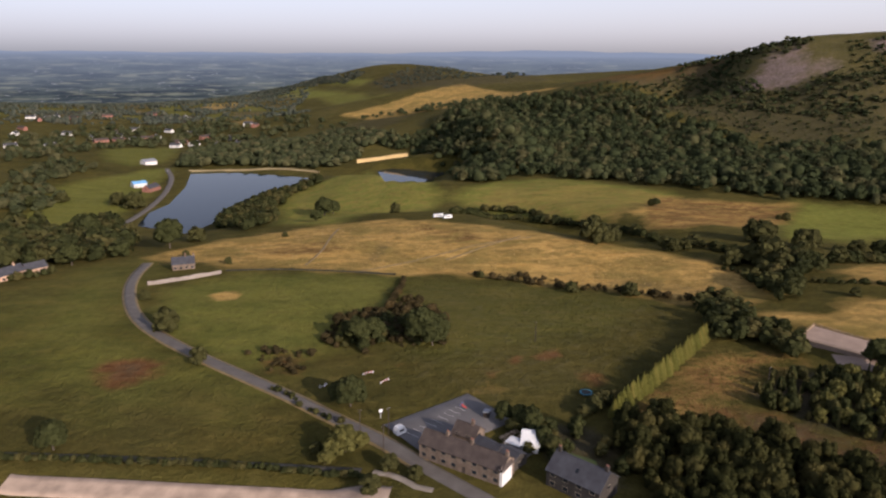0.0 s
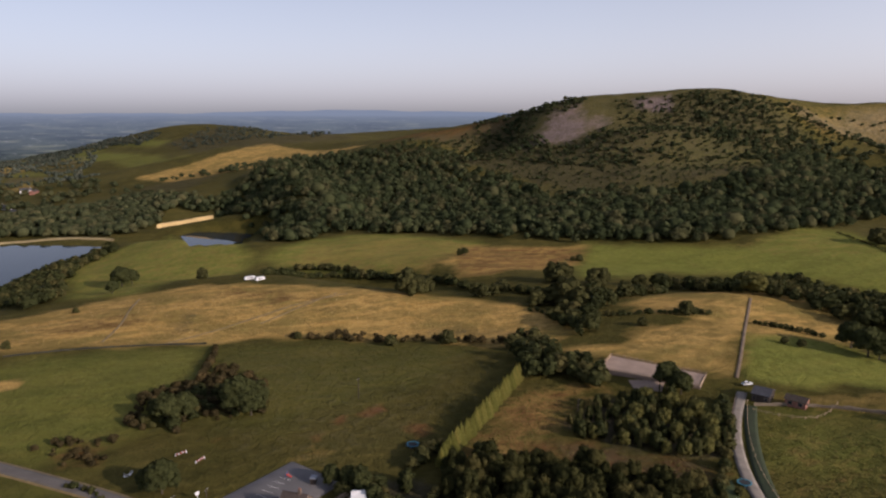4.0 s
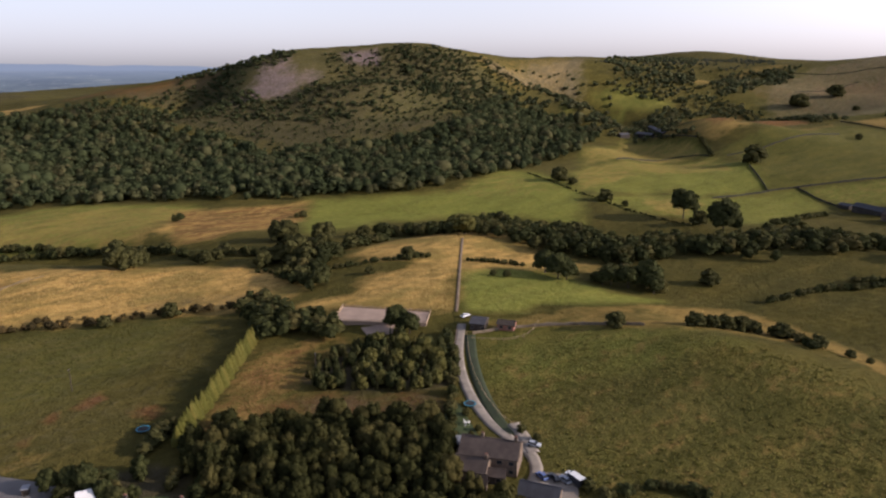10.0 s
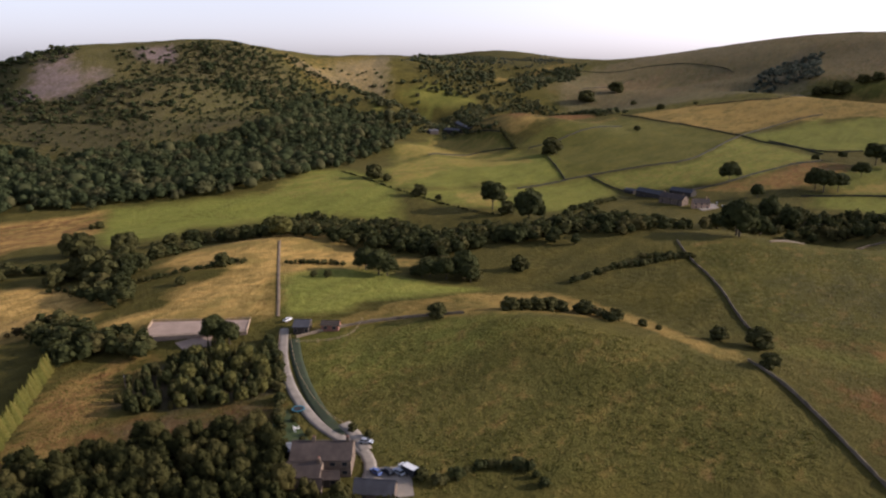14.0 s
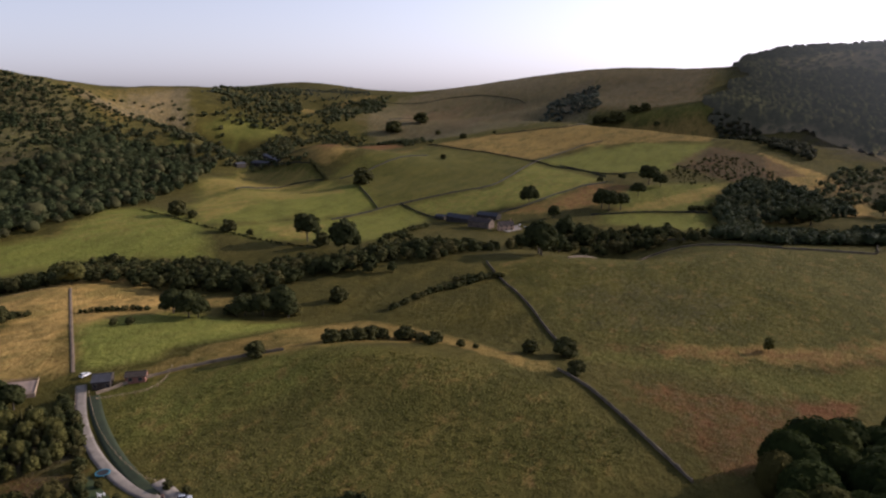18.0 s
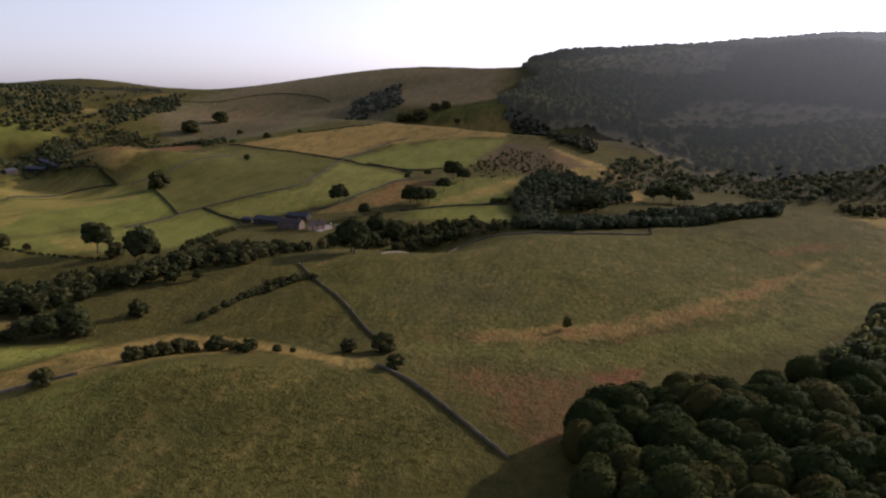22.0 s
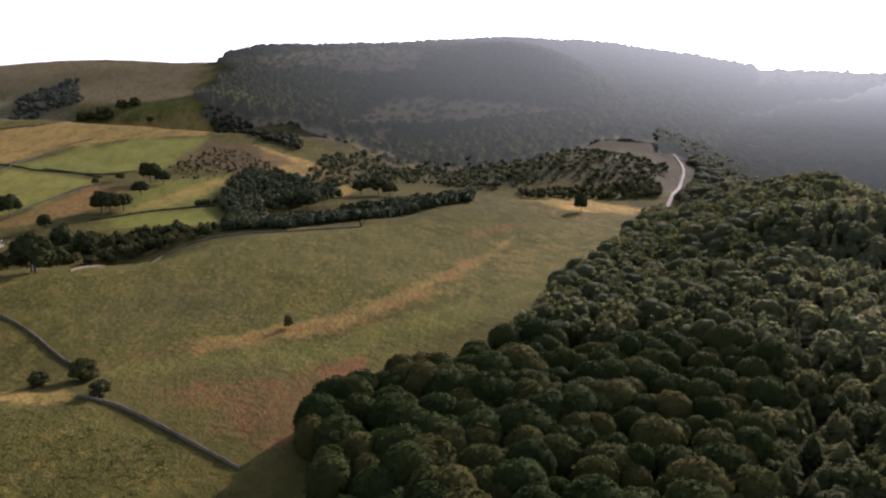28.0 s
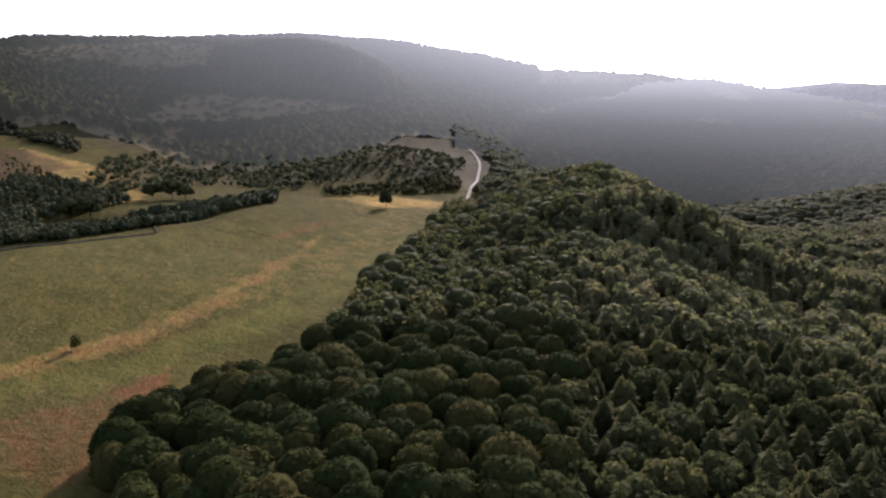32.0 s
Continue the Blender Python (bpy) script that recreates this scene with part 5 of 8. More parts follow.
def hedgerow(points, seed, heights=(2.5, 5.0), spacing=3.0, wide=1.3, shapes=None, leaf=None, label="overgrown hawthorn hedgerow between fields", name="hedgerow", gap=0.0):
    """A line of bushes grown into one."""
    rng = np.random.default_rng(seed + 100)
    q, n = along(points, spacing)
    vs, fs, ts, k = [], [], [], 0
    z = ground(q[:, 0], q[:, 1])
    for i, (x, y) in enumerate(q):
        if rng.uniform() < gap:
            continue
        v, f = (shapes or MID_BROAD)[rng.integers(len(shapes or MID_BROAD))]
        h = rng.uniform(*heights)
        a, w = rng.uniform(0, 6.28), h * wide * rng.uniform(0.8, 1.2)
        c, s = math.cos(a) * w, math.sin(a) * w
        o = np.empty_like(v)
        j = rng.normal(0, spacing * 0.2, 2)
        o[:, 0], o[:, 1], o[:, 2] = x + j[0] + v[:, 0] * c - v[:, 1] * s, y + j[1] + v[:, 0] * s + v[:, 1] * c, z[i] + v[:, 2] * h - 0.18 * h
        vs.append(o)
        fs.append(f + k)
        ts.append(np.full(len(v), rng.beta(2, 2)))
        k += len(v)
    me = quads_mesh(name, np.concatenate(vs), np.concatenate(fs), np.concatenate(ts))
    me.materials.append(leaf or LEAF_OAK)
    return tagged(new(name, me), label, "hedge")


ROAD = [(-172.7, 391.5), (-166.5, 357.3), (-155.9, 327.3), (-138.1, 293.1), (-115.9, 267.0), (-88.3, 243.1), (-69.3, 228.3), (-49.9, 213.0), (-32.4, 197.7), (-17.1, 185.3), (-5.8, 173.1), (2.9, 165.0), (13.0, 155.5)]
strip("road", ROAD, 5.2, ASPHALT, "narrow grey tarmac lane winding past the inn", "road")
strip("road", [(-304.0, 612), (-304.9, 687), (-317.0, 769), (-333.0, 836), (-358.5, 915), (-394.7, 990)], 6.5, ASPHALT, "grey lane along the reservoir bank", "road", 0.9, 8)
DRIVE = [(185.9, 222.8), (168.7, 204.4), (156.1, 187.8), (145.9, 170.4), (138.9, 153.4), (137.1, 139.7), (136.9, 130.7), (131.5, 123.0), (123.2, 118.2)]
strip("verge", [(180.9, 211.2), (166.0, 192.7), (154.1, 174.8), (146.1, 160.4), (140.4, 147.9), (139.1, 142.3)], 4.6, rough_paint("mown_grass", (0.030, 0.040, 0.014), 1.5, 0.3), "mown green verge beside the drive", "verge", 0.2)
strip("driveway", DRIVE, 4.0, GRAVEL, "pale gravel drive up to the stables", "driveway")
strip("driveway", [(137.1, 130.5), (141.7, 139.5), (144.2, 146.7)], 4.5, GRAVEL, "short gravel spur beside the drive", "driveway", 0.3)
strip("footpath", [(280.3, 335.5), (244.5, 294.8), (210.0, 254.4), (193.0, 235.2)], 1.6, rough_paint("trodden_earth", (0.16, 0.115, 0.07), 1, 0.3), "worn stony track beside a field wall", "path", 0.3)
TRACK = rough_paint("trodden_straw", (0.19, 0.135, 0.058), 1.2, 0.35)
for line in ([(1.4, 394.8), (18.0, 409.6), (33.5, 423.9), (50.2, 437.8)], [(-78.7, 382.1), (-74.1, 412.1), (-74.3, 446.5), (-73.1, 476.5)], [(-45.5, 373.4), (-8.1, 400.8), (27.0, 424.6), (56.7, 435.3)]):
    strip("footpath", line, 1.5, TRACK, "faint trodden track through bleached grass", "path", 0.12)
strip("forest_road", [(548.0, -389.2), (631, -460.6), (814, -612), (886, -670), (972, -720), (1050, -729)], 4.2, GRAVEL, "pale forest road curving through the wood", "road", 1.4, 10)
strip("verge", ROAD[:-2], 7.2, rough_paint("dry_verge", (0.19, 0.135, 0.052), 1.5, 0.3), "strips of bleached grass beside the lane", "verge", 0.1)
strip("car_park", [(-11.2, 186.0), (15.6, 207.0)], 23.5, rough_paint("car_park_tarmac", (0.125, 0.116, 0.112), 0.6, 0.2), "grey tarmac car park of the inn", "car park", 0.35, 4, 0.02)
strip("reservoir_walk", [(-126.7, 178.1), (-77.5, 175.4), (-34.8, 171.1), (-22.1, 170.0)], 2.5, rough_paint("dark_path", (0.06, 0.055, 0.045), 1, 0.3), "dark path along the reservoir dam", "path", 0.3)
strip("dam_face", [(-119.1, 165.7), (-75.8, 163.1), (-33.0, 160.6), (-13.4, 158.2)], 7.0, rough_paint("dam_stone", (0.40, 0.30, 0.22), 1.2, 0.35), "pale stone facing of the reservoir bank", "dam", 0.8)
bank("dam_wall", [(-125.9, 1012), (-86.7, 1016), (-52.0, 1014)], 6, 5.0, rough_paint("dam_masonry", (0.52, 0.37, 0.16), 0.3, 0.15), "sunlit ochre dam wall at the reservoir's end", "dam", 5, 6, 0.05)
bank("dam_wall", [(-357.0, 972), (-293.2, 985), (-225.8, 972), (-171.4, 955)], 5, 2.2, rough_paint("dam_bank", (0.23, 0.18, 0.09), 0.3, 0.2), "grassy embankment closing the reservoir", "dam", 6, 8, 0.05)

WALLS = (
    [(423.4, 133.7), (397.1, 117.8), (358.5, 90.1), (313.8, 68.1), (297.4, 58.1)],
    [(262.1, 52.6), (250.3, 38.1), (233.3, 23.1), (216.2, 10.1), (200.2, -1.0)],
    [(182.5, 211.6), (202.5, 202.9), (221.6, 183.6), (234.1, 162.4)],
    [(457.5, 87.2), (591.9, 39.6), (550.8, -46.7), (562.5, -112.2)],
    [(687, -132.6), (567.7, -114.2)],
    [(620, 118.2), (639, 94.9), (609, 9.9)],
)
bank("dry_stone_wall", [(-120.0, 368.7), (-73.9, 373.0), (-26.1, 367.7)], 0.6, 0.8, DARKENED_STONE, "low mossy wall between pasture and bleached grass", "wall", 29)
for i, w in enumerate(WALLS):
    stone_wall(w, i, 1.2)
FARM_WALLS = (
    [(635, 372.4), (705, 353.2), (736, 337.6), (797, 291.0), (846, 257.2), (926, 255.9), (1058, 257.9), (1183, 235.9), (1266, 187.1)],
    [(1189, 491.4), (1138, 377.6), (1066, 267.1), (1007, 210.9), (977, 166.6), (932, 131.6)],
    [(734, 336.7), (703, 290.3), (686, 267.9)],
    [(842, 478.5), (887, 452.1), (1050, 432.3)],
    [(961, 698), (926, 618), (902, 561.6)],
    [(719, 557.7), (837, 567.2), (836, 501.3)],
    [(799, 425.5), (747, 386.0), (704, 351.8)],
    [(708, 217.5), (750, 187.5), (826, 158.7), (889, 124.5)],
    [(1321, 402.3), (1361, 347.7), (1399, 267.0), (1526, 229.9)],
    [(724, 115.8), (758, 54.5), (771, 2.4)],
    [(1026, 212.6), (940, 132.8), (972, 95.0)],
    [(1853, 922), (1887, 805), (1963, 727), (1991, 647), (1967, 539.9), (1934, 502.7)],
    [(1643, 785), (1830, 763), (1871, 743)],
)
for i, w in enumerate(FARM_WALLS):
    bank("dry_stone_wall", w, 0.7, 1.5, DARKENED_STONE, "dark mossy field wall of the hill farm", "wall", 30 + i)
# ---- woods, tree belts and hedgerows ----
FAR_FIR = [fir_crown(80 + s, 4, spread=0.30, boughs=2) for s in range(3)]
wood("hillside_wood", TEGG, 10.5, MID_BROAD[:4] + WOOD_BROAD[:1] + DOMES[:1], LEAF_WOOD, (7, 16), "dense broadleaf wood clothing the hill's flank", 1, 1.12, feather=38)
NEARWOOD = [(201.6, -17.4), (226.7, -37.8), (238.0, -50.3), (245.5, -78.5), (264.8, -118.5), (215.8, -208.4), (81.8, -87.8), (48.2, -57.5), (91.8, -24.6)]
wood("broadleaf_wood", NEARWOOD, 10.6, LEAFY_DOMES, LEAF_BEECH, (13, 19), "dense dark green broadleaf wood seen from above", 2, 1.0)
wood("broadleaf_wood", [(264.8, -118.5), (334.3, -175.6), (392.5, -233.9), (508.3, -347.2), (594.6, -425.2), (479.2, -361.1), (542.5, -488.5), (481.8, -535.1), (389.0, -402.8), (215.8, -208.4)], 10.6, DOMES[:2] + WOOD_BROAD[:4], LEAF_BEECH_SUN_TINT, (13, 19), "broadleaf wood with low sun and haze in its leaf colour", 73, 1.0)
LARCH = [fir_crown(65 + s, 15, spread=0.31, boughs=12, taper=0.5, wide=0.3) for s in range(5)]
wood("larch_plantation", [(111.5, -100.4), (45.0, -77.9), (9.6, -109.6), (26.1, -298.9), (130.0, -290.0), (219.4, -204.6)], 8.2, LARCH[:3] + BUSHY + LARCH[3:] + NEAR_BROAD[:1], LEAF_LARCH, (11, 18), "feathery larches covering the hill's brow", 3, 1.05, 0.03)
wood("larch_plantation", [(26.1, -298.9), (173.0, -532.6), (413.0, -589.8), (481.8, -535.1), (389.0, -402.8), (219.4, -204.6), (130.0, -290.0)], 8.0, WOOD_BROAD[:3] + MID_FIR, LEAF_LARCH_SUN_TINT, (10, 16), "larches beyond the brow, leaf colour lightened for low sun", 74, 1.05, 0.03)
wood("broadleaf_wood", [(51.4, -61.3), (5.2, -59.8), (11.3, -129.5), (55.0, -95.3), (93.7, -104.0)], 10, LEAFY_DOMES, LEAF_BEECH, (10, 15), "broadleaf trees at the larches' edge", 60, 1.0, 0.1)
wood("valley_wood", [(575.0, -433.3), (453.4, -422.8), (411.4, -490.3), (280.0, -485.0), (48.8, -557.9), (78.4, -897), (415.0, -719), (514.2, -613), (611, -590.5), (703, -529.6)], 10.5, MID_BROAD, LEAF_VALLEY_HAZE, (9, 14), "mixed wood filling the side valley", 4, 1.25)
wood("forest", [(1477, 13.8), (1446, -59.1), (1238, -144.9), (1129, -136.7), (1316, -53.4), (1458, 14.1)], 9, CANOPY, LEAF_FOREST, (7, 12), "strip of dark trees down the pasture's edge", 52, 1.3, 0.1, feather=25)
wood("forest", [(1110, -765), (1045, -752), (965, -742), (880, -694), (800, -622), (699, -566.4), (695, -648), (1061, -1061), (1660, -1443), (1824, -1230)], 11, CANOPY, LEAF_VALLEY_HAZE, (8, 13), "forest filling the valley beyond the wood", 6, 1.7, 0.05, feather=30)
wood("forest", [(654, -588.8), (415.0, -719), (78.4, -897), (130.7, -1494), (975, -1689), (1572, -1466)], 12, CANOPY, LEAF_VALLEY_HAZE, (9, 14), "woods in the misty side valley", 61, 1.9, 0.03)
wood("scrub", [(-40, 1230), (110, 1300), (184, 1182), (258, 1081), (326, 987), (357, 900), (385, 818), (451, 790), (518, 760), (577, 752), (678, 800), (794, 869), (853, 1027), (701, 1046), (563, 1026), (463, 1003), (437, 1059), (340, 1100), (200, 1230)], 11, FAR_BROAD, LEAF_WOOD, (1.5, 4.5), "thorn and bilberry scrub on the hill above the wood", 70, 1.7, 0.28)
wood("scrub", [(438.3, 1353), (480.7, 1224), (506.2, 1136), (563.4, 1104), (538.4, 1084), (450.8, 1061), (462.3, 1003), (494.5, 983), (563.6, 1026), (550.4, 956), (567.2, 887), (480.1, 886), (334.4, 1057)], 8, FAR_BROAD, LEAF_WOOD, (3, 7), "scrub and small trees under the crag", 7, 1.5, 0.45)
wood("scrub", [(594.2, 1074), (701, 1046), (853, 1027), (928, 1020), (930, 918), (804, 860), (692, 839), (577.6, 875), (550.4, 956)], 8, FAR_BROAD, LEAF_WOOD, (2, 5.5), "scattered scrub on the crag's heath", 57, 1.6, 0.32)
wood("scrub", [(203.0, 1199), (293.2, 1185), (394.8, 1215), (459.6, 1167), (437.3, 1059), (437.4, 1016), (340.4, 1034), (189.3, 1109)], 10, FAR_BROAD, LEAF_WOOD, (4, 8), "scrub on the ridge above the wood", 58, 1.3, 0.3)
wood("scrub", [(857, 1033), (982, 1077), (1183, 1064), (1159, 1008), (888, 898), (845, 939)], 22, FAR_BROAD, LEAF_WOOD, (4, 7), "hawthorn bushes dotted over the bald slope", 8, 1.4, 0.45)
wood("valley_wood", [(829, 899), (882, 831), (905, 775), (960, 817), (1211, 956), (1213, 1006), (1122, 1024), (937, 925)], 11, FAR_BROAD, LEAF_VALE, (7, 12), "woods under the bald hill", 9, 1.2, 0.62)
wood("valley_wood", [(1195, 1006), (1292, 1021), (1628, 1148), (1786, 1063), (1873, 932), (1811, 870), (1620, 865), (1475, 876), (1363, 866), (1290, 908), (1255, 959)], 13, FAR_BROAD, LEAF_VALE, (7, 12), "woods climbing the valley's head", 54, 1.2, 0.7)
wood("scrub", [(1290, 1097), (1854, 1308), (2632, 1413), (1919, 974), (1778, 1059), (1575, 1147)], 18, FAR_BROAD, LEAF_FAR_HAZE, (4, 8), "scrub on the far hill", 55, 1.3, 0.5)
wood("valley_wood", [(1463, 356.0), (1904, 407.6), (2021, 319.7), (1612, 248.2), (1577, 323.4)], 13, FAR_BROAD, LEAF_FAR_HAZE, (6, 11), "dark wood in a fold of the moor", 56, 1.3, 0.2)
wood("valley_wood", [(857, 746), (919, 782), (1252, 880), (1464, 869), (1485, 790), (1213, 491.4), (1143, 511.5), (1416, 766), (1301, 826), (1121, 768), (1107, 818), (856, 710)], 12, FAR_BROAD, LEAF_VALE, (6, 11), "trees round the farms at the valley head", 10, 1.2, 0.28)
wood("valley_wood", [(871, 734), (1078, 823), (1164, 818), (921, 578.7), (904, 592.6), (916, 688)], 13, FAR_BROAD, LEAF_VALE, (6, 10), "trees sheltering the valley farm", 19, 1.2, 0.4)
wood("stream_wood", [(260.3, 408.9), (334.6, 412.5), (389.4, 449.1), (411.9, 444.7), (418.6, 396.5), (345.9, 258.5), (389.8, 269.5), (406.5, 211.4), (388.2, 186.1), (358.9, 228.7), (322.6, 232.7), (306.7, 290.8), (303.5, 328.3)], 8.5, MID_BROAD, LEAF_OAK, (7, 11), "dark belt of alders along the stream", 11, 1.1, 0.05)
wood("stream_wood", [(512.8, 143.0), (607, 153.2), (658, 126.8), (656, 82.8), (670, 42.1), (619, 0.7), (712, -9.3), (737, -36.5), (707, -40.8), (593.9, 13.9), (576.2, 110.5), (418.4, 163.0), (407.4, 198.7), (371.5, 220.1), (497.7, 262.6), (550.8, 246.1), (503.1, 167.6)], 9, MID_BROAD, LEAF_OAK, (6, 11), "trees crowding the stream below the farm", 12, 1.1, 0.2)
wood("fir_plantation", [(609, -1.1), (706, -27.3), (711, -115.9), (710, -206.1), (768, -285.7), (692, -258.1), (607, -124.8), (570.1, -50.2)], 5.5, MID_FIR + MID_BROAD, LEAF_FIR, (7, 11), "dark belt of planted firs beyond the moor", 13, 1.3)
wood("fir_plantation", [(761, -1.9), (863, -13.2), (938, -37.3), (917, -88.5), (847, -123.7), (782, -139.1), (757, -91.8), (744, -53.3), (645, -19.7)], 8, MID_FIR + MID_BROAD, LEAF_FIR, (8, 12), "young plantation on a knoll", 14, 1.3, 0.15)
wood("scrub", [(813, -98.6), (875, -178.8), (899, -260.0), (779, -313.6), (779, -347.4), (756, -439.1), (787, -550.4), (880, -640), (930, -616), (892, -450.2), (1075, -401.6), (1136, -279.0), (1131, -183.5), (973, -117.9)], 9, FAR_BROAD + FAR_FIR, LEAF_VALE, (3, 9), "open birch and fir scrub on the valley side", 15, 1.25, 0.36)
wood("scrub", [(750, -335.0), (747, -434.0), (772, -540.6), (685, -488.3), (695, -405.3), (710, -330.3)], 9, MID_BROAD, LEAF_OAK, (5, 9), "thicket at the moor's far edge", 16, 1.2, 0.1)
wood("scrub", [(964, 69.1), (1171, 8.8), (1127, -45.3), (966, -85.5), (938, -29.7), (876, 21.6)], 9, FAR_BROAD, LEAF_OAK, (1.5, 4.5), "gorse and bushes on the steep bank", 17, 1.2, 0.4)
wood("hillside_wood", [(706, 1016), (825, 993), (846, 925), (865, 874), (883, 806), (704, 768), (679, 842), (668, 915)], 12, FAR_BROAD, LEAF_WOOD, (6, 10), "dark wood running up the crag's shoulder", 18, 1.2, 0.4)
wood("valley_wood", [(1452, 1188), (2388, 1732), (2335, 1464), (1474, 943), (1327, 894), (1285, 937), (1288, 1012)], 15, CANOPY, LEAF_VALE, (7, 12), "dark wood on the valley's far side", 63, 1.3, 0.5, feather=30)
wood("valley_wood", [(1503, 914), (1755, 1029), (1858, 975), (1929, 918), (1879, 894), (1625, 854), (1503, 852), (1441, 877)], 14, CANOPY, LEAF_VALE, (6, 11), "belt of trees in a moorland gully", 64, 1.4, 0.3)
# the lower valley and its village
wood("valley_wood", [(-399.8, 612), (-369.7, 612), (-325.7, 577.4), (-329.2, 666), (-293.2, 616), (-199.5, 440.3), (-195.9, 400.6), (-234.5, 382.0), (-251.7, 378.2)], 12, MID_BROAD, LEAF_OAK, (10, 15), "large trees below the pasture", 20, 1.2)
wood("valley_wood", [(-427.7, 657), (-482.4, 756), (-475.2, 822), (-415.7, 758), (-397.1, 670), (-398.8, 636)], 13, FAR_BROAD, LEAF_VALE, (9, 13), "clump of field trees in the lower valley", 21, 1.2, 0.35)
wood("valley_wood", [(-525.8, 817), (-573.9, 1031), (-483.1, 964), (-464.3, 894), (-485.0, 852), (-468.0, 763), (-487.1, 754)], 15, FAR_BROAD, LEAF_VALE, (9, 13), "hedgerow trees of the lower valley", 22, 1.2, 0.4)
wood("lakeside_wood", [(-215.6, 637), (-224.8, 706), (-218.7, 770), (-179.3, 826), (-148.7, 827), (-134.3, 781), (-164.5, 755), (-166.8, 684), (-133.1, 521.7), (-145.3, 491.4)], 9, MID_BROAD, LEAF_OAK, (7, 11), "trees along the reservoir's shore", 23, 1.2)
wood("valley_wood", [(-381.5, 1003), (-431.8, 1198), (-344.4, 1273), (-175.0, 1170), (-130.7, 1111), (-149.2, 990), (-179.6, 980), (-303.3, 1021)], 12, DOMES[:3] + MID_BROAD[:2], LEAF_VALE, (10, 14), "belt of tall trees behind the reservoir", 24, 1.2, 0.12)
wood("valley_wood", [(-201.1, 1101), (-132.8, 1131), (-41.3, 1129), (-91.0, 1185), (-195.2, 1310), (-245.9, 1243)], 12, DOMES[:3] + MID_BROAD[:2], LEAF_VALE, (9, 13), "wood joining the hillside", 25, 1.2)
wood("valley_wood", [(-612, 957), (-605, 1087), (-578.3, 1288), (-466.3, 1267), (-356.8, 1280), (-247.4, 1366), (-164.0, 1406), (-347.6, 1638), (-568.6, 1843), (-661, 1698), (-817, 1600), (-861, 1361)], 17, FAR_BROAD, LEAF_VALE, (9, 14), "trees among the village houses", 26, 1.2, 0.72)
def plain_trees():
    """Hedgerow trees and copses round the fields of the plain."""
    rng = np.random.default_rng(78)
    spots = []
    for c, wooded in PLAIN:
        for (ax, ay), (bx, by) in ((c[0], c[1]), (c[1], c[2])):
            for k in range(int(math.hypot(bx - ax, by - ay) / 9)):
                if rng.uniform() < 0.85:
                    t = rng.uniform()
                    spots.append((ax + (bx - ax) * t + rng.normal(0, 5), ay + (by - ay) * t + rng.normal(0, 5)))
        if wooded:
            for k in range(70):
                u, w = rng.uniform(0, 1, 2) * rng.uniform(0.5, 1)
                spots.append(tuple(c[0][i] + u * (c[1][i] - c[0][i]) + w * (c[3][i] - c[0][i]) for i in (0, 1)))
    ball, bf = cube_ball(1)
    shapes = [(np.array([0, 0, 0.5]) + ball * (1 + rng.normal(0, 0.15, (8, 1))) * np.array([0.42, 0.42, 0.62]), bf) for k in range(4)]
    wood("plain_trees", None, 10, shapes, LEAF_FAR_HAZE, (5, 11), "hedgerow trees and copses over the distant plain", 59, 1.35, spots=spots)


plain_trees()
wood("valley_wood", [(-1290, 4575), (-749, 3326), (-590.6, 3321), (-312.5, 2919), (-380.5, 2738), (-601, 3096), (-639, 2547)], 18, FAR_BROAD, LEAF_FAR_HAZE, (9, 14), "wood on the long far hill", 28, 1.4, 0.4)
wood("valley_wood", [(-253.2, 2545), (-149.2, 2868), (32.5, 3041), (229.3, 2030), (163.9, 1829), (26.1, 2410), (-153.1, 2250)], 26, FAR_BROAD, LEAF_FAR_HAZE, (7, 11), "thin woods on the far hill", 29, 1.4, 0.4)
wood("valley_wood", [(-253.1, 1398), (-173.2, 1487), (-52.5, 1439), (73.8, 1252), (129.2, 1213), (86.8, 1478), (-31.1, 1515), (-165.7, 1530)], 16, FAR_BROAD, LEAF_VALE, (6, 11), "trees dotting the ridge's slope", 30, 1.3, 0.5)
# beside the stables and the inn
wood("young_plantation", [(105.0, 217.4), (117.9, 228.1), (136.8, 234.0), (154.1, 230.2), (161.3, 215.9), (160.9, 196.8), (145.7, 178.6), (133.0, 188.0), (115.9, 198.9), (104.6, 207.7)], 3.7, COPSE + NEAR_FIR[:1], LEAF_OAK, (4, 8.5), "young mixed plantation of birch and fir", 31, 0.62, 0.06)
wood("copse", [(52.0, 192.6), (60.8, 195.4), (75.0, 193.6), (89.5, 190.7), (108.6, 179.4), (126.8, 156.7), (105.8, 129.8), (114.9, 96.4), (64.6, 82.7), (46.5, 99.7), (51.3, 141.0)], 5.2, COPSE + NEAR_BROAD[:1] + BUSHY, LEAF_COPSE, (8, 14), "dense copse of willow and oak beside the cottages", 32, 0.68)
wood("copse", [(116.6, 295.9), (130.2, 325.1), (135.9, 309.8), (135.8, 278.5), (145.8, 259.0), (141.1, 246.0), (128.9, 248.7), (124.0, 260.3), (108.8, 261.7)], 6.5, MID_BROAD, LEAF_OAK, (6, 10), "trees at the paddock's corner", 33, 1.1)
wood("copse", [(155.1, 340.9), (175.8, 372.9), (202.0, 385.9), (203.3, 359.1), (182.2, 338.6), (163.4, 313.6), (153.1, 319.5)], 8, MID_BROAD, LEAF_OAK, (6, 10), "trees between the rough meadows", 34, 1.1, 0.1)
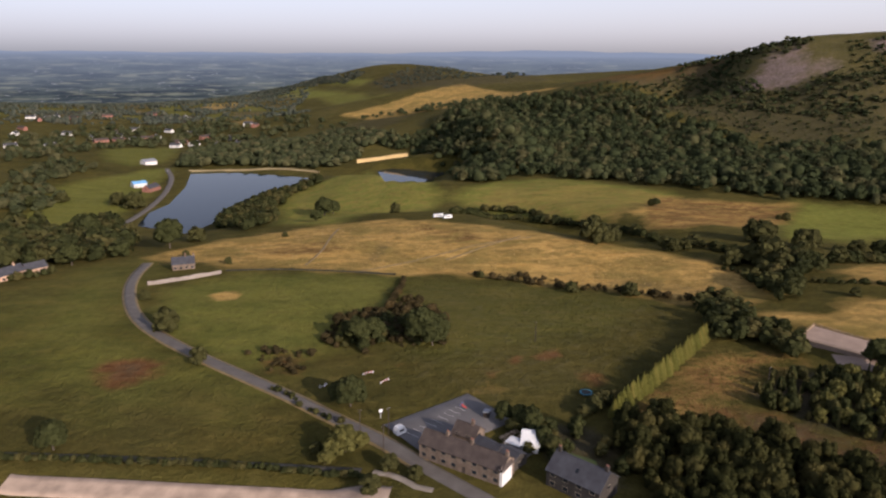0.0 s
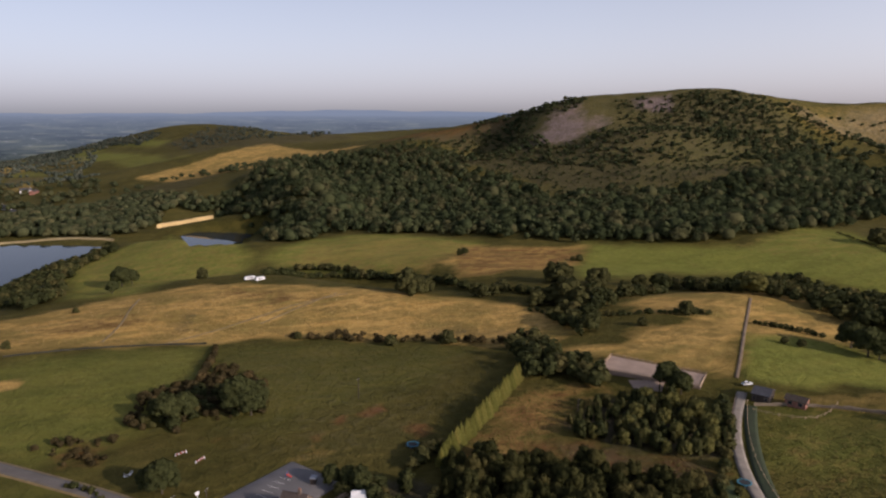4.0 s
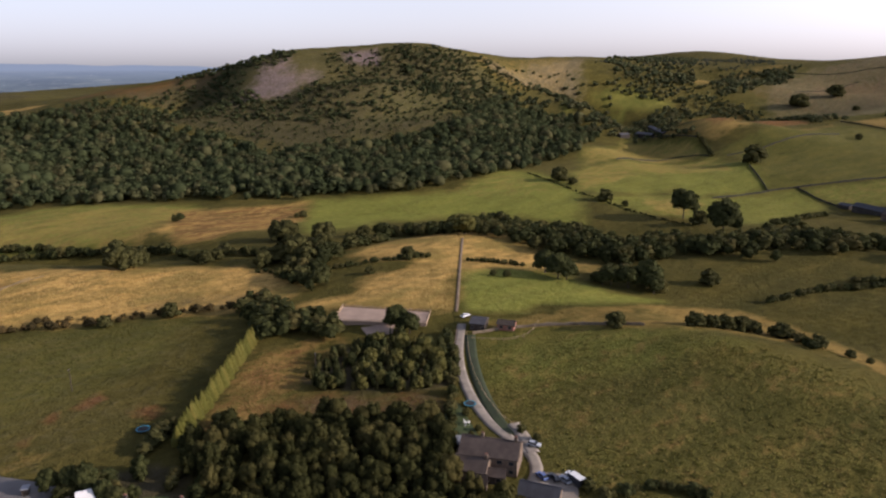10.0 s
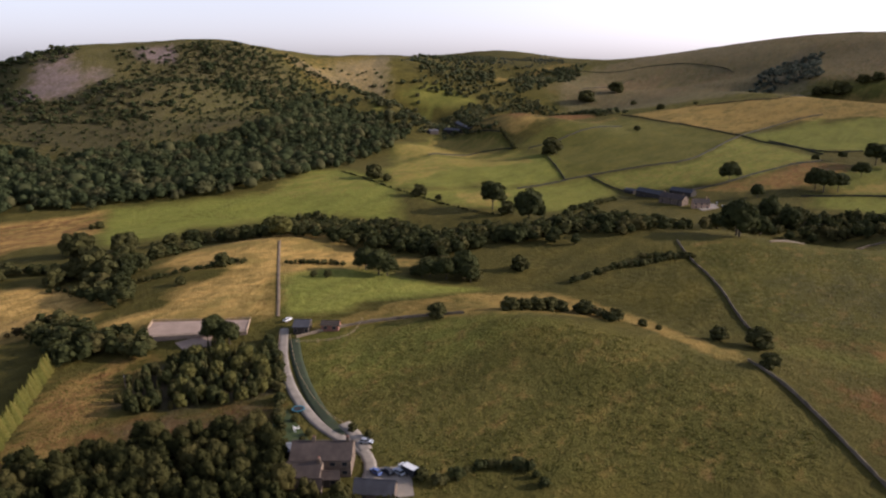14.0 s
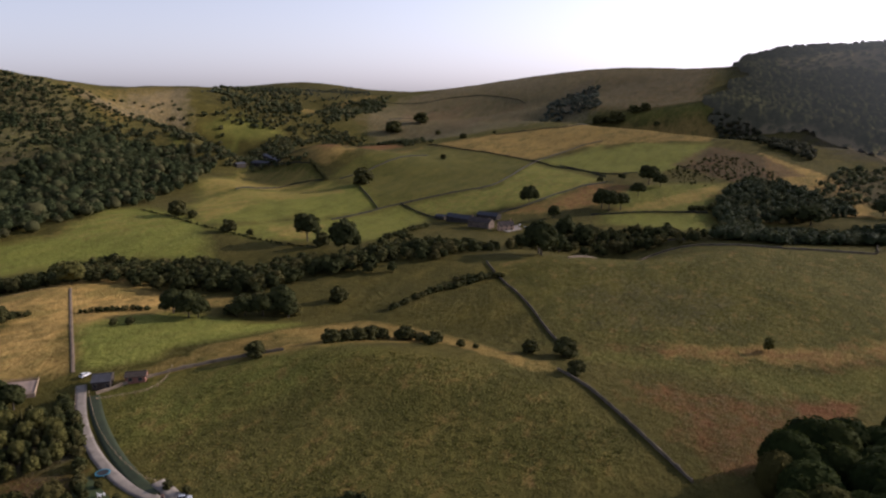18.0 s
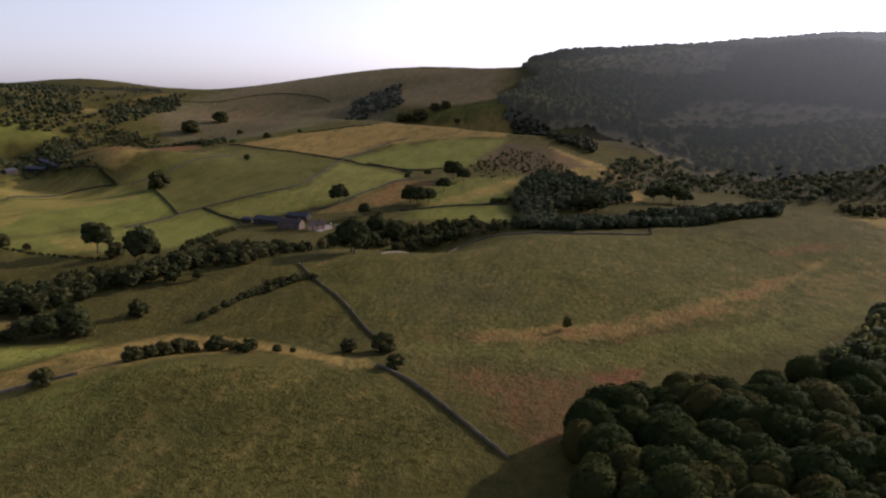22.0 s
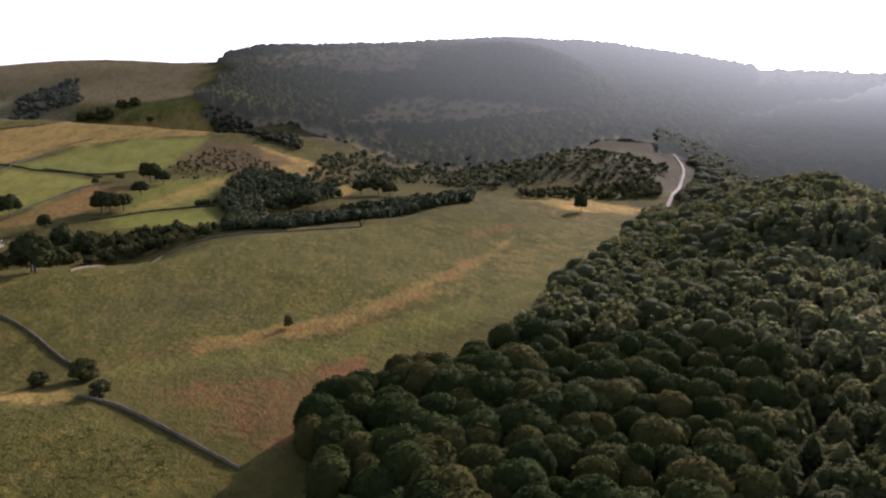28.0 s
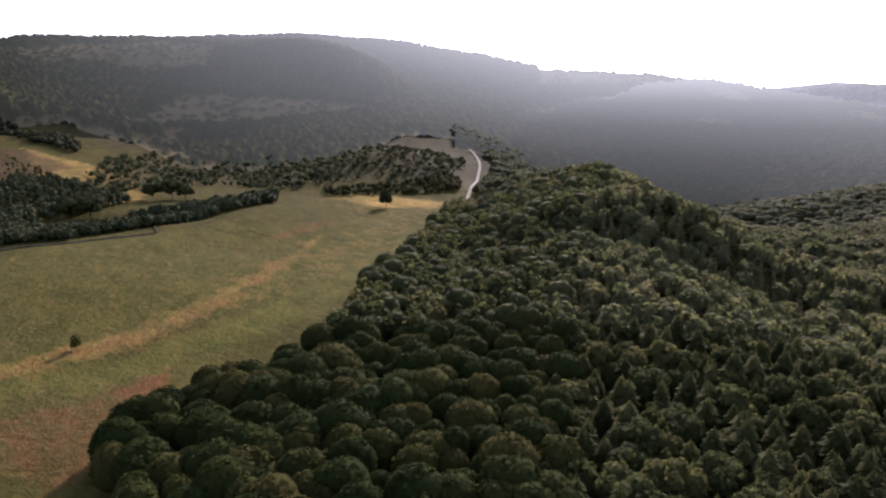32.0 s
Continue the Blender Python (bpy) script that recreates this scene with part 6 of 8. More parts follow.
wood("copse", [(-45.9, 259.3), (-42.2, 281.7), (-30.3, 284.8), (-15.9, 291.6), (1.7, 283.7), (4.0, 270.3), (-9.7, 258.5), (-21.5, 266.0), (-31.6, 253.3)], 5, COPSE, LEAF_OAK, (3.5, 6.5), "hawthorn thicket in the pasture", 35, 1.2, 0.1)
wood("scrub", [(-51.0, 262.8), (-45.7, 289.2), (-37.3, 302.4), (-24.4, 304.5), (-17.3, 318.3), (-3.5, 308.4), (4.1, 280.4), (0.5, 258.5), (-14.0, 256.0), (-31.4, 251.0)], 4.0, BUSHY, LEAF_BRAMBLE, (1.5, 4.5), "brown bramble and thorn scrub round the thicket", 72, 1.3, 0.25)
wood("scrub", [(-79.9, 251.1), (-67.3, 253.9), (-49.0, 250.8), (-49.4, 230.5), (-57.1, 228.2), (-69.8, 237.9)], 3.6, COPSE, LEAF_BRAMBLE, (1.5, 3.5), "brown bramble scrub by the lane", 36, 1.4, 0.35)
HEDGES = (
    ([(6.8, 531.7), (46.5, 586.1), (81.6, 559.3), (112.2, 527.0), (131.3, 498.5)], (5, 8), 7),
    ([(35.3, 609), (65.2, 594.4), (90.6, 555.5), (114.6, 518.8), (139.2, 490.4), (148.9, 435.9)], (5, 8), 7),
    ([(161.2, 437.6), (176.1, 398.1), (194.6, 387.3), (220.6, 374.8), (248.5, 377.6)], (5, 9), 7),
    ([(156.4, 370.6), (169.2, 351.9), (190.3, 336.5), (215.4, 327.4), (238.1, 313.9)], (2.5, 4.5), 5),
    ([(17.6, 366.7), (41.5, 357.3), (63.8, 345.0), (86.7, 342.2), (106.4, 330.1), (122.8, 320.8)], (2.5, 5), 5),
    ([(252.3, 297.5), (265.0, 285.0), (275.5, 268.5)], (2.5, 4), 4),
    ([(285.3, 228.8), (309.8, 233.6), (314.3, 218.7), (299.5, 201.2)], (6, 9), 5),
    ([(251.7, 151.9), (264.0, 150.5), (271.6, 144.9), (279.2, 140.5)], (5, 7), 4),
    ([(283.2, 134.2), (286.1, 123.2), (272.1, 110.6)], (4, 6), 5),
    ([(-24.7, 308.5), (-22.0, 328.4), (-20.9, 358.7)], (2, 4), 4),
    ([(550.0, 545.6), (522.2, 447.4), (510.5, 375.7), (508.1, 319.0)], (1.5, 3), 5),
    ([(228.2, 328.2), (235.5, 322.0), (235.0, 316.2)], (3, 5), 4),
    ([(321.8, 155.9), (360.8, 145.3), (371.0, 133.6), (396.0, 120.7)], (3, 5), 4),
    ([(379.4, 140.8), (391.3, 130.5), (397.6, 116.2)], (3, 5), 3),
    ([(909, 565.9), (875, 530.2), (836, 495.8)], (4, 7), 5),
    ([(-216.8, 370.6), (-223.2, 362.4), (-234.9, 353.8)], (4, 7), 6),
    ([(38.6, 368.9), (70.1, 355.0), (99.0, 337.9), (121.7, 319.4)], (2.0, 4.0), 6),
    ([(173.7, 217.5), (158.2, 193.9), (143.4, 176.5), (131.7, 163.6)], (3, 5), 4),
    ([(21.5, 192.7), (30.9, 191.1), (34.0, 183.2), (26.1, 180.0)], (4, 6), 5),
    ([(136.3, 102.6), (151.8, 96.2), (157.0, 86.3), (152.5, 78.4)], (2.5, 4), 3),
    ([(45.9, 201.8), (51.7, 207.5), (57.3, 211.5)], (4, 6), 4),
    ([(563.3, 273.9), (612, 273.3), (651, 270.4)], (4, 7), 6),
    ([(774, 20.0), (794, -9.0), (815, -38.8), (850, -82.4)], (5, 9), 8),
    ([(-59.0, 219.3), (-44.8, 206.2), (-32.1, 195.3)], (1.5, 3), 6),
)
for i, (line, hs, gap) in enumerate(HEDGES):
    hedgerow(line, i, hs, gap * 0.6, 1.35, leaf=LEAF_BRAMBLE if i in (4, 9, 16) else None, gap=0.4 if i in (4, 16) else 0.12)
hedgerow([(-125.4, 176.0), (-93.2, 174.5), (-60.4, 172.2), (-34.5, 168.9), (-21.7, 166.8)], 50, (2.0, 2.6), 1.6, 1.4, label="dark clipped hedge along the dam", gap=0.0)
hedgerow([(106.9, 265.2), (89.2, 243.0), (72.5, 222.0), (61.5, 209.6), (54.8, 200.9)], 51, (6.5, 10), 1.05, 0.62, [fir_crown(90 + s, 18, spread=0.5) for s in range(3)], LEAF_POPLAR, "tall golden-green cypress hedge beside the paddock", "cypress_hedge")

wood("copse", [(28.3, 178.3), (32.0, 196.9), (39.9, 192.9), (51.6, 183.5), (49.9, 166.5), (45.6, 165.9), (42.6, 180.3), (33.6, 175.7)], 6, COPSE, LEAF_OAK, (5, 8), "dark garden trees beside the inn", 37, 1.0, 0.2)
wood("copse", [(50.6, 193.5), (58.8, 200.1), (66.4, 205.9), (71.0, 202.9), (59.4, 191.5), (53.1, 188.0)], 5, COPSE, LEAF_OAK, (4, 7), "bushes at the cypress hedge's foot", 38, 1.0, 0.1)

# ---- single trees ----
OAK = tree_thing("field_tree", broad_crown(101, 620, 20, 0.05, 0.24, 0.58), 0.5, 0.030, LEAF_OAK, "tall dark green oak in a pasture", 1)
ASH = tree_thing("field_tree", broad_crown(102, 560, 15, 0.055, 0.30, 0.52), 0.55, 0.026, LEAF_OAK, "rounded ash with a bare trunk in a field", 2)
THORN = tree_thing("bush", broad_crown(103, 380, 12, 0.075, 0.03, 0.78), 0.3, 0.03, LEAF_OAK, "dense dark hawthorn bush beside a field wall", 3)
BIRCH = tree_thing("field_tree", broad_crown(104, 420, 14, 0.055, 0.14, 0.68), 0.6, 0.018, LEAF_BIRCH, "slender pale green birch", 4)


def trees(proto, spots, width=1.0, group="", label=""):
    for x, y, h in spots:
        plant(proto, x, y, h, width, None, label, group, 0.03 * h)


trees(ASH, [(524.3, 333.0, 27.7)], 1.05, "pasture trees")
trees(OAK, [(496.1, 279.8, 30.2)], 1.1, "pasture trees")
trees(THORN, [(412.5, 208.2, 11.5), (412.9, 196.3, 7.6), (514.4, 312.1, 13.9)], 1.2, "pasture trees")
trees(ASH, [(751, 188.8, 22.8), (176.0, 567.6, 7.9)], 1.1, "pasture trees")
trees(OAK, [(465.9, 109.4, 24.6), (566.1, 115.8, 16.3), (524.5, 137.0, 13.5)], 1.15, "farm trees", "broad leafy tree beside the farm buildings")
trees(THORN, [(544.8, 494.7, 16.9), (518.5, 412.7, 13.1), (543.5, 475.3, 8.9), (521.7, 391.9, 5.9), (1018, 394.2, 8.9), (812, 426.9, 25.4)], 1.3, "wall-side bushes")
trees(ASH, [(747, 101.2, 23.5), (755, 90.2, 19.9), (878, 72.8, 25.8), (867, 58.4, 17.0), (882, 131.5, 8.7), (904, 108.0, 10.4), (814, 78.5, 17.4)], 1.2, "hillside trees")
trees(THORN, [(226.0, 170.8, 7.3), (251.6, 149.9, 7.0), (259.1, 146.8, 6.1), (265.7, 144.2, 6.8), (272.2, 141.1, 7.4), (276.0, 137.0, 5.8), (279.9, 127.2, 7.4), (279.3, 112.2, 6.2), (277.2, 99.2, 3.6), (276.4, 91.8, 2.5), (282.3, 53.6, 9.4), (261.4, 44.9, 6.5), (280.4, 68.2, 6.5)], 1.35, "moor bushes")
trees(OAK, [(268.8, 242.4, 14.7), (271.2, 254.1, 13.8), (270.7, 238.0, 12.2), (285.6, 220.6, 10.4), (289.6, 212.5, 12.2), (298.7, 207.3, 16.0), (293.7, 199.7, 10.2), (282.1, 223.1, 7.9)], 1.2, "stream-side trees", "dark leafy tree in the hollow beyond the bright field")
trees(THORN, [(328.6, 190.2, 9.0), (195.3, 312.8, 5.0), (246.8, 258.6, 4.2), (328.3, 188.3, 7.7), (242.5, 264.8, 3.6)], 1.3, "moor bushes")
trees(BIRCH, [(328.0, -28.6, 7.3)], 0.8, "", "lone young birch on the moor")
trees(OAK, [(632, -355.2, 20.2)], 0.85, "", "lone dark tree at the moor's edge")
trees(ASH, [(796, -179.8, 22.7), (807, -161.8, 18.8), (784, -190.4, 15.8)], 1.4, "bank trees", "round-headed trees on the sunlit bank")
trees(OAK, [(742, -90.0, 20.8), (752, -72.6, 16.1)], 1.6, "bank trees", "dark spreading tree at the plantation's edge")
trees(OAK, [(-110.2, 634, 18.2), (-102.6, 637, 13.9), (-96.7, 518.2, 9.6)], 1.2, "knoll trees", "leafy tree casting a long shadow on the knoll")
trees(THORN, [(-116.2, 274.6, 11.4), (-91.8, 242.1, 6.9), (-37.9, 541.1, 9.0), (-123.1, 384.1, 4.8), (-143.1, 317.6, 5.3)], 1.15, "lane-side bushes", "round dark bush beside the lane")
trees(OAK, [(-113.4, 180.8, 10.1), (-176.0, 434.3, 21.2), (-272.1, 519.9, 22.5), (-307.9, 579.9, 21.8)], 1.1, "pasture trees", "spreading oak at the field's foot")
trees(THORN, [(-165.8, 455.7, 11.3), (-409.6, 737, 12.5), (-346.6, 730, 16.0), (-323.3, 717, 19.5), (-317.2, 545.2, 15.7), (-210.5, 406.0, 10.7), (-238.2, 394.2, 11.6)], 1.3, "valley trees", "leafy tree by the reservoir")
trees(OAK, [(-33.6, 260.2, 12.0), (-28.2, 263.7, 10.3), (-8.6, 261.4, 15.2), (-4.0, 257.3, 11.3), (-1.8, 265.5, 9.3)], 1.2, "paddock trees", "brownish green tree in a pasture thicket")
trees(OAK, [(-30.0, 207.0, 11.1), (-34.2, 210.1, 7.8)], 1.2, "paddock trees", "leafy tree beside the horse paddock")
trees(BIRCH, [(-28.2, 179.8, 9.0), (-30.9, 176.2, 6.8), (-23.6, 182.8, 5.2)], 1.2, "lane-side trees", "yellow-green tree beside the lane")
trees(THORN, [(-14.4, 171.1, 5.0), (-7.1, 167.1, 3.9), (-18.8, 160.6, 5.4), (-36.4, 179.8, 3.5)], 1.3, "lane-side bushes", "dark garden bush beside the lane")
trees(OAK, [(19.3, 197.8, 7.4), (27.4, 191.1, 9.0), (24.3, 194.4, 8.0), (29.8, 183.1, 7.0)], 1.0, "inn garden trees", "dark tree behind the inn's garden")
trees(OAK, [(160.2, 236.2, 12.4), (162.6, 229.6, 10.3)], 1.1, "arena trees", "dark tree standing beside the riding arena")
trees(BIRCH, [(125.8, 196.5, 7.1), (119.0, 198.1, 6.2), (133.9, 184.9, 6.6), (111.3, 205.1, 6.3), (129.4, 188.4, 5.4), (142.3, 184.5, 7.1), (147.8, 189.6, 8.4), (151.5, 196.4, 9.0), (146.9, 203.0, 8.8), (139.6, 206.5, 8.2), (131.8, 212.4, 8.6), (154.2, 207.7, 9.2), (149.0, 215.8, 9.4), (138.2, 196.3, 7.6), (124.7, 206.1, 7.4), (142.5, 224.0, 8.8)], 0.85, "young plantation", "pale young birch at the plantation's edge")
trees(THORN, [(226.2, 320.0, 8.6), (208.6, 390.6, 11.1), (222.7, 378.4, 11.0), (137.2, 418.0, 9.6), (150.7, 419.6, 8.2), (109.0, 435.4, 11.3), (93.7, 427.6, 16.8), (98.8, 424.5, 13.9), (163.3, 379.6, 11.8), (181.3, 372.6, 19.5), (175.0, 379.1, 14.0), (182.5, 360.0, 13.6)], 1.1, "stream-side trees", "dark leafy tree beyond the rough meadow")
trees(BIRCH, [(292.9, 348.9, 15.2), (323.1, 394.8, 15.3)], 1.3, "stream-side trees", "brownish tree on the stream's bank")
trees(THORN, [(337.6, 406.1, 14.9), (221.7, 417.6, 13.4), (200.4, 435.5, 16.0), (265.8, 540.5, 5.0), (172.5, 568.7, 6.9)], 1.1, "stream-side trees")
trees(OAK, [(459.4, 106.1, 25.0), (752, 109.2, 22.4), (699, 149.1, 14.1), (625, 123.0, 21.0), (606, 102.4, 20.3), (683, 131.5, 9.1)], 1.1, "farm trees", "dark leafy tree near the hill farm")
trees(THORN, [(135.4, 107.9, 4.0), (142.9, 141.6, 3.0), (143.1, 135.0, 2.6)], 1.2, "garden bushes", "garden bush beside the drive")
trees(THORN, [(-106.2, 454.8, 3.9), (20.6, 364.7, 4.3), (65.4, 337.7, 6.5), (93.7, 330.3, 8.2), (271.6, 540.4, 7.0), (168.6, 383.4, 10.5), (168.6, 412.7, 6.0), (226.3, 417.5, 13.4), (250.2, 406.9, 10.3), (204.5, 431.6, 15.9), (140.2, 410.8, 8.7), (101.2, 438.3, 11.3), (138.8, 487.7, 8.4), (115.3, 521.0, 11.5)], 1.25, "hedgerow trees", "dark bush on the valley's hedge bank")
trees(THORN, [(1656, 701, 29.1), (1551, 730, 30.6), (1277, 453.2, 11.0), (1519, 601, 10.6), (1335, 408.4, 6.8), (1530, 201.8, 27.5), (1535, 239.0, 20.1), (1555, 169.5, 17.7), (1554, 145.7, 17.7), (1541, 227.8, 15.1), (1490, 115.5, 9.7)], 1.6, "skyline trees", "dark tree clump on the far pasture")


# the first tree of each kind stands in the valley too
for proto, (x, y, h) in zip((OAK, ASH, THORN, BIRCH), [(-217.3, 391.4, 15.0), (-411.2, 685, 15.8), (-155.2, 405.4, 5.1), (-32.8, 173.3, 5.1)]):
    proto.matrix_basis = pose(x, y, height_at(x, y) - 0.03 * h, 0, 0, 40)
    proto.scale = (h * 1.1, h * 1.1, h)
# ---- buildings ----
SLATE = rough_paint("stone_slate", (0.070, 0.053, 0.044), 2.0, 0.4, 0.85)
DARK_SLATE = rough_paint("blue_slate", (0.055, 0.055, 0.062), 2.0, 0.35, 0.7)
WALLING = rough_paint("sandstone_walling", (0.175, 0.130, 0.095), 2.5, 0.45, 0.95, bump=0.4)
WARM_WALL = rough_paint("warm_render", (0.50, 0.33, 0.22), 1.5, 0.2, 0.9)
WHITE_WALL = rough_paint("whitewash", (0.62, 0.60, 0.56), 1.5, 0.12, 0.85)
BRICK = rough_paint("red_brick", (0.26, 0.12, 0.085), 3.0, 0.35, 0.9)
TIMBER = rough_paint("dark_timber", (0.055, 0.042, 0.032), 3, 0.4, 0.85)
PALE_WOOD = rough_paint("pale_timber", (0.38, 0.28, 0.18), 3, 0.3, 0.85)
WHITE = rough_paint("white_paint", (0.60, 0.60, 0.59), 2, 0.1, 0.6)
METAL = rough_paint("grey_sheeting", (0.26, 0.27, 0.29), 1.5, 0.2, 0.5, 0.3)
BLUE_SHEET = rough_paint("blue_sheeting", (0.16, 0.38, 0.62), 1.0, 0.15, 0.5)
GLASS = rough_paint("window_glass", (0.02, 0.024, 0.03), 1, 0.2, 0.08)


def box(cx, cy, cz, sx, sy, sz):
    """A block, centred on cx, cy, its foot at cz."""
    x0, x1, y0, y1, z0, z1 = cx - sx / 2, cx + sx / 2, cy - sy / 2, cy + sy / 2, cz, cz + sz
    v = [(x0, y0, z0), (x1, y0, z0), (x1, y1, z0), (x0, y1, z0), (x0, y0, z1), (x1, y0, z1), (x1, y1, z1), (x0, y1, z1)]
    return v, [(3, 2, 1, 0), (4, 5, 6, 7), (0, 1, 5, 4), (1, 2, 6, 5), (2, 3, 7, 6), (3, 0, 4, 7)]


def put(*shapes):
    v, f = [], []
    for a, b in shapes:
        k = len(v)
        v += [tuple(p) for p in a]
        f += [tuple(i + k for i in q) for q in b]
    return v, f


def gable_body(L, D, eave, ridge, foot=-2.0):
    h, d = L / 2, D / 2
    v = []
    for x in (-h, h):
        v += [(x, -d, foot), (x, d, foot), (x, d, eave), (x, 0, ridge), (x, -d, eave)]
    f = [(4, 3, 2, 1, 0), (5, 6, 7, 8, 9), (0, 5, 9, 4), (1, 2, 7, 6), (2, 3, 8, 7), (4, 9, 8, 3)]
    return v, f


def roof_slope(L, D, eave, ridge, side, over=0.35, thick=0.18):
    d, h = D / 2, L / 2 + over
    k = (ridge - eave) / d
    y0, z0, z1 = side * (d + over), eave - over * k + 0.02, ridge + 0.02
    v = [(-h, y0, z0), (h, y0, z0), (h, 0, z1), (-h, 0, z1), (-h, y0, z0 + thick), (h, y0, z0 + thick), (h, 0, z1 + thick), (-h, 0, z1 + thick)]
    f = [(0, 1, 2, 3), (7, 6, 5, 4), (4, 5, 1, 0), (5, 6, 2, 1), (6, 7, 3, 2), (7, 4, 0, 3)]
    return (v, f) if side > 0 else (v, [q[::-1] for q in f])


def window(parent, x, y, z, w, h, out, sides="y"):
    """A window with stone surround, set in a wall that faces out (+1 or -1 along y or x)."""
    if sides == "y":
        fr = part("window", put(box(x, y + out * 0.03, z - 0.14, w + 0.3, 0.14, 0.14), box(x, y + out * 0.03, z + h, w + 0.3, 0.14, 0.16), box(x - w / 2 - 0.07, y + out * 0.03, z, 0.14, 0.12, h), box(x + w / 2 + 0.07, y + out * 0.03, z, 0.14, 0.12, h)), STONE, parent, "stone window surround")
        part("pane", box(x, y + out * 0.01, z, w, 0.06, h), GLASS, fr)
    else:
        fr = part("window", put(box(x + out * 0.03, y, z - 0.14, 0.14, w + 0.3, 0.14), box(x + out * 0.03, y, z + h, 0.14, w + 0.3, 0.16)), STONE, parent, "stone window surround")
        part("pane", box(x + out * 0.01, y, z, 0.06, w, h), GLASS, fr)


def house(p, q, depth, eave, ridge, label, walls=None, roof=None, name="house", storeys=2, panes=4, chimneys=(), door=0.5, gable_walls=None, skylights=0, group="", category="house"):
    """A gabled building whose front foot runs from p to q; its depth lies on the far side from the lane."""
    p, q = np.array(p, float), np.array(q, float)
    mid, d = (p + q) / 2, q - p
    L = float(np.hypot(*d))
    nrm = np.array([-d[1], d[0]]) / L
    if nrm @ mid < 0:
        nrm, d = -nrm, -d
        p, q = q, p
    bearing = math.degrees(math.atan2(d[0], d[1]))
    c = mid + nrm * depth / 2
    root = thing(name, label, category, c[0], c[1], bearing, None, group)
    walls, roof = walls or WALLING, roof or SLATE
    # local y points to the left of local x; the front may lie on either side of it
    part("wall", gable_body(L, depth, eave, ridge), walls, root)
    for s in (-1, 1):
        part("roof", roof_slope(L, depth, eave, ridge, s), roof, root)
    part("ridge", box(0, 0, ridge + 0.12, L + 0.7, 0.35, 0.14), roof, root)
    for cx in chimneys:
        ch = part("chimney", box(cx * L / 2, 0, ridge - 0.8, 0.9, 0.8, 2.2), walls, root)
        part("chimney_pot", put(box(cx * L / 2 - 0.2, 0, ridge + 1.4, 0.26, 0.26, 0.5), box(cx * L / 2 + 0.2, 0, ridge + 1.4, 0.26, 0.26, 0.5)), BRICK, ch)
    if panes:
        for s in (-1, 1):
            for k in range(panes):
                x = -L / 2 + L * (k + 0.5) / panes
                for st in range(storeys):
                    if st == 0 and abs((k + 0.5) / panes - door) < 0.5 / panes:
                        part("door", box(x, s * (depth / 2 + 0.02), 0, 1.0, 0.1, 2.05), TIMBER, root)
                        continue
                    window(root, x, s * depth / 2, 0.9 + st * 2.6, min(1.4, L / panes * 0.45), 1.15, s)
        for s in (-1, 1):
            window(root, s * L / 2, 0, 0.9 + (storeys - 1) * 2.6, 1.0, 1.1, s, "x")
    for k in range(skylights):
        x = -L / 2 + L * (k + 1) / (skylights + 1)
        z = eave + (ridge - eave) * 0.5
        part("skylight", ([(x - 0.4, -depth * 0.32, eave + (ridge - eave) * 0.36 + 0.26), (x + 0.4, -depth * 0.32, eave + (ridge - eave) * 0.36 + 0.26), (x + 0.4, -depth * 0.22, eave + (ridge - eave) * 0.56 + 0.26), (x - 0.4, -depth * 0.22, eave + (ridge - eave) * 0.56 + 0.26), (x - 0.4, -depth * 0.32, eave + (ridge - eave) * 0.36), (x + 0.4, -depth * 0.32, eave + (ridge - eave) * 0.36), (x + 0.4, -depth * 0.22, eave + (ridge - eave) * 0.56), (x - 0.4, -depth * 0.22, eave + (ridge - eave) * 0.56)], box(0, 0, 0, 1, 1, 1)[1]), GLASS, root)
    return root


# the inn by the lane
INN = [(-6.4, 177.1), (15.9, 162.8)]
inn = house(INN[0], INN[1], 7.5, 4.7, 7.3, "long stone inn with stone-slate roof and white gable end", name="inn", panes=8, chimneys=(-0.45, 0.15, 0.98), door=0.6, category="inn")
house(*[(3.1, 183.8), (9.3, 179.9)], 6.5, 4.2, 6.6, "rear wing of the inn with slate roof", name="inn_wing", panes=2, chimneys=(0.4,), category="inn", group="inn wings")
house(*[(8.8, 178.4), (14.4, 172.4)], 6.0, 3.2, 5.0, "low slate-roofed extension behind the inn", DARK_STONE, DARK_SLATE, "inn_wing", 1, 2, (), group="inn wings", category="inn")
house(*[(14.5, 173.5), (19.3, 169.1)], 7.0, 3.0, 4.6, "dark-roofed kitchen extension of the inn", DARK_STONE, DARK_SLATE, "inn_wing", 1, 2, (), group="inn wings", category="inn")
house(*[(28.1, 164.0), (39.9, 153.5)], 10.0, 4.8, 8.4, "dark stone house with a broad slate roof", DARK_STONE, DARK_SLATE, name="house", panes=4, chimneys=(-0.9, 0.9), skylights=1)
house(*[(16.2, 162.6), (19.2, 167.2)], 1.2, 4.9, 5.6, "whitewashed gable end of the inn", WHITE_WALL, SLATE, "gable_end", 2, 0, (), category="inn")

# cottages by the drive
house(*[(114.6, 138.4), (124.6, 124.8)], 10.0, 5.4, 8.4, "stone cottages with patched stone-slate roof", name="cottage", panes=5, chimneys=(-0.3, 0.85), group="cottages")
house(*[(109.3, 134.5), (114.3, 126.9)], 7.0, 4.4, 6.8, "low stone cottage wing with slate roof", name="cottage", panes=3, chimneys=(0.9,), storeys=1, group="cottages")
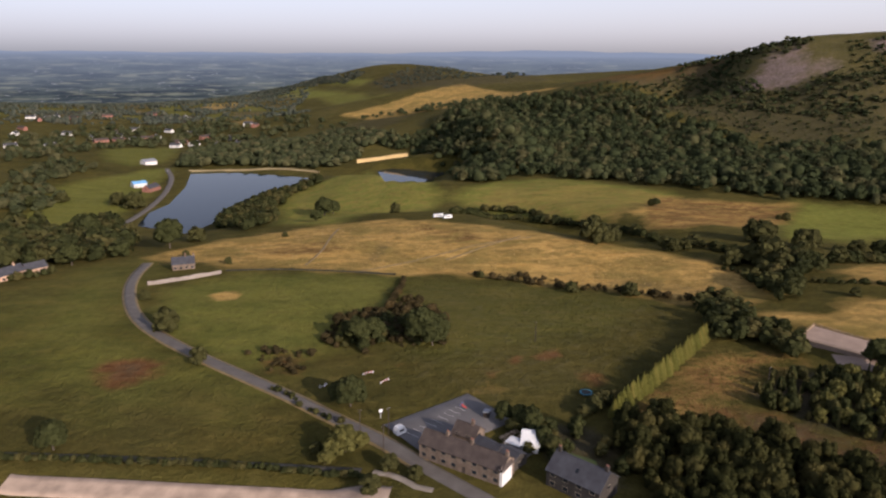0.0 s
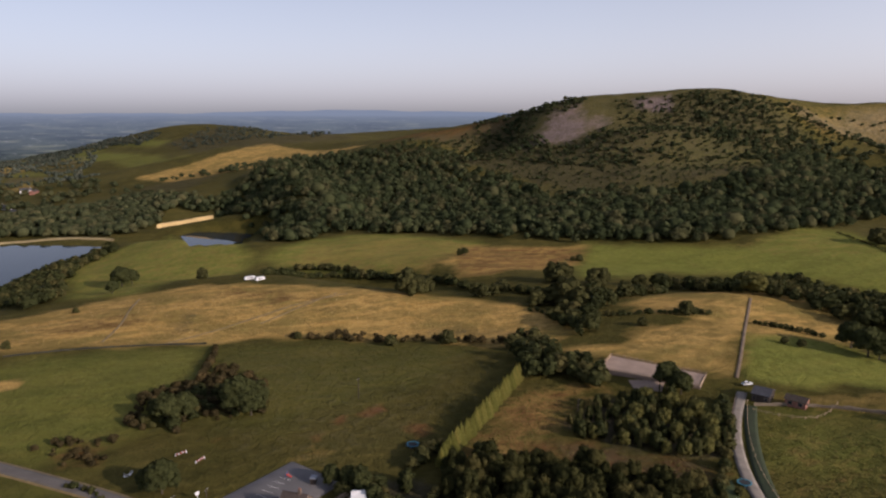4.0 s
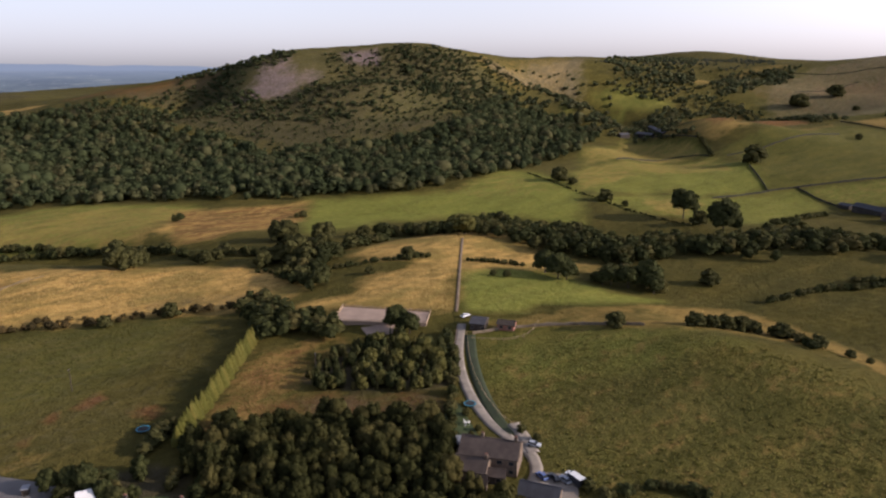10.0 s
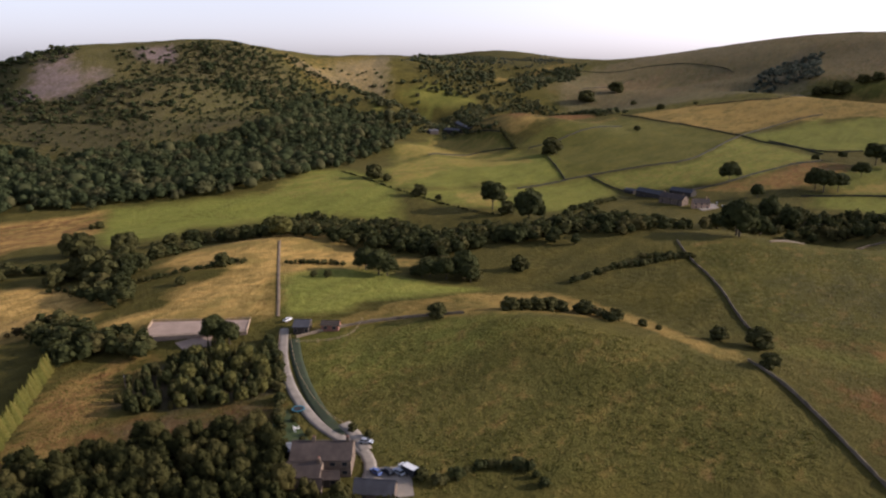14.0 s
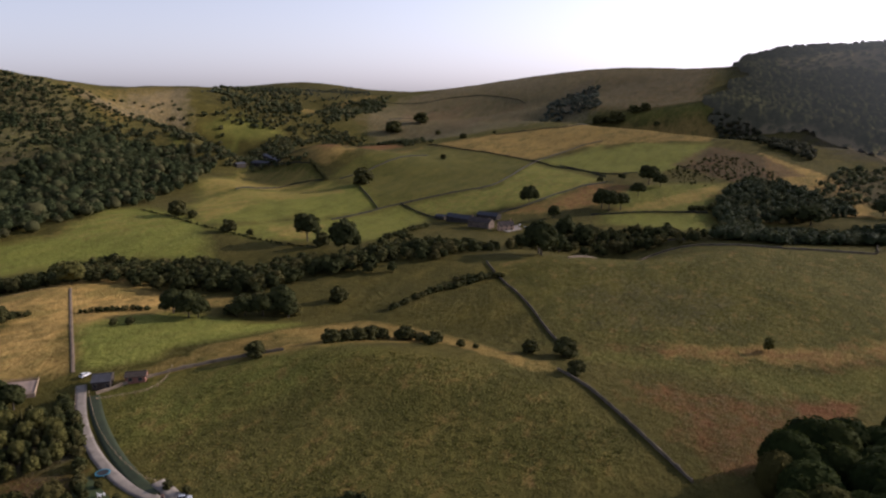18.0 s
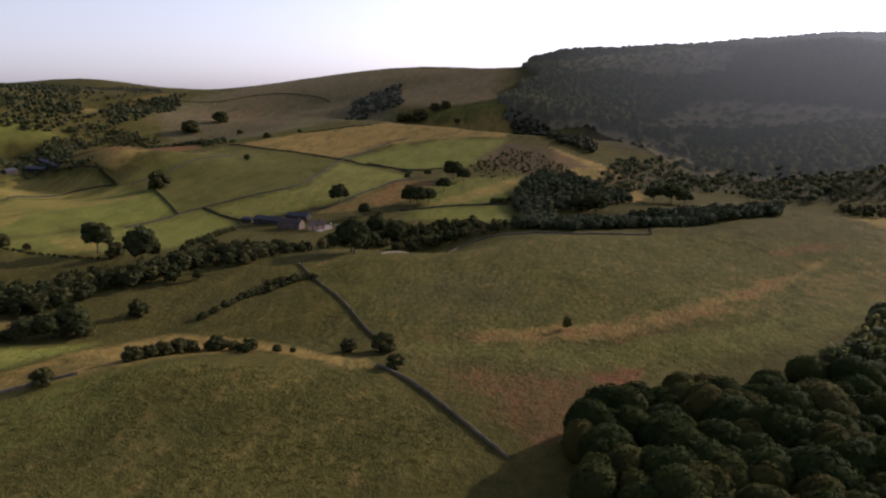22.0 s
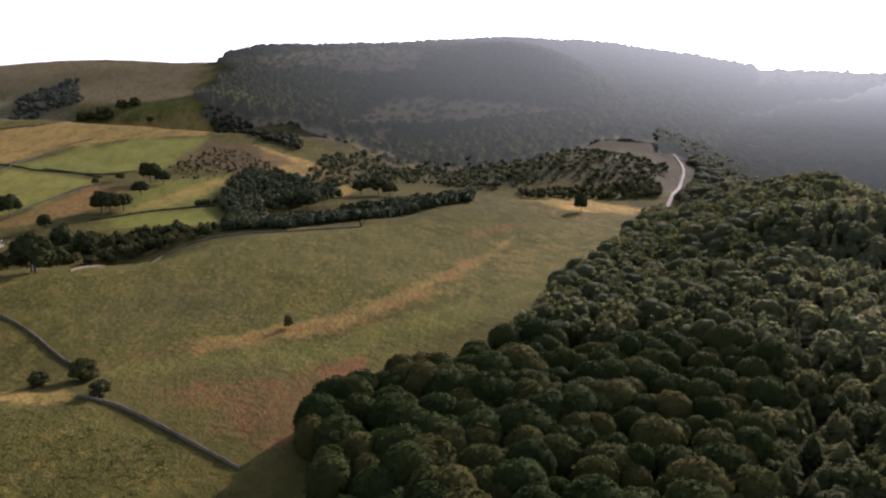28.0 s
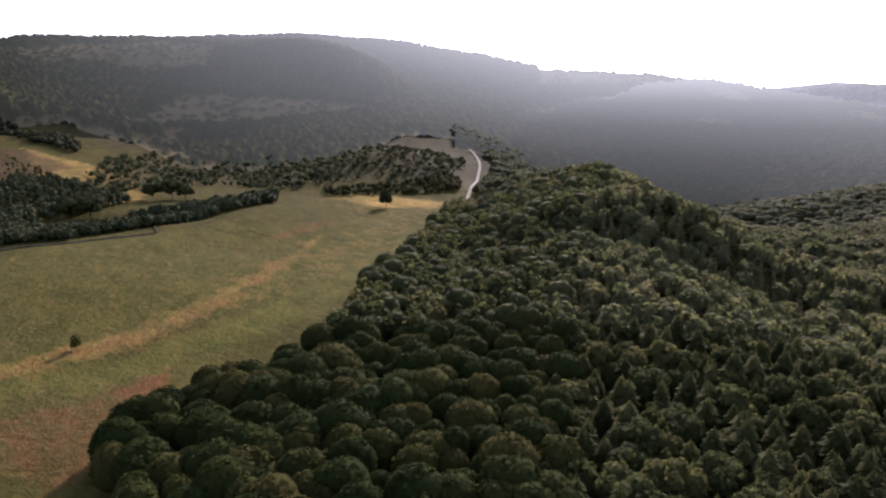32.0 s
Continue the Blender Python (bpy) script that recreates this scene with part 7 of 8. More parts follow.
house(*[(116.6, 116.2), (122.0, 107.0)], 6.0, 2.8, 5.2, "slate-roofed garage block beside the parked cars", WALLING, DARK_SLATE, "garage", 1, 2, (), category="garage")
house(*[(119.9, 147.1), (122.9, 143.0)], 4.5, 2.4, 3.2, "small grey garden outbuilding with metal roof", DARK_STONE, METAL, "shed", 1, 0, (), category="shed")

# stables
house(*[(184.2, 215.3), (188.0, 210.2)], 9.0, 3.0, 4.6, "dark-roofed timber stable at the end of the drive", TIMBER, DARK_SLATE, "stable", 1, 3, (), category="stable")
house(*[(192.8, 207.5), (196.8, 201.3)], 5.0, 2.6, 3.8, "brown field shelter with dark roof", BRICK, TIMBER, "field_shelter", 1, 2, (), category="shed")

# hill farm
FARM = "stone farm building with slate roof"
house(*[(681, 260.9), (667, 226.9)], 9.0, 4.5, 7.5, "long grey-roofed cattle shed of the hill farm", DARK_STONE, DARK_SLATE, "barn", 1, 5, (), group="hill farm", category="barn")
house(*[(649, 225.1), (641, 200.7)], 9.5, 5.5, 9.0, FARM, WALLING, SLATE, "farmhouse", 2, 3, (-0.8, 0.8), group="hill farm", category="house")
house(*[(634, 188.1), (642, 175.7)], 8.0, 5.0, 8.6, "sunlit warm-coloured farmhouse with slate roof", WARM_WALL, SLATE, "farmhouse", 2, 3, (0.7,), group="hill farm", category="house")
house(*[(689, 229.3), (682, 205.5)], 9.0, 4.5, 7.2, FARM, DARK_STONE, DARK_SLATE, "barn", 1, 3, (), group="hill farm", category="barn")
house(*[(692, 278.0), (687, 265.6)], 7.0, 3.0, 4.4, "low farm outbuilding at the yard's edge", DARK_STONE, DARK_SLATE, "shed", 1, 0, (), group="hill farm", category="shed")
house(*[(958, 709), (951, 673)], 12.0, 5.0, 8.0, "grey farm at the valley's head", DARK_STONE, DARK_SLATE, "farmhouse", 2, 3, (0.5,), group="valley farm", category="house")
house(*[(917, 706), (934, 701)], 10.0, 4.5, 7.0, "dark barn of the valley farm", DARK_STONE, DARK_SLATE, "barn", 1, 0, (), group="valley farm", category="barn")
house(*[(1040, 744), (947, 650)], 10.0, 4.5, 6.5, "pale-roofed shed of the valley farm", DARK_STONE, DARK_SLATE, "barn", 1, 0, (), group="valley farm", category="barn")

# bungalow by the lane and houses of the lower valley
house(*[(-150.1, 370.4), (-139.0, 374.6)], 9.0, 3.6, 6.6, "slate-roofed bungalow above its terrace wall", WALLING, DARK_SLATE, "bungalow", 1, 4, (0.2, 0.95), category="house")
bank("terrace_wall", [(-152.2, 342.0), (-142.9, 346.7), (-130.3, 354.9), (-121.0, 363.9)], 1.0, 1.8, rough_paint("pale_walling", (0.24, 0.205, 0.17), 1, 0.25), "pale stone terrace wall below the bungalow", "wall", 31)
house(*[(-235.8, 353.9), (-230.2, 368.1)], 8.0, 3.4, 6.4, "long low house below the pasture", WARM_WALL, DARK_SLATE, "house", 1, 4, (0.5,))
house(*[(-230.3, 369.4), (-223.8, 378.0)], 7.0, 3.2, 6.0, "house with pale walls below the pasture", WARM_WALL, DARK_SLATE, "house", 1, 3, ())
house(*[(-378.6, 843), (-366.6, 854)], 12.0, 4.5, 7.0, "waterworks shed with bright blue roof", WHITE_WALL, BLUE_SHEET, "waterworks_shed", 1, 3, (), category="shed")
house(*[(-344.1, 806), (-339.7, 827)], 10.0, 4.5, 8.0, "red brick house beside the waterworks", BRICK, DARK_SLATE, "house", 2, 3, (0.6,))
house(*[(-437.0, 1019), (-425.3, 1033)], 16.0, 5.0, 8.0, "pale-roofed farm shed in the valley", WHITE_WALL, METAL, "barn", 1, 0, (), category="barn")
VILLAGE = house(*[(-501.2, 1278), (-480.3, 1272)], 9.0, 5.0, 8.5, "slate-roofed village house among trees", WHITE_WALL, DARK_SLATE, "house", 2, 2, (0.8,), group="village houses")
VILLAGE_2 = house(*[(-662, 1401), (-636, 1393)], 9.0, 5.0, 8.5, "brick village house among trees", BRICK, SLATE, "house", 2, 2, (0.8,), group="village houses")
for i, (x, y) in enumerate([(-509.2, 1356), (-465.3, 1308), (-599.5, 1472), (-612, 1452), (-634, 1429), (-687, 1492), (-682, 1396), (-721, 1431), (-544.3, 1519), (-486.4, 1436), (-418.5, 1383), (-448.3, 1619), (-423.3, 1583), (-621, 1592), (-710, 1621), (-725, 1552), (-797, 1488), (-705, 1254), (-965, 1684), (-1008, 1726), (-970, 1731), (-909, 1519), (-756, 1221), (-868, 1423), (-931, 1775), (-969, 1939), (-708, 1944), (-833, 2022), (-407.6, 1244), (-366.6, 1260), (-910, 1912), (-988, 1804)]):
    copy_thing(VILLAGE if i % 3 else VILLAGE_2, pose(x, y, height_at(x, y), 0, 0, (i * 67) % 180))

# ---- smaller things ----
def tube(a, b, r, sides=7):
    return limb([a, ((a[0] + b[0]) / 2, (a[1] + b[1]) / 2, (a[2] + b[2]) / 2), b], [r, r, r], sides)


CAR_PAINT = {n: rough_paint(n + "_car_paint", c, 1, 0.08, 0.3) for n, c in (("white", (0.75, 0.75, 0.75)), ("dark", (0.03, 0.032, 0.04)), ("silver", (0.35, 0.37, 0.40)), ("blue", (0.08, 0.12, 0.28)), ("red", (0.35, 0.05, 0.04)))}
TYRE = rough_paint("tyre_rubber", (0.025, 0.025, 0.025), 2, 0.2)


def wheel_shape(x, y, r=0.33, w=0.22, n=12):
    v = [(x + r * math.cos(2 * math.pi * k / n), y + s * w / 2, r + r * math.sin(2 * math.pi * k / n)) for s in (-1, 1) for k in range(n)]
    f = [(k, (k + 1) % n, n + (k + 1) % n, n + k) for k in range(n)] + [tuple(range(n - 1, -1, -1)), tuple(range(n, 2 * n))]
    return v, f


def car(x, y, bearing, paint, label, group="parked cars"):
    root = thing("car", label, "car", x, y, bearing, height_at(x, y) + 0.38, group)
    prof = [(-2.1, 0.35), (-2.1, 0.8), (-1.95, 0.95), (-1.2, 1.0), (1.1, 0.92), (2.05, 0.78), (2.15, 0.35)]
    v = [(a, s * 0.86, b) for s in (-1, 1) for a, b in prof]
    n = len(prof)
    f = [tuple(range(n - 1, -1, -1)), tuple(range(n, 2 * n))] + [(k, (k + 1) % n, n + (k + 1) % n, n + k) for k in range(n)]
    part("body", (v, f), CAR_PAINT[paint], root)
    cab = [(-1.9, 0.96, 0.80), (-1.35, 1.46, 0.62), (0.25, 1.46, 0.62), (0.95, 0.93, 0.80)]
    v = [(a, s * w, b) for s in (-1, 1) for a, b, w in cab]
    part("window", (v, [(3, 2, 1, 0), (4, 5, 6, 7), (0, 1, 5, 4), (2, 3, 7, 6), (1, 2, 6, 5)]), GLASS, root, "dark car windows")
    part("roof", box(-0.55, 0, 1.44, 1.6, 1.22, 0.06), CAR_PAINT[paint], root)
    for wx in (-1.35, 1.35):
        for wy in (-0.8, 0.8):
            part("wheel", wheel_shape(wx, wy), TYRE, root)
    return root


car(139.8, 133.0, 150, "silver", "silver car parked beside the drive", "drive cars")
car(129.8, 120.0, 10, "blue", "dark blue car parked in a yard", "drive cars")
car(131.9, 117.5, 10, "dark", "black car parked in a yard", "drive cars")
car(133.4, 114.8, 8, "silver", "silver-blue car parked in a yard", "drive cars")
car(192.1, 227.6, 90, "white", "white car beside the stables", "drive cars")
car(663.6, 175.8, 80, "white", "white car in the farmyard", "farm vehicles")
car(654.6, 167.7, 60, "silver", "pale car in the farmyard", "farm vehicles")
car(-321.5, 668.8, 45, "white", "white car on the reservoir lane", "lane cars")
car(-386.3, 972.4, 20, "white", "white car on the reservoir lane", "lane cars")


def yard(outline, material, label, name="yard", lift=0.3):
    """A levelled hard surface with a skirt into the land."""
    n = len(outline)
    z = ground(np.array([p[0] for p in outline]), np.array([p[1] for p in outline])) + lift
    v = [(x, y, zz) for (x, y), zz in zip(outline, z)] + [(x, y, zz - 2.0) for (x, y), zz in zip(outline, z)]
    f = [tuple(range(n))] + [(i, i + n, (i + 1) % n + n, (i + 1) % n) for i in range(n)]
    bm = bmesh.new()
    vs = [bm.verts.new(p) for p in v]
    for q in f:
        bm.faces.new([vs[i] for i in q])
    bmesh.ops.recalc_face_normals(bm, faces=bm.faces)
    me = bpy.data.meshes.new(name)
    bm.to_mesh(me)
    bm.free()
    me.materials.append(material)
    return tagged(new(name, me), label, name.replace("_", " "), kind="structure")


yard([(131.4, 122.5), (138.5, 114.6), (128.0, 104.7), (120.9, 111.9)], GRAVEL, "pale gravel yard where cars are parked")
yard([(20.1, 186.8), (27.4, 180.0), (23.1, 175.6), (16.7, 182.3)], rough_paint("terrace_paving", (0.10, 0.095, 0.085), 1, 0.3), "dark paved terrace behind the inn", "terrace")
yard([(645, 191.5), (663, 178.1), (649, 169.6), (627, 177.6)], GRAVEL, "bare farmyard between the buildings", "yard", 0.5)


def box_van(x, y, bearing):
    root = thing("horsebox", "white-topped dark horsebox parked in a yard", "horsebox", x, y, bearing, height_at(x, y) + 0.38)
    part("body", box(0, 0, 0.5, 5.0, 2.2, 2.0), CAR_PAINT["dark"], root)
    part("roof", box(-0.2, 0, 2.5, 4.6, 2.25, 0.14), WHITE, root, "white roof")
    part("cab", box(3.1, 0, 0.5, 1.3, 2.0, 1.5), WHITE, root)
    for wx in (-1.6, 3.0):
        for wy in (-1.0, 1.0):
            part("wheel", wheel_shape(wx, wy, 0.4), TYRE, root)


box_van(135.0, 111.9, 5)


def riding_arena(a, b, c, d):
    """A fenced oblong of sand with kicking boards."""
    cs = [np.array(p) for p in (a, b, c, d)]
    z = max(height_at(*p) for p in cs) + 0.15
    root = thing("riding_arena", "fenced riding arena of pale sand beside the stables", "riding arena", *(sum(cs) / 4), 0, z)
    rel = [p - sum(cs) / 4 for p in cs]
    rel = [np.array([p[0], p[1]]) for p in rel]
    turn = math.radians(-90)
    loc = [np.array([p[0] * math.cos(turn) - p[1] * math.sin(turn), p[0] * math.sin(turn) + p[1] * math.cos(turn)]) for p in rel]
    v = [(p[0], p[1], 0.0) for p in loc] + [(p[0], p[1], -3.0) for p in loc]
    part("sand", (v, [(0, 1, 2, 3), (3, 2, 1, 0)][:1] + [(i, i + 4, (i + 1) % 4 + 4, (i + 1) % 4) for i in range(4)]), SAND, root)
    for i in range(4):
        p, q = loc[i], loc[(i + 1) % 4]
        L = np.hypot(*(q - p))
        u = (q - p) / L
        n = np.array([-u[1], u[0]]) * 0.06
        for z0, z1, nm in ((0.0, 0.45, "kick_board"), (0.95, 1.1, "rail")):
            v = [(*(p - n), z0), (*(q - n), z0), (*(q + n), z0), (*(p + n), z0), (*(p - n), z1), (*(q - n), z1), (*(q + n), z1), (*(p + n), z1)]
            part(nm, (v, box(0, 0, 0, 1, 1, 1)[1]), PALE_WOOD, root)
        for k in range(max(2, int(L / 3))):
            e = p + u * L * k / max(2, int(L / 3))
            part("post", box(e[0], e[1], -0.3, 0.14, 0.14, 1.6), PALE_WOOD, root)


riding_arena(*[(142.9, 260.5), (156.2, 274.9), (183.7, 242.6), (172.8, 231.5)])
yard([(150.1, 249.0), (164.9, 244.1), (156.8, 234.3), (148.0, 240.9)], SAND, "bare sandy apron beside the arena", "apron", 0.15)


def jump_pole(x, y, bearing, label):
    root = thing("jump", label, "horse jump", x, y, bearing, None, "horse jumps")
    for s in (-1, 1):
        part("stand", put(box(s * 1.9, 0, 0, 0.12, 0.12, 0.8), box(s * 1.9, 0, 0, 0.5, 0.5, 0.08)), WHITE, root)
    for k, z in enumerate((0.25, 0.55)):
        pole = part("pole", tube((-1.8, 0, z), (1.8, 0, z), 0.09), WHITE, root)
        for s in (-1.2, 0.0, 1.2):
            part("band", tube((s - 0.3, 0, z), (s + 0.3, 0, z), 0.10), CAR_PAINT["red"], pole, "red painted band")


for q, b in zip([(-26.8, 232.1), (-20.3, 225.6)], (60, 40)):
    jump_pole(q[0], q[1], b, "red and white show-jumping fence on grass")
for q, b in zip([(-41.7, 220.9), (-40.7, 222.2), (-28.4, 214.9), (-27.3, 215.7)], (60, 10, 70, 70)):
    r = thing("jump_wing", "white jump wing standing on the grass", "horse jump", q[0], q[1], b, None, "horse jumps")
    part("frame", put(box(-0.9, 0, 0, 0.1, 0.1, 1.5), box(0.9, 0, 0, 0.1, 0.1, 1.0), box(0, 0, 0.6, 1.8, 0.08, 0.1), box(0, 0, 0.1, 1.8, 0.08, 0.1)), WHITE, r)


def trampoline(x, y, label):
    root = thing("trampoline", label, "trampoline", x, y)
    n = 20
    ring = [(2.2 * math.cos(2 * math.pi * k / n), 2.2 * math.sin(2 * math.pi * k / n)) for k in range(n)]
    v = [(a, b, z) for z in (0.75, 0.85) for a, b in ring]
    part("mat", (v, [tuple(range(n, 2 * n))] + [(k, (k + 1) % n, n + (k + 1) % n, n + k) for k in range(n)]), rough_paint("blue_mat", (0.03, 0.16, 0.22), 2, 0.2, 0.6), root)
    inner = [(p[0] * 0.78, p[1] * 0.78, 0.87) for p in ring]
    part("bed", (inner, [tuple(range(n))]), TYRE, root)
    for k in range(0, n, 4):
        part("leg", tube((ring[k][0] * 0.95, ring[k][1] * 0.95, 0), (ring[k][0] * 0.95, ring[k][1] * 0.95, 0.78), 0.05), METAL, root)


trampoline(49.1, 216.1, "blue-green trampoline on the grass")
trampoline(141.5, 165.0, "round garden trampoline beside the drive")


def marquee(p, q, depth):
    p, q = np.array(p), np.array(q)
    house_root = house(p, q, depth, 2.4, 4.6, "white canvas marquee behind the inn", WHITE_WALL, WHITE, "marquee", 1, 0, (), category="marquee")
    return house_root


marquee(*[(23.1, 180.0), (28.0, 179.1)], 9.0)


def picnic_table(x, y, bearing):
    root = thing("picnic_table", "timber picnic table on the inn's terrace", "table", x, y, bearing, height_at(x, y) + 0.3, "picnic tables")
    part("tabletop", box(0, 0, 0.7, 1.8, 0.75, 0.06), PALE_WOOD, root)
    for s in (-1, 1):
        part("bench", box(0, s * 0.75, 0.42, 1.8, 0.28, 0.05), PALE_WOOD, root)
        part("leg", put(box(s * 0.65, 0, 0, 0.08, 1.5, 0.1), box(s * 0.65, 0, 0, 0.08, 0.1, 0.72), box(s * 0.65, 0, 0.36, 0.08, 1.5, 0.07)), PALE_WOOD, root)


for x, y in [(18.4, 186.7), (19.9, 188.0), (21.4, 189.4), (22.9, 190.7), (24.4, 192.0), (19.0, 183.6), (20.6, 184.9), (22.3, 186.1), (23.9, 187.4), (25.6, 188.8)]:
    picnic_table(x, y, 30)


def utility_pole(x, y, h=9.0):
    root = thing("utility_pole", "weathered wooden utility pole beside the lane", "pole", x, y, 40, None, "utility poles")
    part("pole", limb([(0, 0, -0.5), (0, 0, h / 2), (0, 0, h)], [0.16, 0.14, 0.11], 8), TIMBER, root)
    part("crossarm", box(0, 0, h - 0.7, 1.6, 0.12, 0.12), TIMBER, root)
    for s in (-0.6, 0, 0.6):
        part("insulator", tube((s, 0, h - 0.58), (s, 0, h - 0.36), 0.06), WHITE, root)


for x, y in [(-24.6, 188.5), (-16.1, 189.8), (-16.8, 179.8), (37.4, 261.2), (112.4, 219.9)]:
    utility_pole(x, y)


def caravan(x, y, bearing, label, L=6.5):
    root = thing("caravan", label, "caravan", x, y, bearing)
    body = [(-L / 2, 0.5), (-L / 2, 1.6), (-L / 2 + 0.5, 2.6), (L / 2 - 0.7, 2.6), (L / 2, 1.5), (L / 2 - 0.2, 0.5)]
    n = len(body)
    v = [(a, s * 1.15, b) for s in (-1, 1) for a, b in body]
    part("body", (v, [tuple(range(n - 1, -1, -1)), tuple(range(n, 2 * n))] + [(k, (k + 1) % n, n + (k + 1) % n, n + k) for k in range(n)]), WHITE, root)
    for s in (-1, 1):
        part("window", box(0, s * 1.16, 1.4, L * 0.5, 0.05, 0.6), GLASS, root)
        part("wheel", wheel_shape(0, s * 1.0), TYRE, root)


caravan(-3.5, 505.6, 70, "white caravan at the field's edge", 8)
caravan(3.2, 499.5, 60, "white caravan at the field's edge", 7)
caravan(-12.7, 189.9, 50, "pale storage trailer beside the car park", 3.4)

# shelter and signs by the car park
s = thing("shelter", "small dark timber smoking shelter at the car park", "shelter", 14.3, 200.3, 20)
part("body", box(0, 0, 0, 2.2, 1.6, 2.2), TIMBER, s)
part("roof", box(0, 0, 2.2, 2.6, 2.0, 0.16), METAL, s, "pale roof")
s = thing("signpost", "white inn sign on a post", "sign", -19.4, 199.5, 60)
part("post", box(0, 0, 0, 0.12, 0.12, 3.0), WHITE, s)
part("board", box(0, 0, 2.0, 1.2, 0.08, 1.0), WHITE, s)
s = thing("play_equipment", "blue and red play frame at the car park's end", "play frame", 6.5, 206.2, 20)
part("frame", put(box(-1, 0, 0, 0.1, 0.1, 1.8), box(1, 0, 0, 0.1, 0.1, 1.8), box(0, 0, 1.7, 2.2, 0.1, 0.1)), CAR_PAINT["blue"], s)
part("slide", ([(-0.4, 0, 1.2), (0.4, 0, 1.2), (0.4, -2, 0.1), (-0.4, -2, 0.1), (-0.4, 0, 1.3), (0.4, 0, 1.3), (0.4, -2, 0.2), (-0.4, -2, 0.2)], box(0, 0, 0, 1, 1, 1)[1]), CAR_PAINT["red"], s)


def fence(points, label, gap=5.0):
    """Posts and two wires along a field edge."""
    q, n = along(points, gap)
    root = thing("fence", label, "fence", *q[0], 90, 0.0)
    root.matrix_basis = Matrix.Identity(4)
    z = ground(q[:, 0], q[:, 1])
    for (x, y), zz in zip(q, z):
        part("post", box(x, y, zz - 0.2, 0.16, 0.16, 1.4), PALE_WOOD, root)
    for h in (0.5, 0.95):
        v, f = [], []
        for i, ((x, y), zz) in enumerate(zip(q, z)):
            v += [(x, y, zz + h), (x, y, zz + h + 0.06), (x + 0.06, y + 0.06, zz + h + 0.06), (x + 0.06, y + 0.06, zz + h)]
            if i:
                k = 4 * i
                f += [(k - 4 + a, k - 4 + (a + 1) % 4, k + (a + 1) % 4, k + a) for a in range(4)]
        part("rail", (v, f), PALE_WOOD, root)


fence([(182.0, 214.7), (165.1, 193.4), (152.7, 173.1), (144.6, 154.4), (143.9, 146.9)], "pale post-and-rail fence along the drive", 4)
fence([(181.4, 220.8), (163.8, 201.2), (148.1, 182.2)], "post-and-rail fence beside the plantation", 4)
fence([(179.0, 207.6), (191.4, 191.9), (204.2, 196.0), (210.8, 200.6)], "stock fence round the stables' paddock", 4)



# the cottages' lean-to, porch and garden
house(*[(110.8, 134.4), (119.2, 124.2)], 3.4, 2.6, 4.0, "low stone lean-to along the cottages' front", DARK_STONE, SLATE, "lean_to", 1, 4, (), category="cottage")
house(*[(111.8, 127.8), (113.6, 125.4)], 2.2, 2.6, 4.4, "small gabled stone porch", WALLING, SLATE, "porch", 1, 0, (), category="porch")
yard([(139.6, 168.6), (135.6, 159.4), (131.0, 148.6), (123.6, 153.0), (129.0, 163.0), (134.8, 171.2)], rough_paint("garden_lawn", (0.048, 0.066, 0.018), 1.2, 0.3), "small green garden lawn beside the drive", "lawn", 0.12)
FLOWERS = rough_paint("yellow_flowers", (0.42, 0.36, 0.05), 4, 0.4, 0.9)
trees(THORN, [(133.0, 151.0, 2.2), (129.3, 150.0, 1.9), (136.2, 161.0, 2.4), (127.0, 157.0, 3.0), (130.6, 160.6, 2.6), (124.6, 152.4, 2.6)], 1.3, "garden bushes", "garden shrub on a small lawn")


def garden_chair(x, y, bearing, paint):
    root = thing("garden_chair", "pale garden chair on the cottage lawn", "chair", x, y, bearing, height_at(x, y) + 0.14, "garden chairs")
    part("seat", box(0, 0, 0.42, 0.55, 0.5, 0.06), paint, root)
    part("backrest", box(-0.26, 0, 0.48, 0.06, 0.5, 0.5), paint, root)
    for sx in (-0.22, 0.22):
        for sy in (-0.2, 0.2):
            part("leg", box(sx, sy, 0, 0.05, 0.05, 0.42), paint, root)


for x, y, b in ((132.0, 156.6, 20), (133.3, 155.8, 200), (132.9, 157.8, 110), (131.4, 155.4, 300)):
    garden_chair(x, y, b, WHITE)
s = thing("garden_table", "round white table on the cottage lawn", "table", 132.5, 156.4, 0, height_at(132.5, 156.4) + 0.14)
part("tabletop", limb([(0, 0, 0.70), (0, 0, 0.72), (0, 0, 0.75)], [0.55, 0.58, 0.55], 14), WHITE, s)
part("tabletop_disc", ([(0.55 * math.cos(k * 0.5236), 0.55 * math.sin(k * 0.5236), 0.75) for k in range(12)], [tuple(range(12))]), WHITE, s)
part("leg", box(0, 0, 0, 0.12, 0.12, 0.7), WHITE, s)
s = thing("flower_bed", "bright yellow flowering bush by the cottages", "flower bed", 131.2, 141.6)
for k in range(7):
    v, f = cube_ball(2)
    part("clump", (v * (0.45 + 0.1 * (k % 3)) + [0.75 * math.cos(k * 2.4) * (k > 0), 0.75 * math.sin(k * 2.4) * (k > 0), 0.35], f), FLOWERS, s, smooth=True)

# the inn's awning, lawn and neighbour's garden
s = thing("awning", "low white canvas awning beside the marquee", "awning", 21.6, 181.6, 125, height_at(21.6, 181.6) + 0.3)
part("roof", box(0, 0, 2.2, 5.0, 4.2, 0.12), WHITE, s)
for sx in (-2.3, 2.3):
    for sy in (-1.9, 1.9):
        part("post", box(sx, sy, 0, 0.1, 0.1, 2.2), WHITE, s)
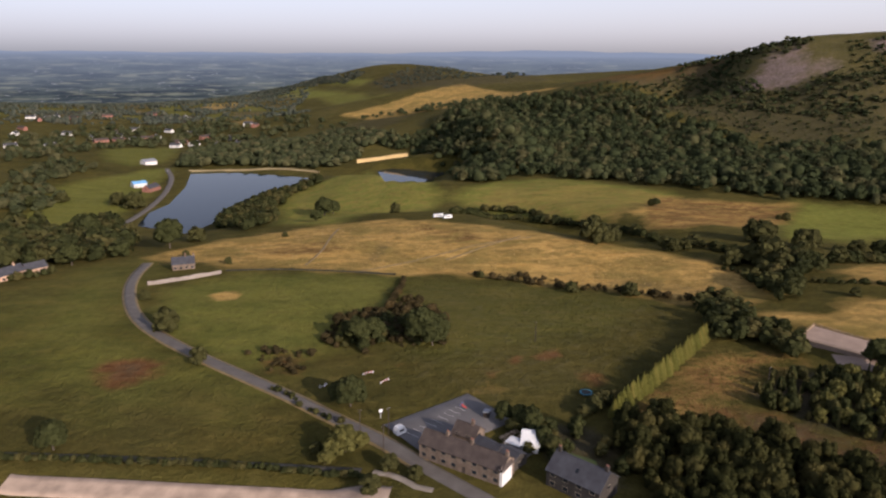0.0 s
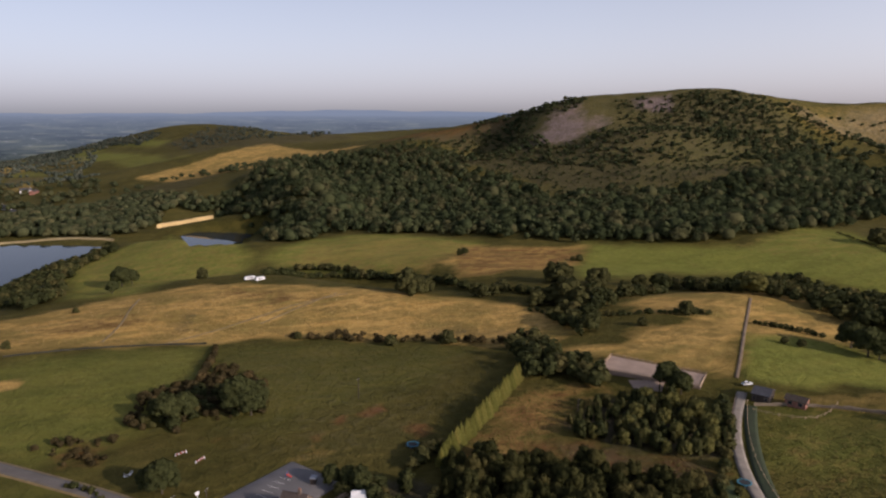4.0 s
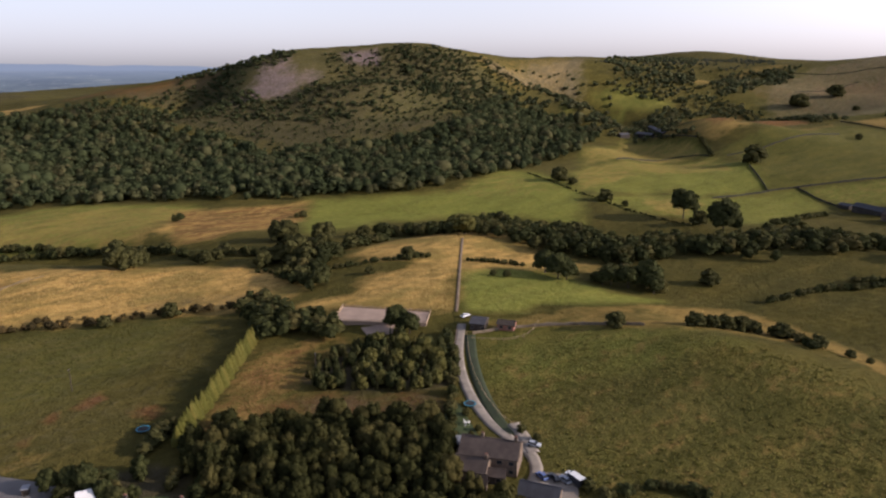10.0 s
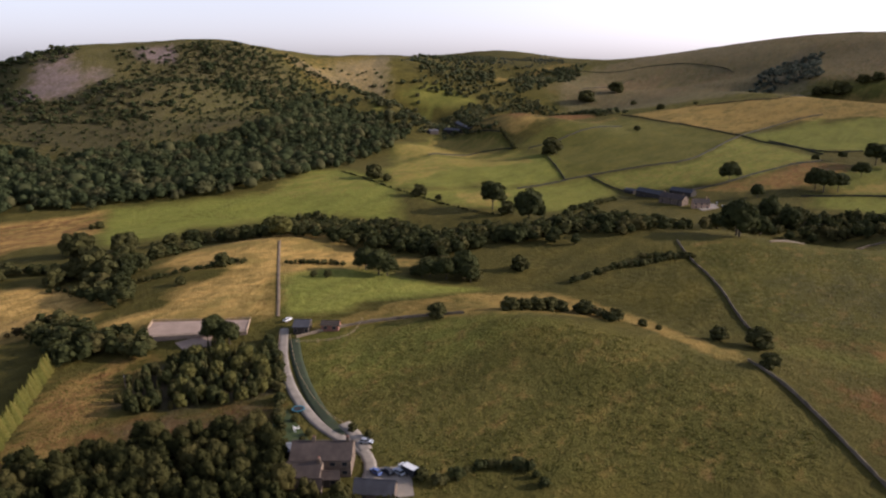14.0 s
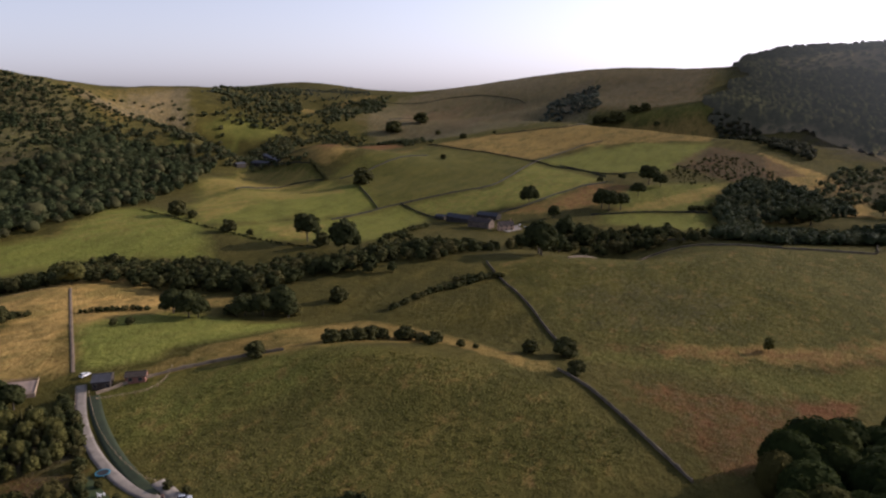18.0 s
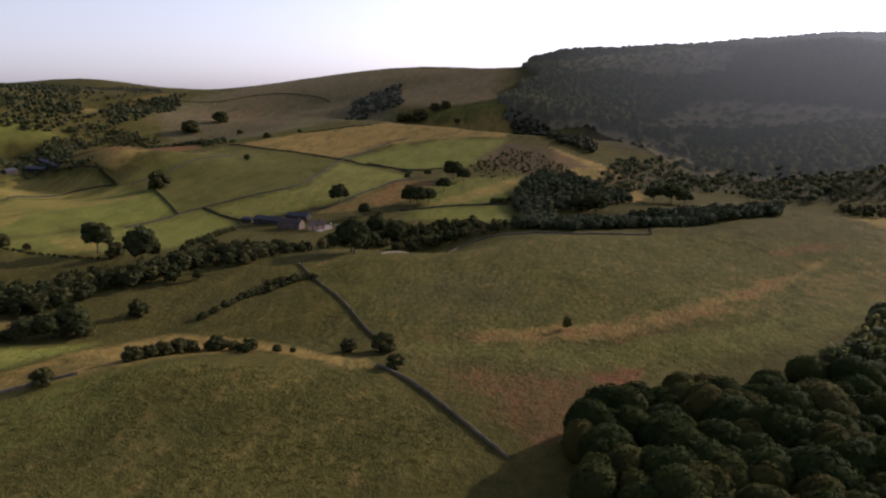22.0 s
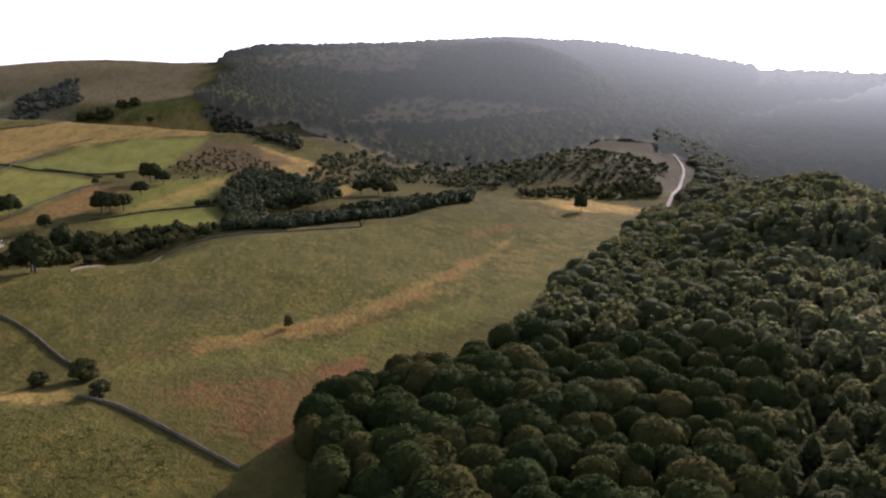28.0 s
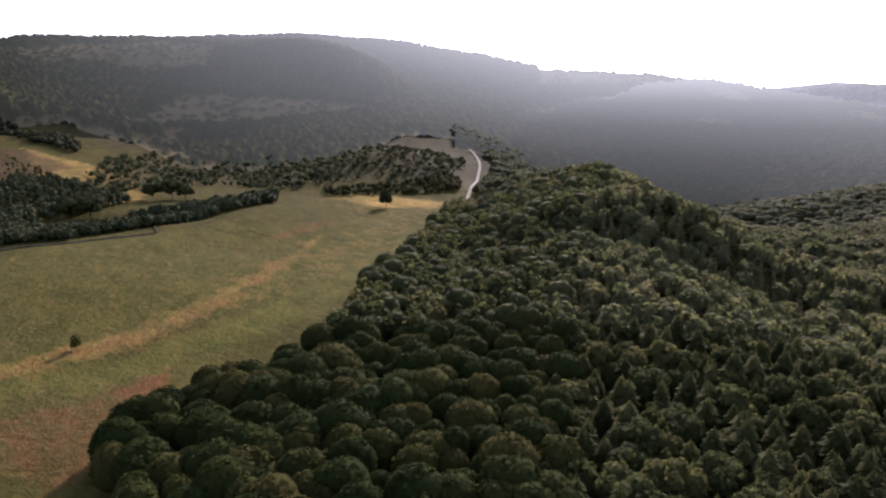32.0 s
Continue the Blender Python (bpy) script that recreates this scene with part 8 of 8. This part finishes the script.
yard([(34.9, 181.2), (44.0, 175.6), (43.6, 167.8), (36.6, 174.6)], rough_paint("inn_lawn", (0.050, 0.070, 0.018), 1.2, 0.3), "mown lawn of the stone house", "lawn", 0.1)
strip("footpath", [(-18.9, 169.4), (-14.0, 168.4), (-10.9, 166.7), (-7.2, 162.4), (-2.1, 161.0)], 2.2, GRAVEL, "pale garden path meeting the lane", "path", 0.2)
LINE = rough_paint("road_marking", (0.55, 0.54, 0.50), 3, 0.2)
s = thing("parking_lines", "worn white bay lines on the car park", "road marking", 0, 0, 90, 0.0)
s.matrix_basis = Matrix.Identity(4)
for k in range(9):
    x, y = -10.5 + 1.85 * k, 190.0 + 2.05 * k
    a, b = (x, y), (x + 3.3, y - 2.9)
    za, zb = height_at(*a) + 0.5, height_at(*b) + 0.5
    part("line", ([(a[0] - 0.06, a[1] - 0.06, za), (a[0] + 0.06, a[1] + 0.06, za), (b[0] + 0.06, b[1] + 0.06, zb), (b[0] - 0.06, b[1] - 0.06, zb)], [(0, 1, 2, 3)]), LINE, s)

# ---- tussocks ----
TUSSOCK = leaf_material("tussock_grass", (0.080, 0.084, 0.015), (0.150, 0.135, 0.030), (0.20, 0.16, 0.05), 0.4, 0)
DRY_TUSSOCK = leaf_material("bleached_tussock", (0.26, 0.17, 0.06), (0.42, 0.29, 0.12), (0.48, 0.34, 0.15), 0.4, 0)


DARK_TUSSOCK = leaf_material("rank_grass", (0.034, 0.038, 0.010), (0.062, 0.058, 0.014), (0.085, 0.070, 0.020), 0.4)


def tussocks(outline, count, sizes, label, seed, grass=None):
    """Clumps of coarse grass strewn over a field."""
    rng = np.random.default_rng(seed)
    poly = np.array(outline)
    lo, hi = poly.min(0), poly.max(0)
    p = rng.uniform(lo, hi, (count * 3, 2))
    n = np.sin(p[:, 0] / 13 + 1.5 * np.sin(p[:, 1] / 19)) * np.sin(p[:, 1] / 11 + seed) * 0.5 + 0.5
    p = p[(edge_distance(p[:, 0], p[:, 1], poly) > 1) & (rng.uniform(0, 1, len(p)) < 0.25 + 0.75 * n)][:count]
    z = ground(p[:, 0], p[:, 1])
    v, f, t = [], [], []
    for (x, y), zz in zip(p, z):
        s = rng.uniform(*sizes)
        a0 = rng.uniform(0, 6.28)
        tt = rng.uniform(0, 1)
        for k in range(3):
            a = a0 + k * 2.1
            u, w = (math.cos(a), math.sin(a)), (-math.sin(a), math.cos(a))
            i = len(v)
            v += [(x - w[0] * s * 0.8 - u[0] * s * 0.2, y - w[1] * s * 0.8 - u[1] * s * 0.2, zz - 0.1), (x + w[0] * s * 0.8 - u[0] * s * 0.2, y + w[1] * s * 0.8 - u[1] * s * 0.2, zz - 0.1),
                  (x + w[0] * s * 0.5 + u[0] * s * 0.7, y + w[1] * s * 0.5 + u[1] * s * 0.7, zz + s * 0.5), (x - w[0] * s * 0.5 + u[0] * s * 0.7, y - w[1] * s * 0.5 + u[1] * s * 0.7, zz + s * 0.45)]
            f.append((i, i + 1, i + 2, i + 3))
            t += [tt] * 4
    me = quads_mesh("tussocks", v, f, t)
    me.materials.append(grass or TUSSOCK)
    tagged(new("tussocks", me), label, "grass", kind="stuff")


tussocks([(176.5, 202.4), (235.7, 135.5), (253.3, 73.6), (223.3, 20.9), (198.9, 16.9), (123.2, 109.9), (136.0, 144.9)], 2600, (0.3, 0.7), "coarse tussocks over the hill pasture", 1)
tussocks([(283.1, 47.1), (307.2, 4.8), (326.2, -77.5), (316.9, -115.3), (279.7, -57.8), (207.7, -26.1), (203.2, -7.7), (244.9, 25.1)], 1500, (0.2, 0.45), "rank grass and rushes on the moor", 2)
tussocks([(414.2, 118.2), (563.9, 9.1), (559.3, -110.1), (586.2, -324.2), (442.4, -262.4), (346.1, -110.7), (308.1, 31.2), (302.7, 56.7)], 2000, (0.25, 0.55), "tussocky grass over the moor's hump", 3)
tussocks([(-50.5, 259.4), (-25.7, 361.9), (63.1, 341.3), (116.9, 300.4), (59.2, 207.6), (21.2, 199.6), (-14.7, 199.5), (-27.2, 214.9)], 900, (0.2, 0.5), "rough grass in the horse paddock", 4, DARK_TUSSOCK)
tussocks([(57.4, 200.2), (104.8, 253.7), (136.0, 247.2), (105.7, 216.4), (70.2, 184.1)], 1500, (0.15, 0.4), "rank dry grass beside the cypress hedge", 5, TUSSOCK)
tussocks([(-161.8, 395.9), (-78.4, 484.3), (36.3, 454.6), (146.9, 381.2), (165.3, 330.2), (93.3, 345.4), (20.9, 371.9), (-74.5, 376.5)], 2000, (0.25, 0.6), "bleached tussocks on the hump", 6, DRY_TUSSOCK)
tussocks([(97.6, 207.1), (144.6, 176.6), (129.0, 157.2), (89.5, 190.7), (61.2, 196.4), (79.5, 204.2)], 900, (0.15, 0.45), "bracken and rank grass below the plantation", 7, TUSSOCK)
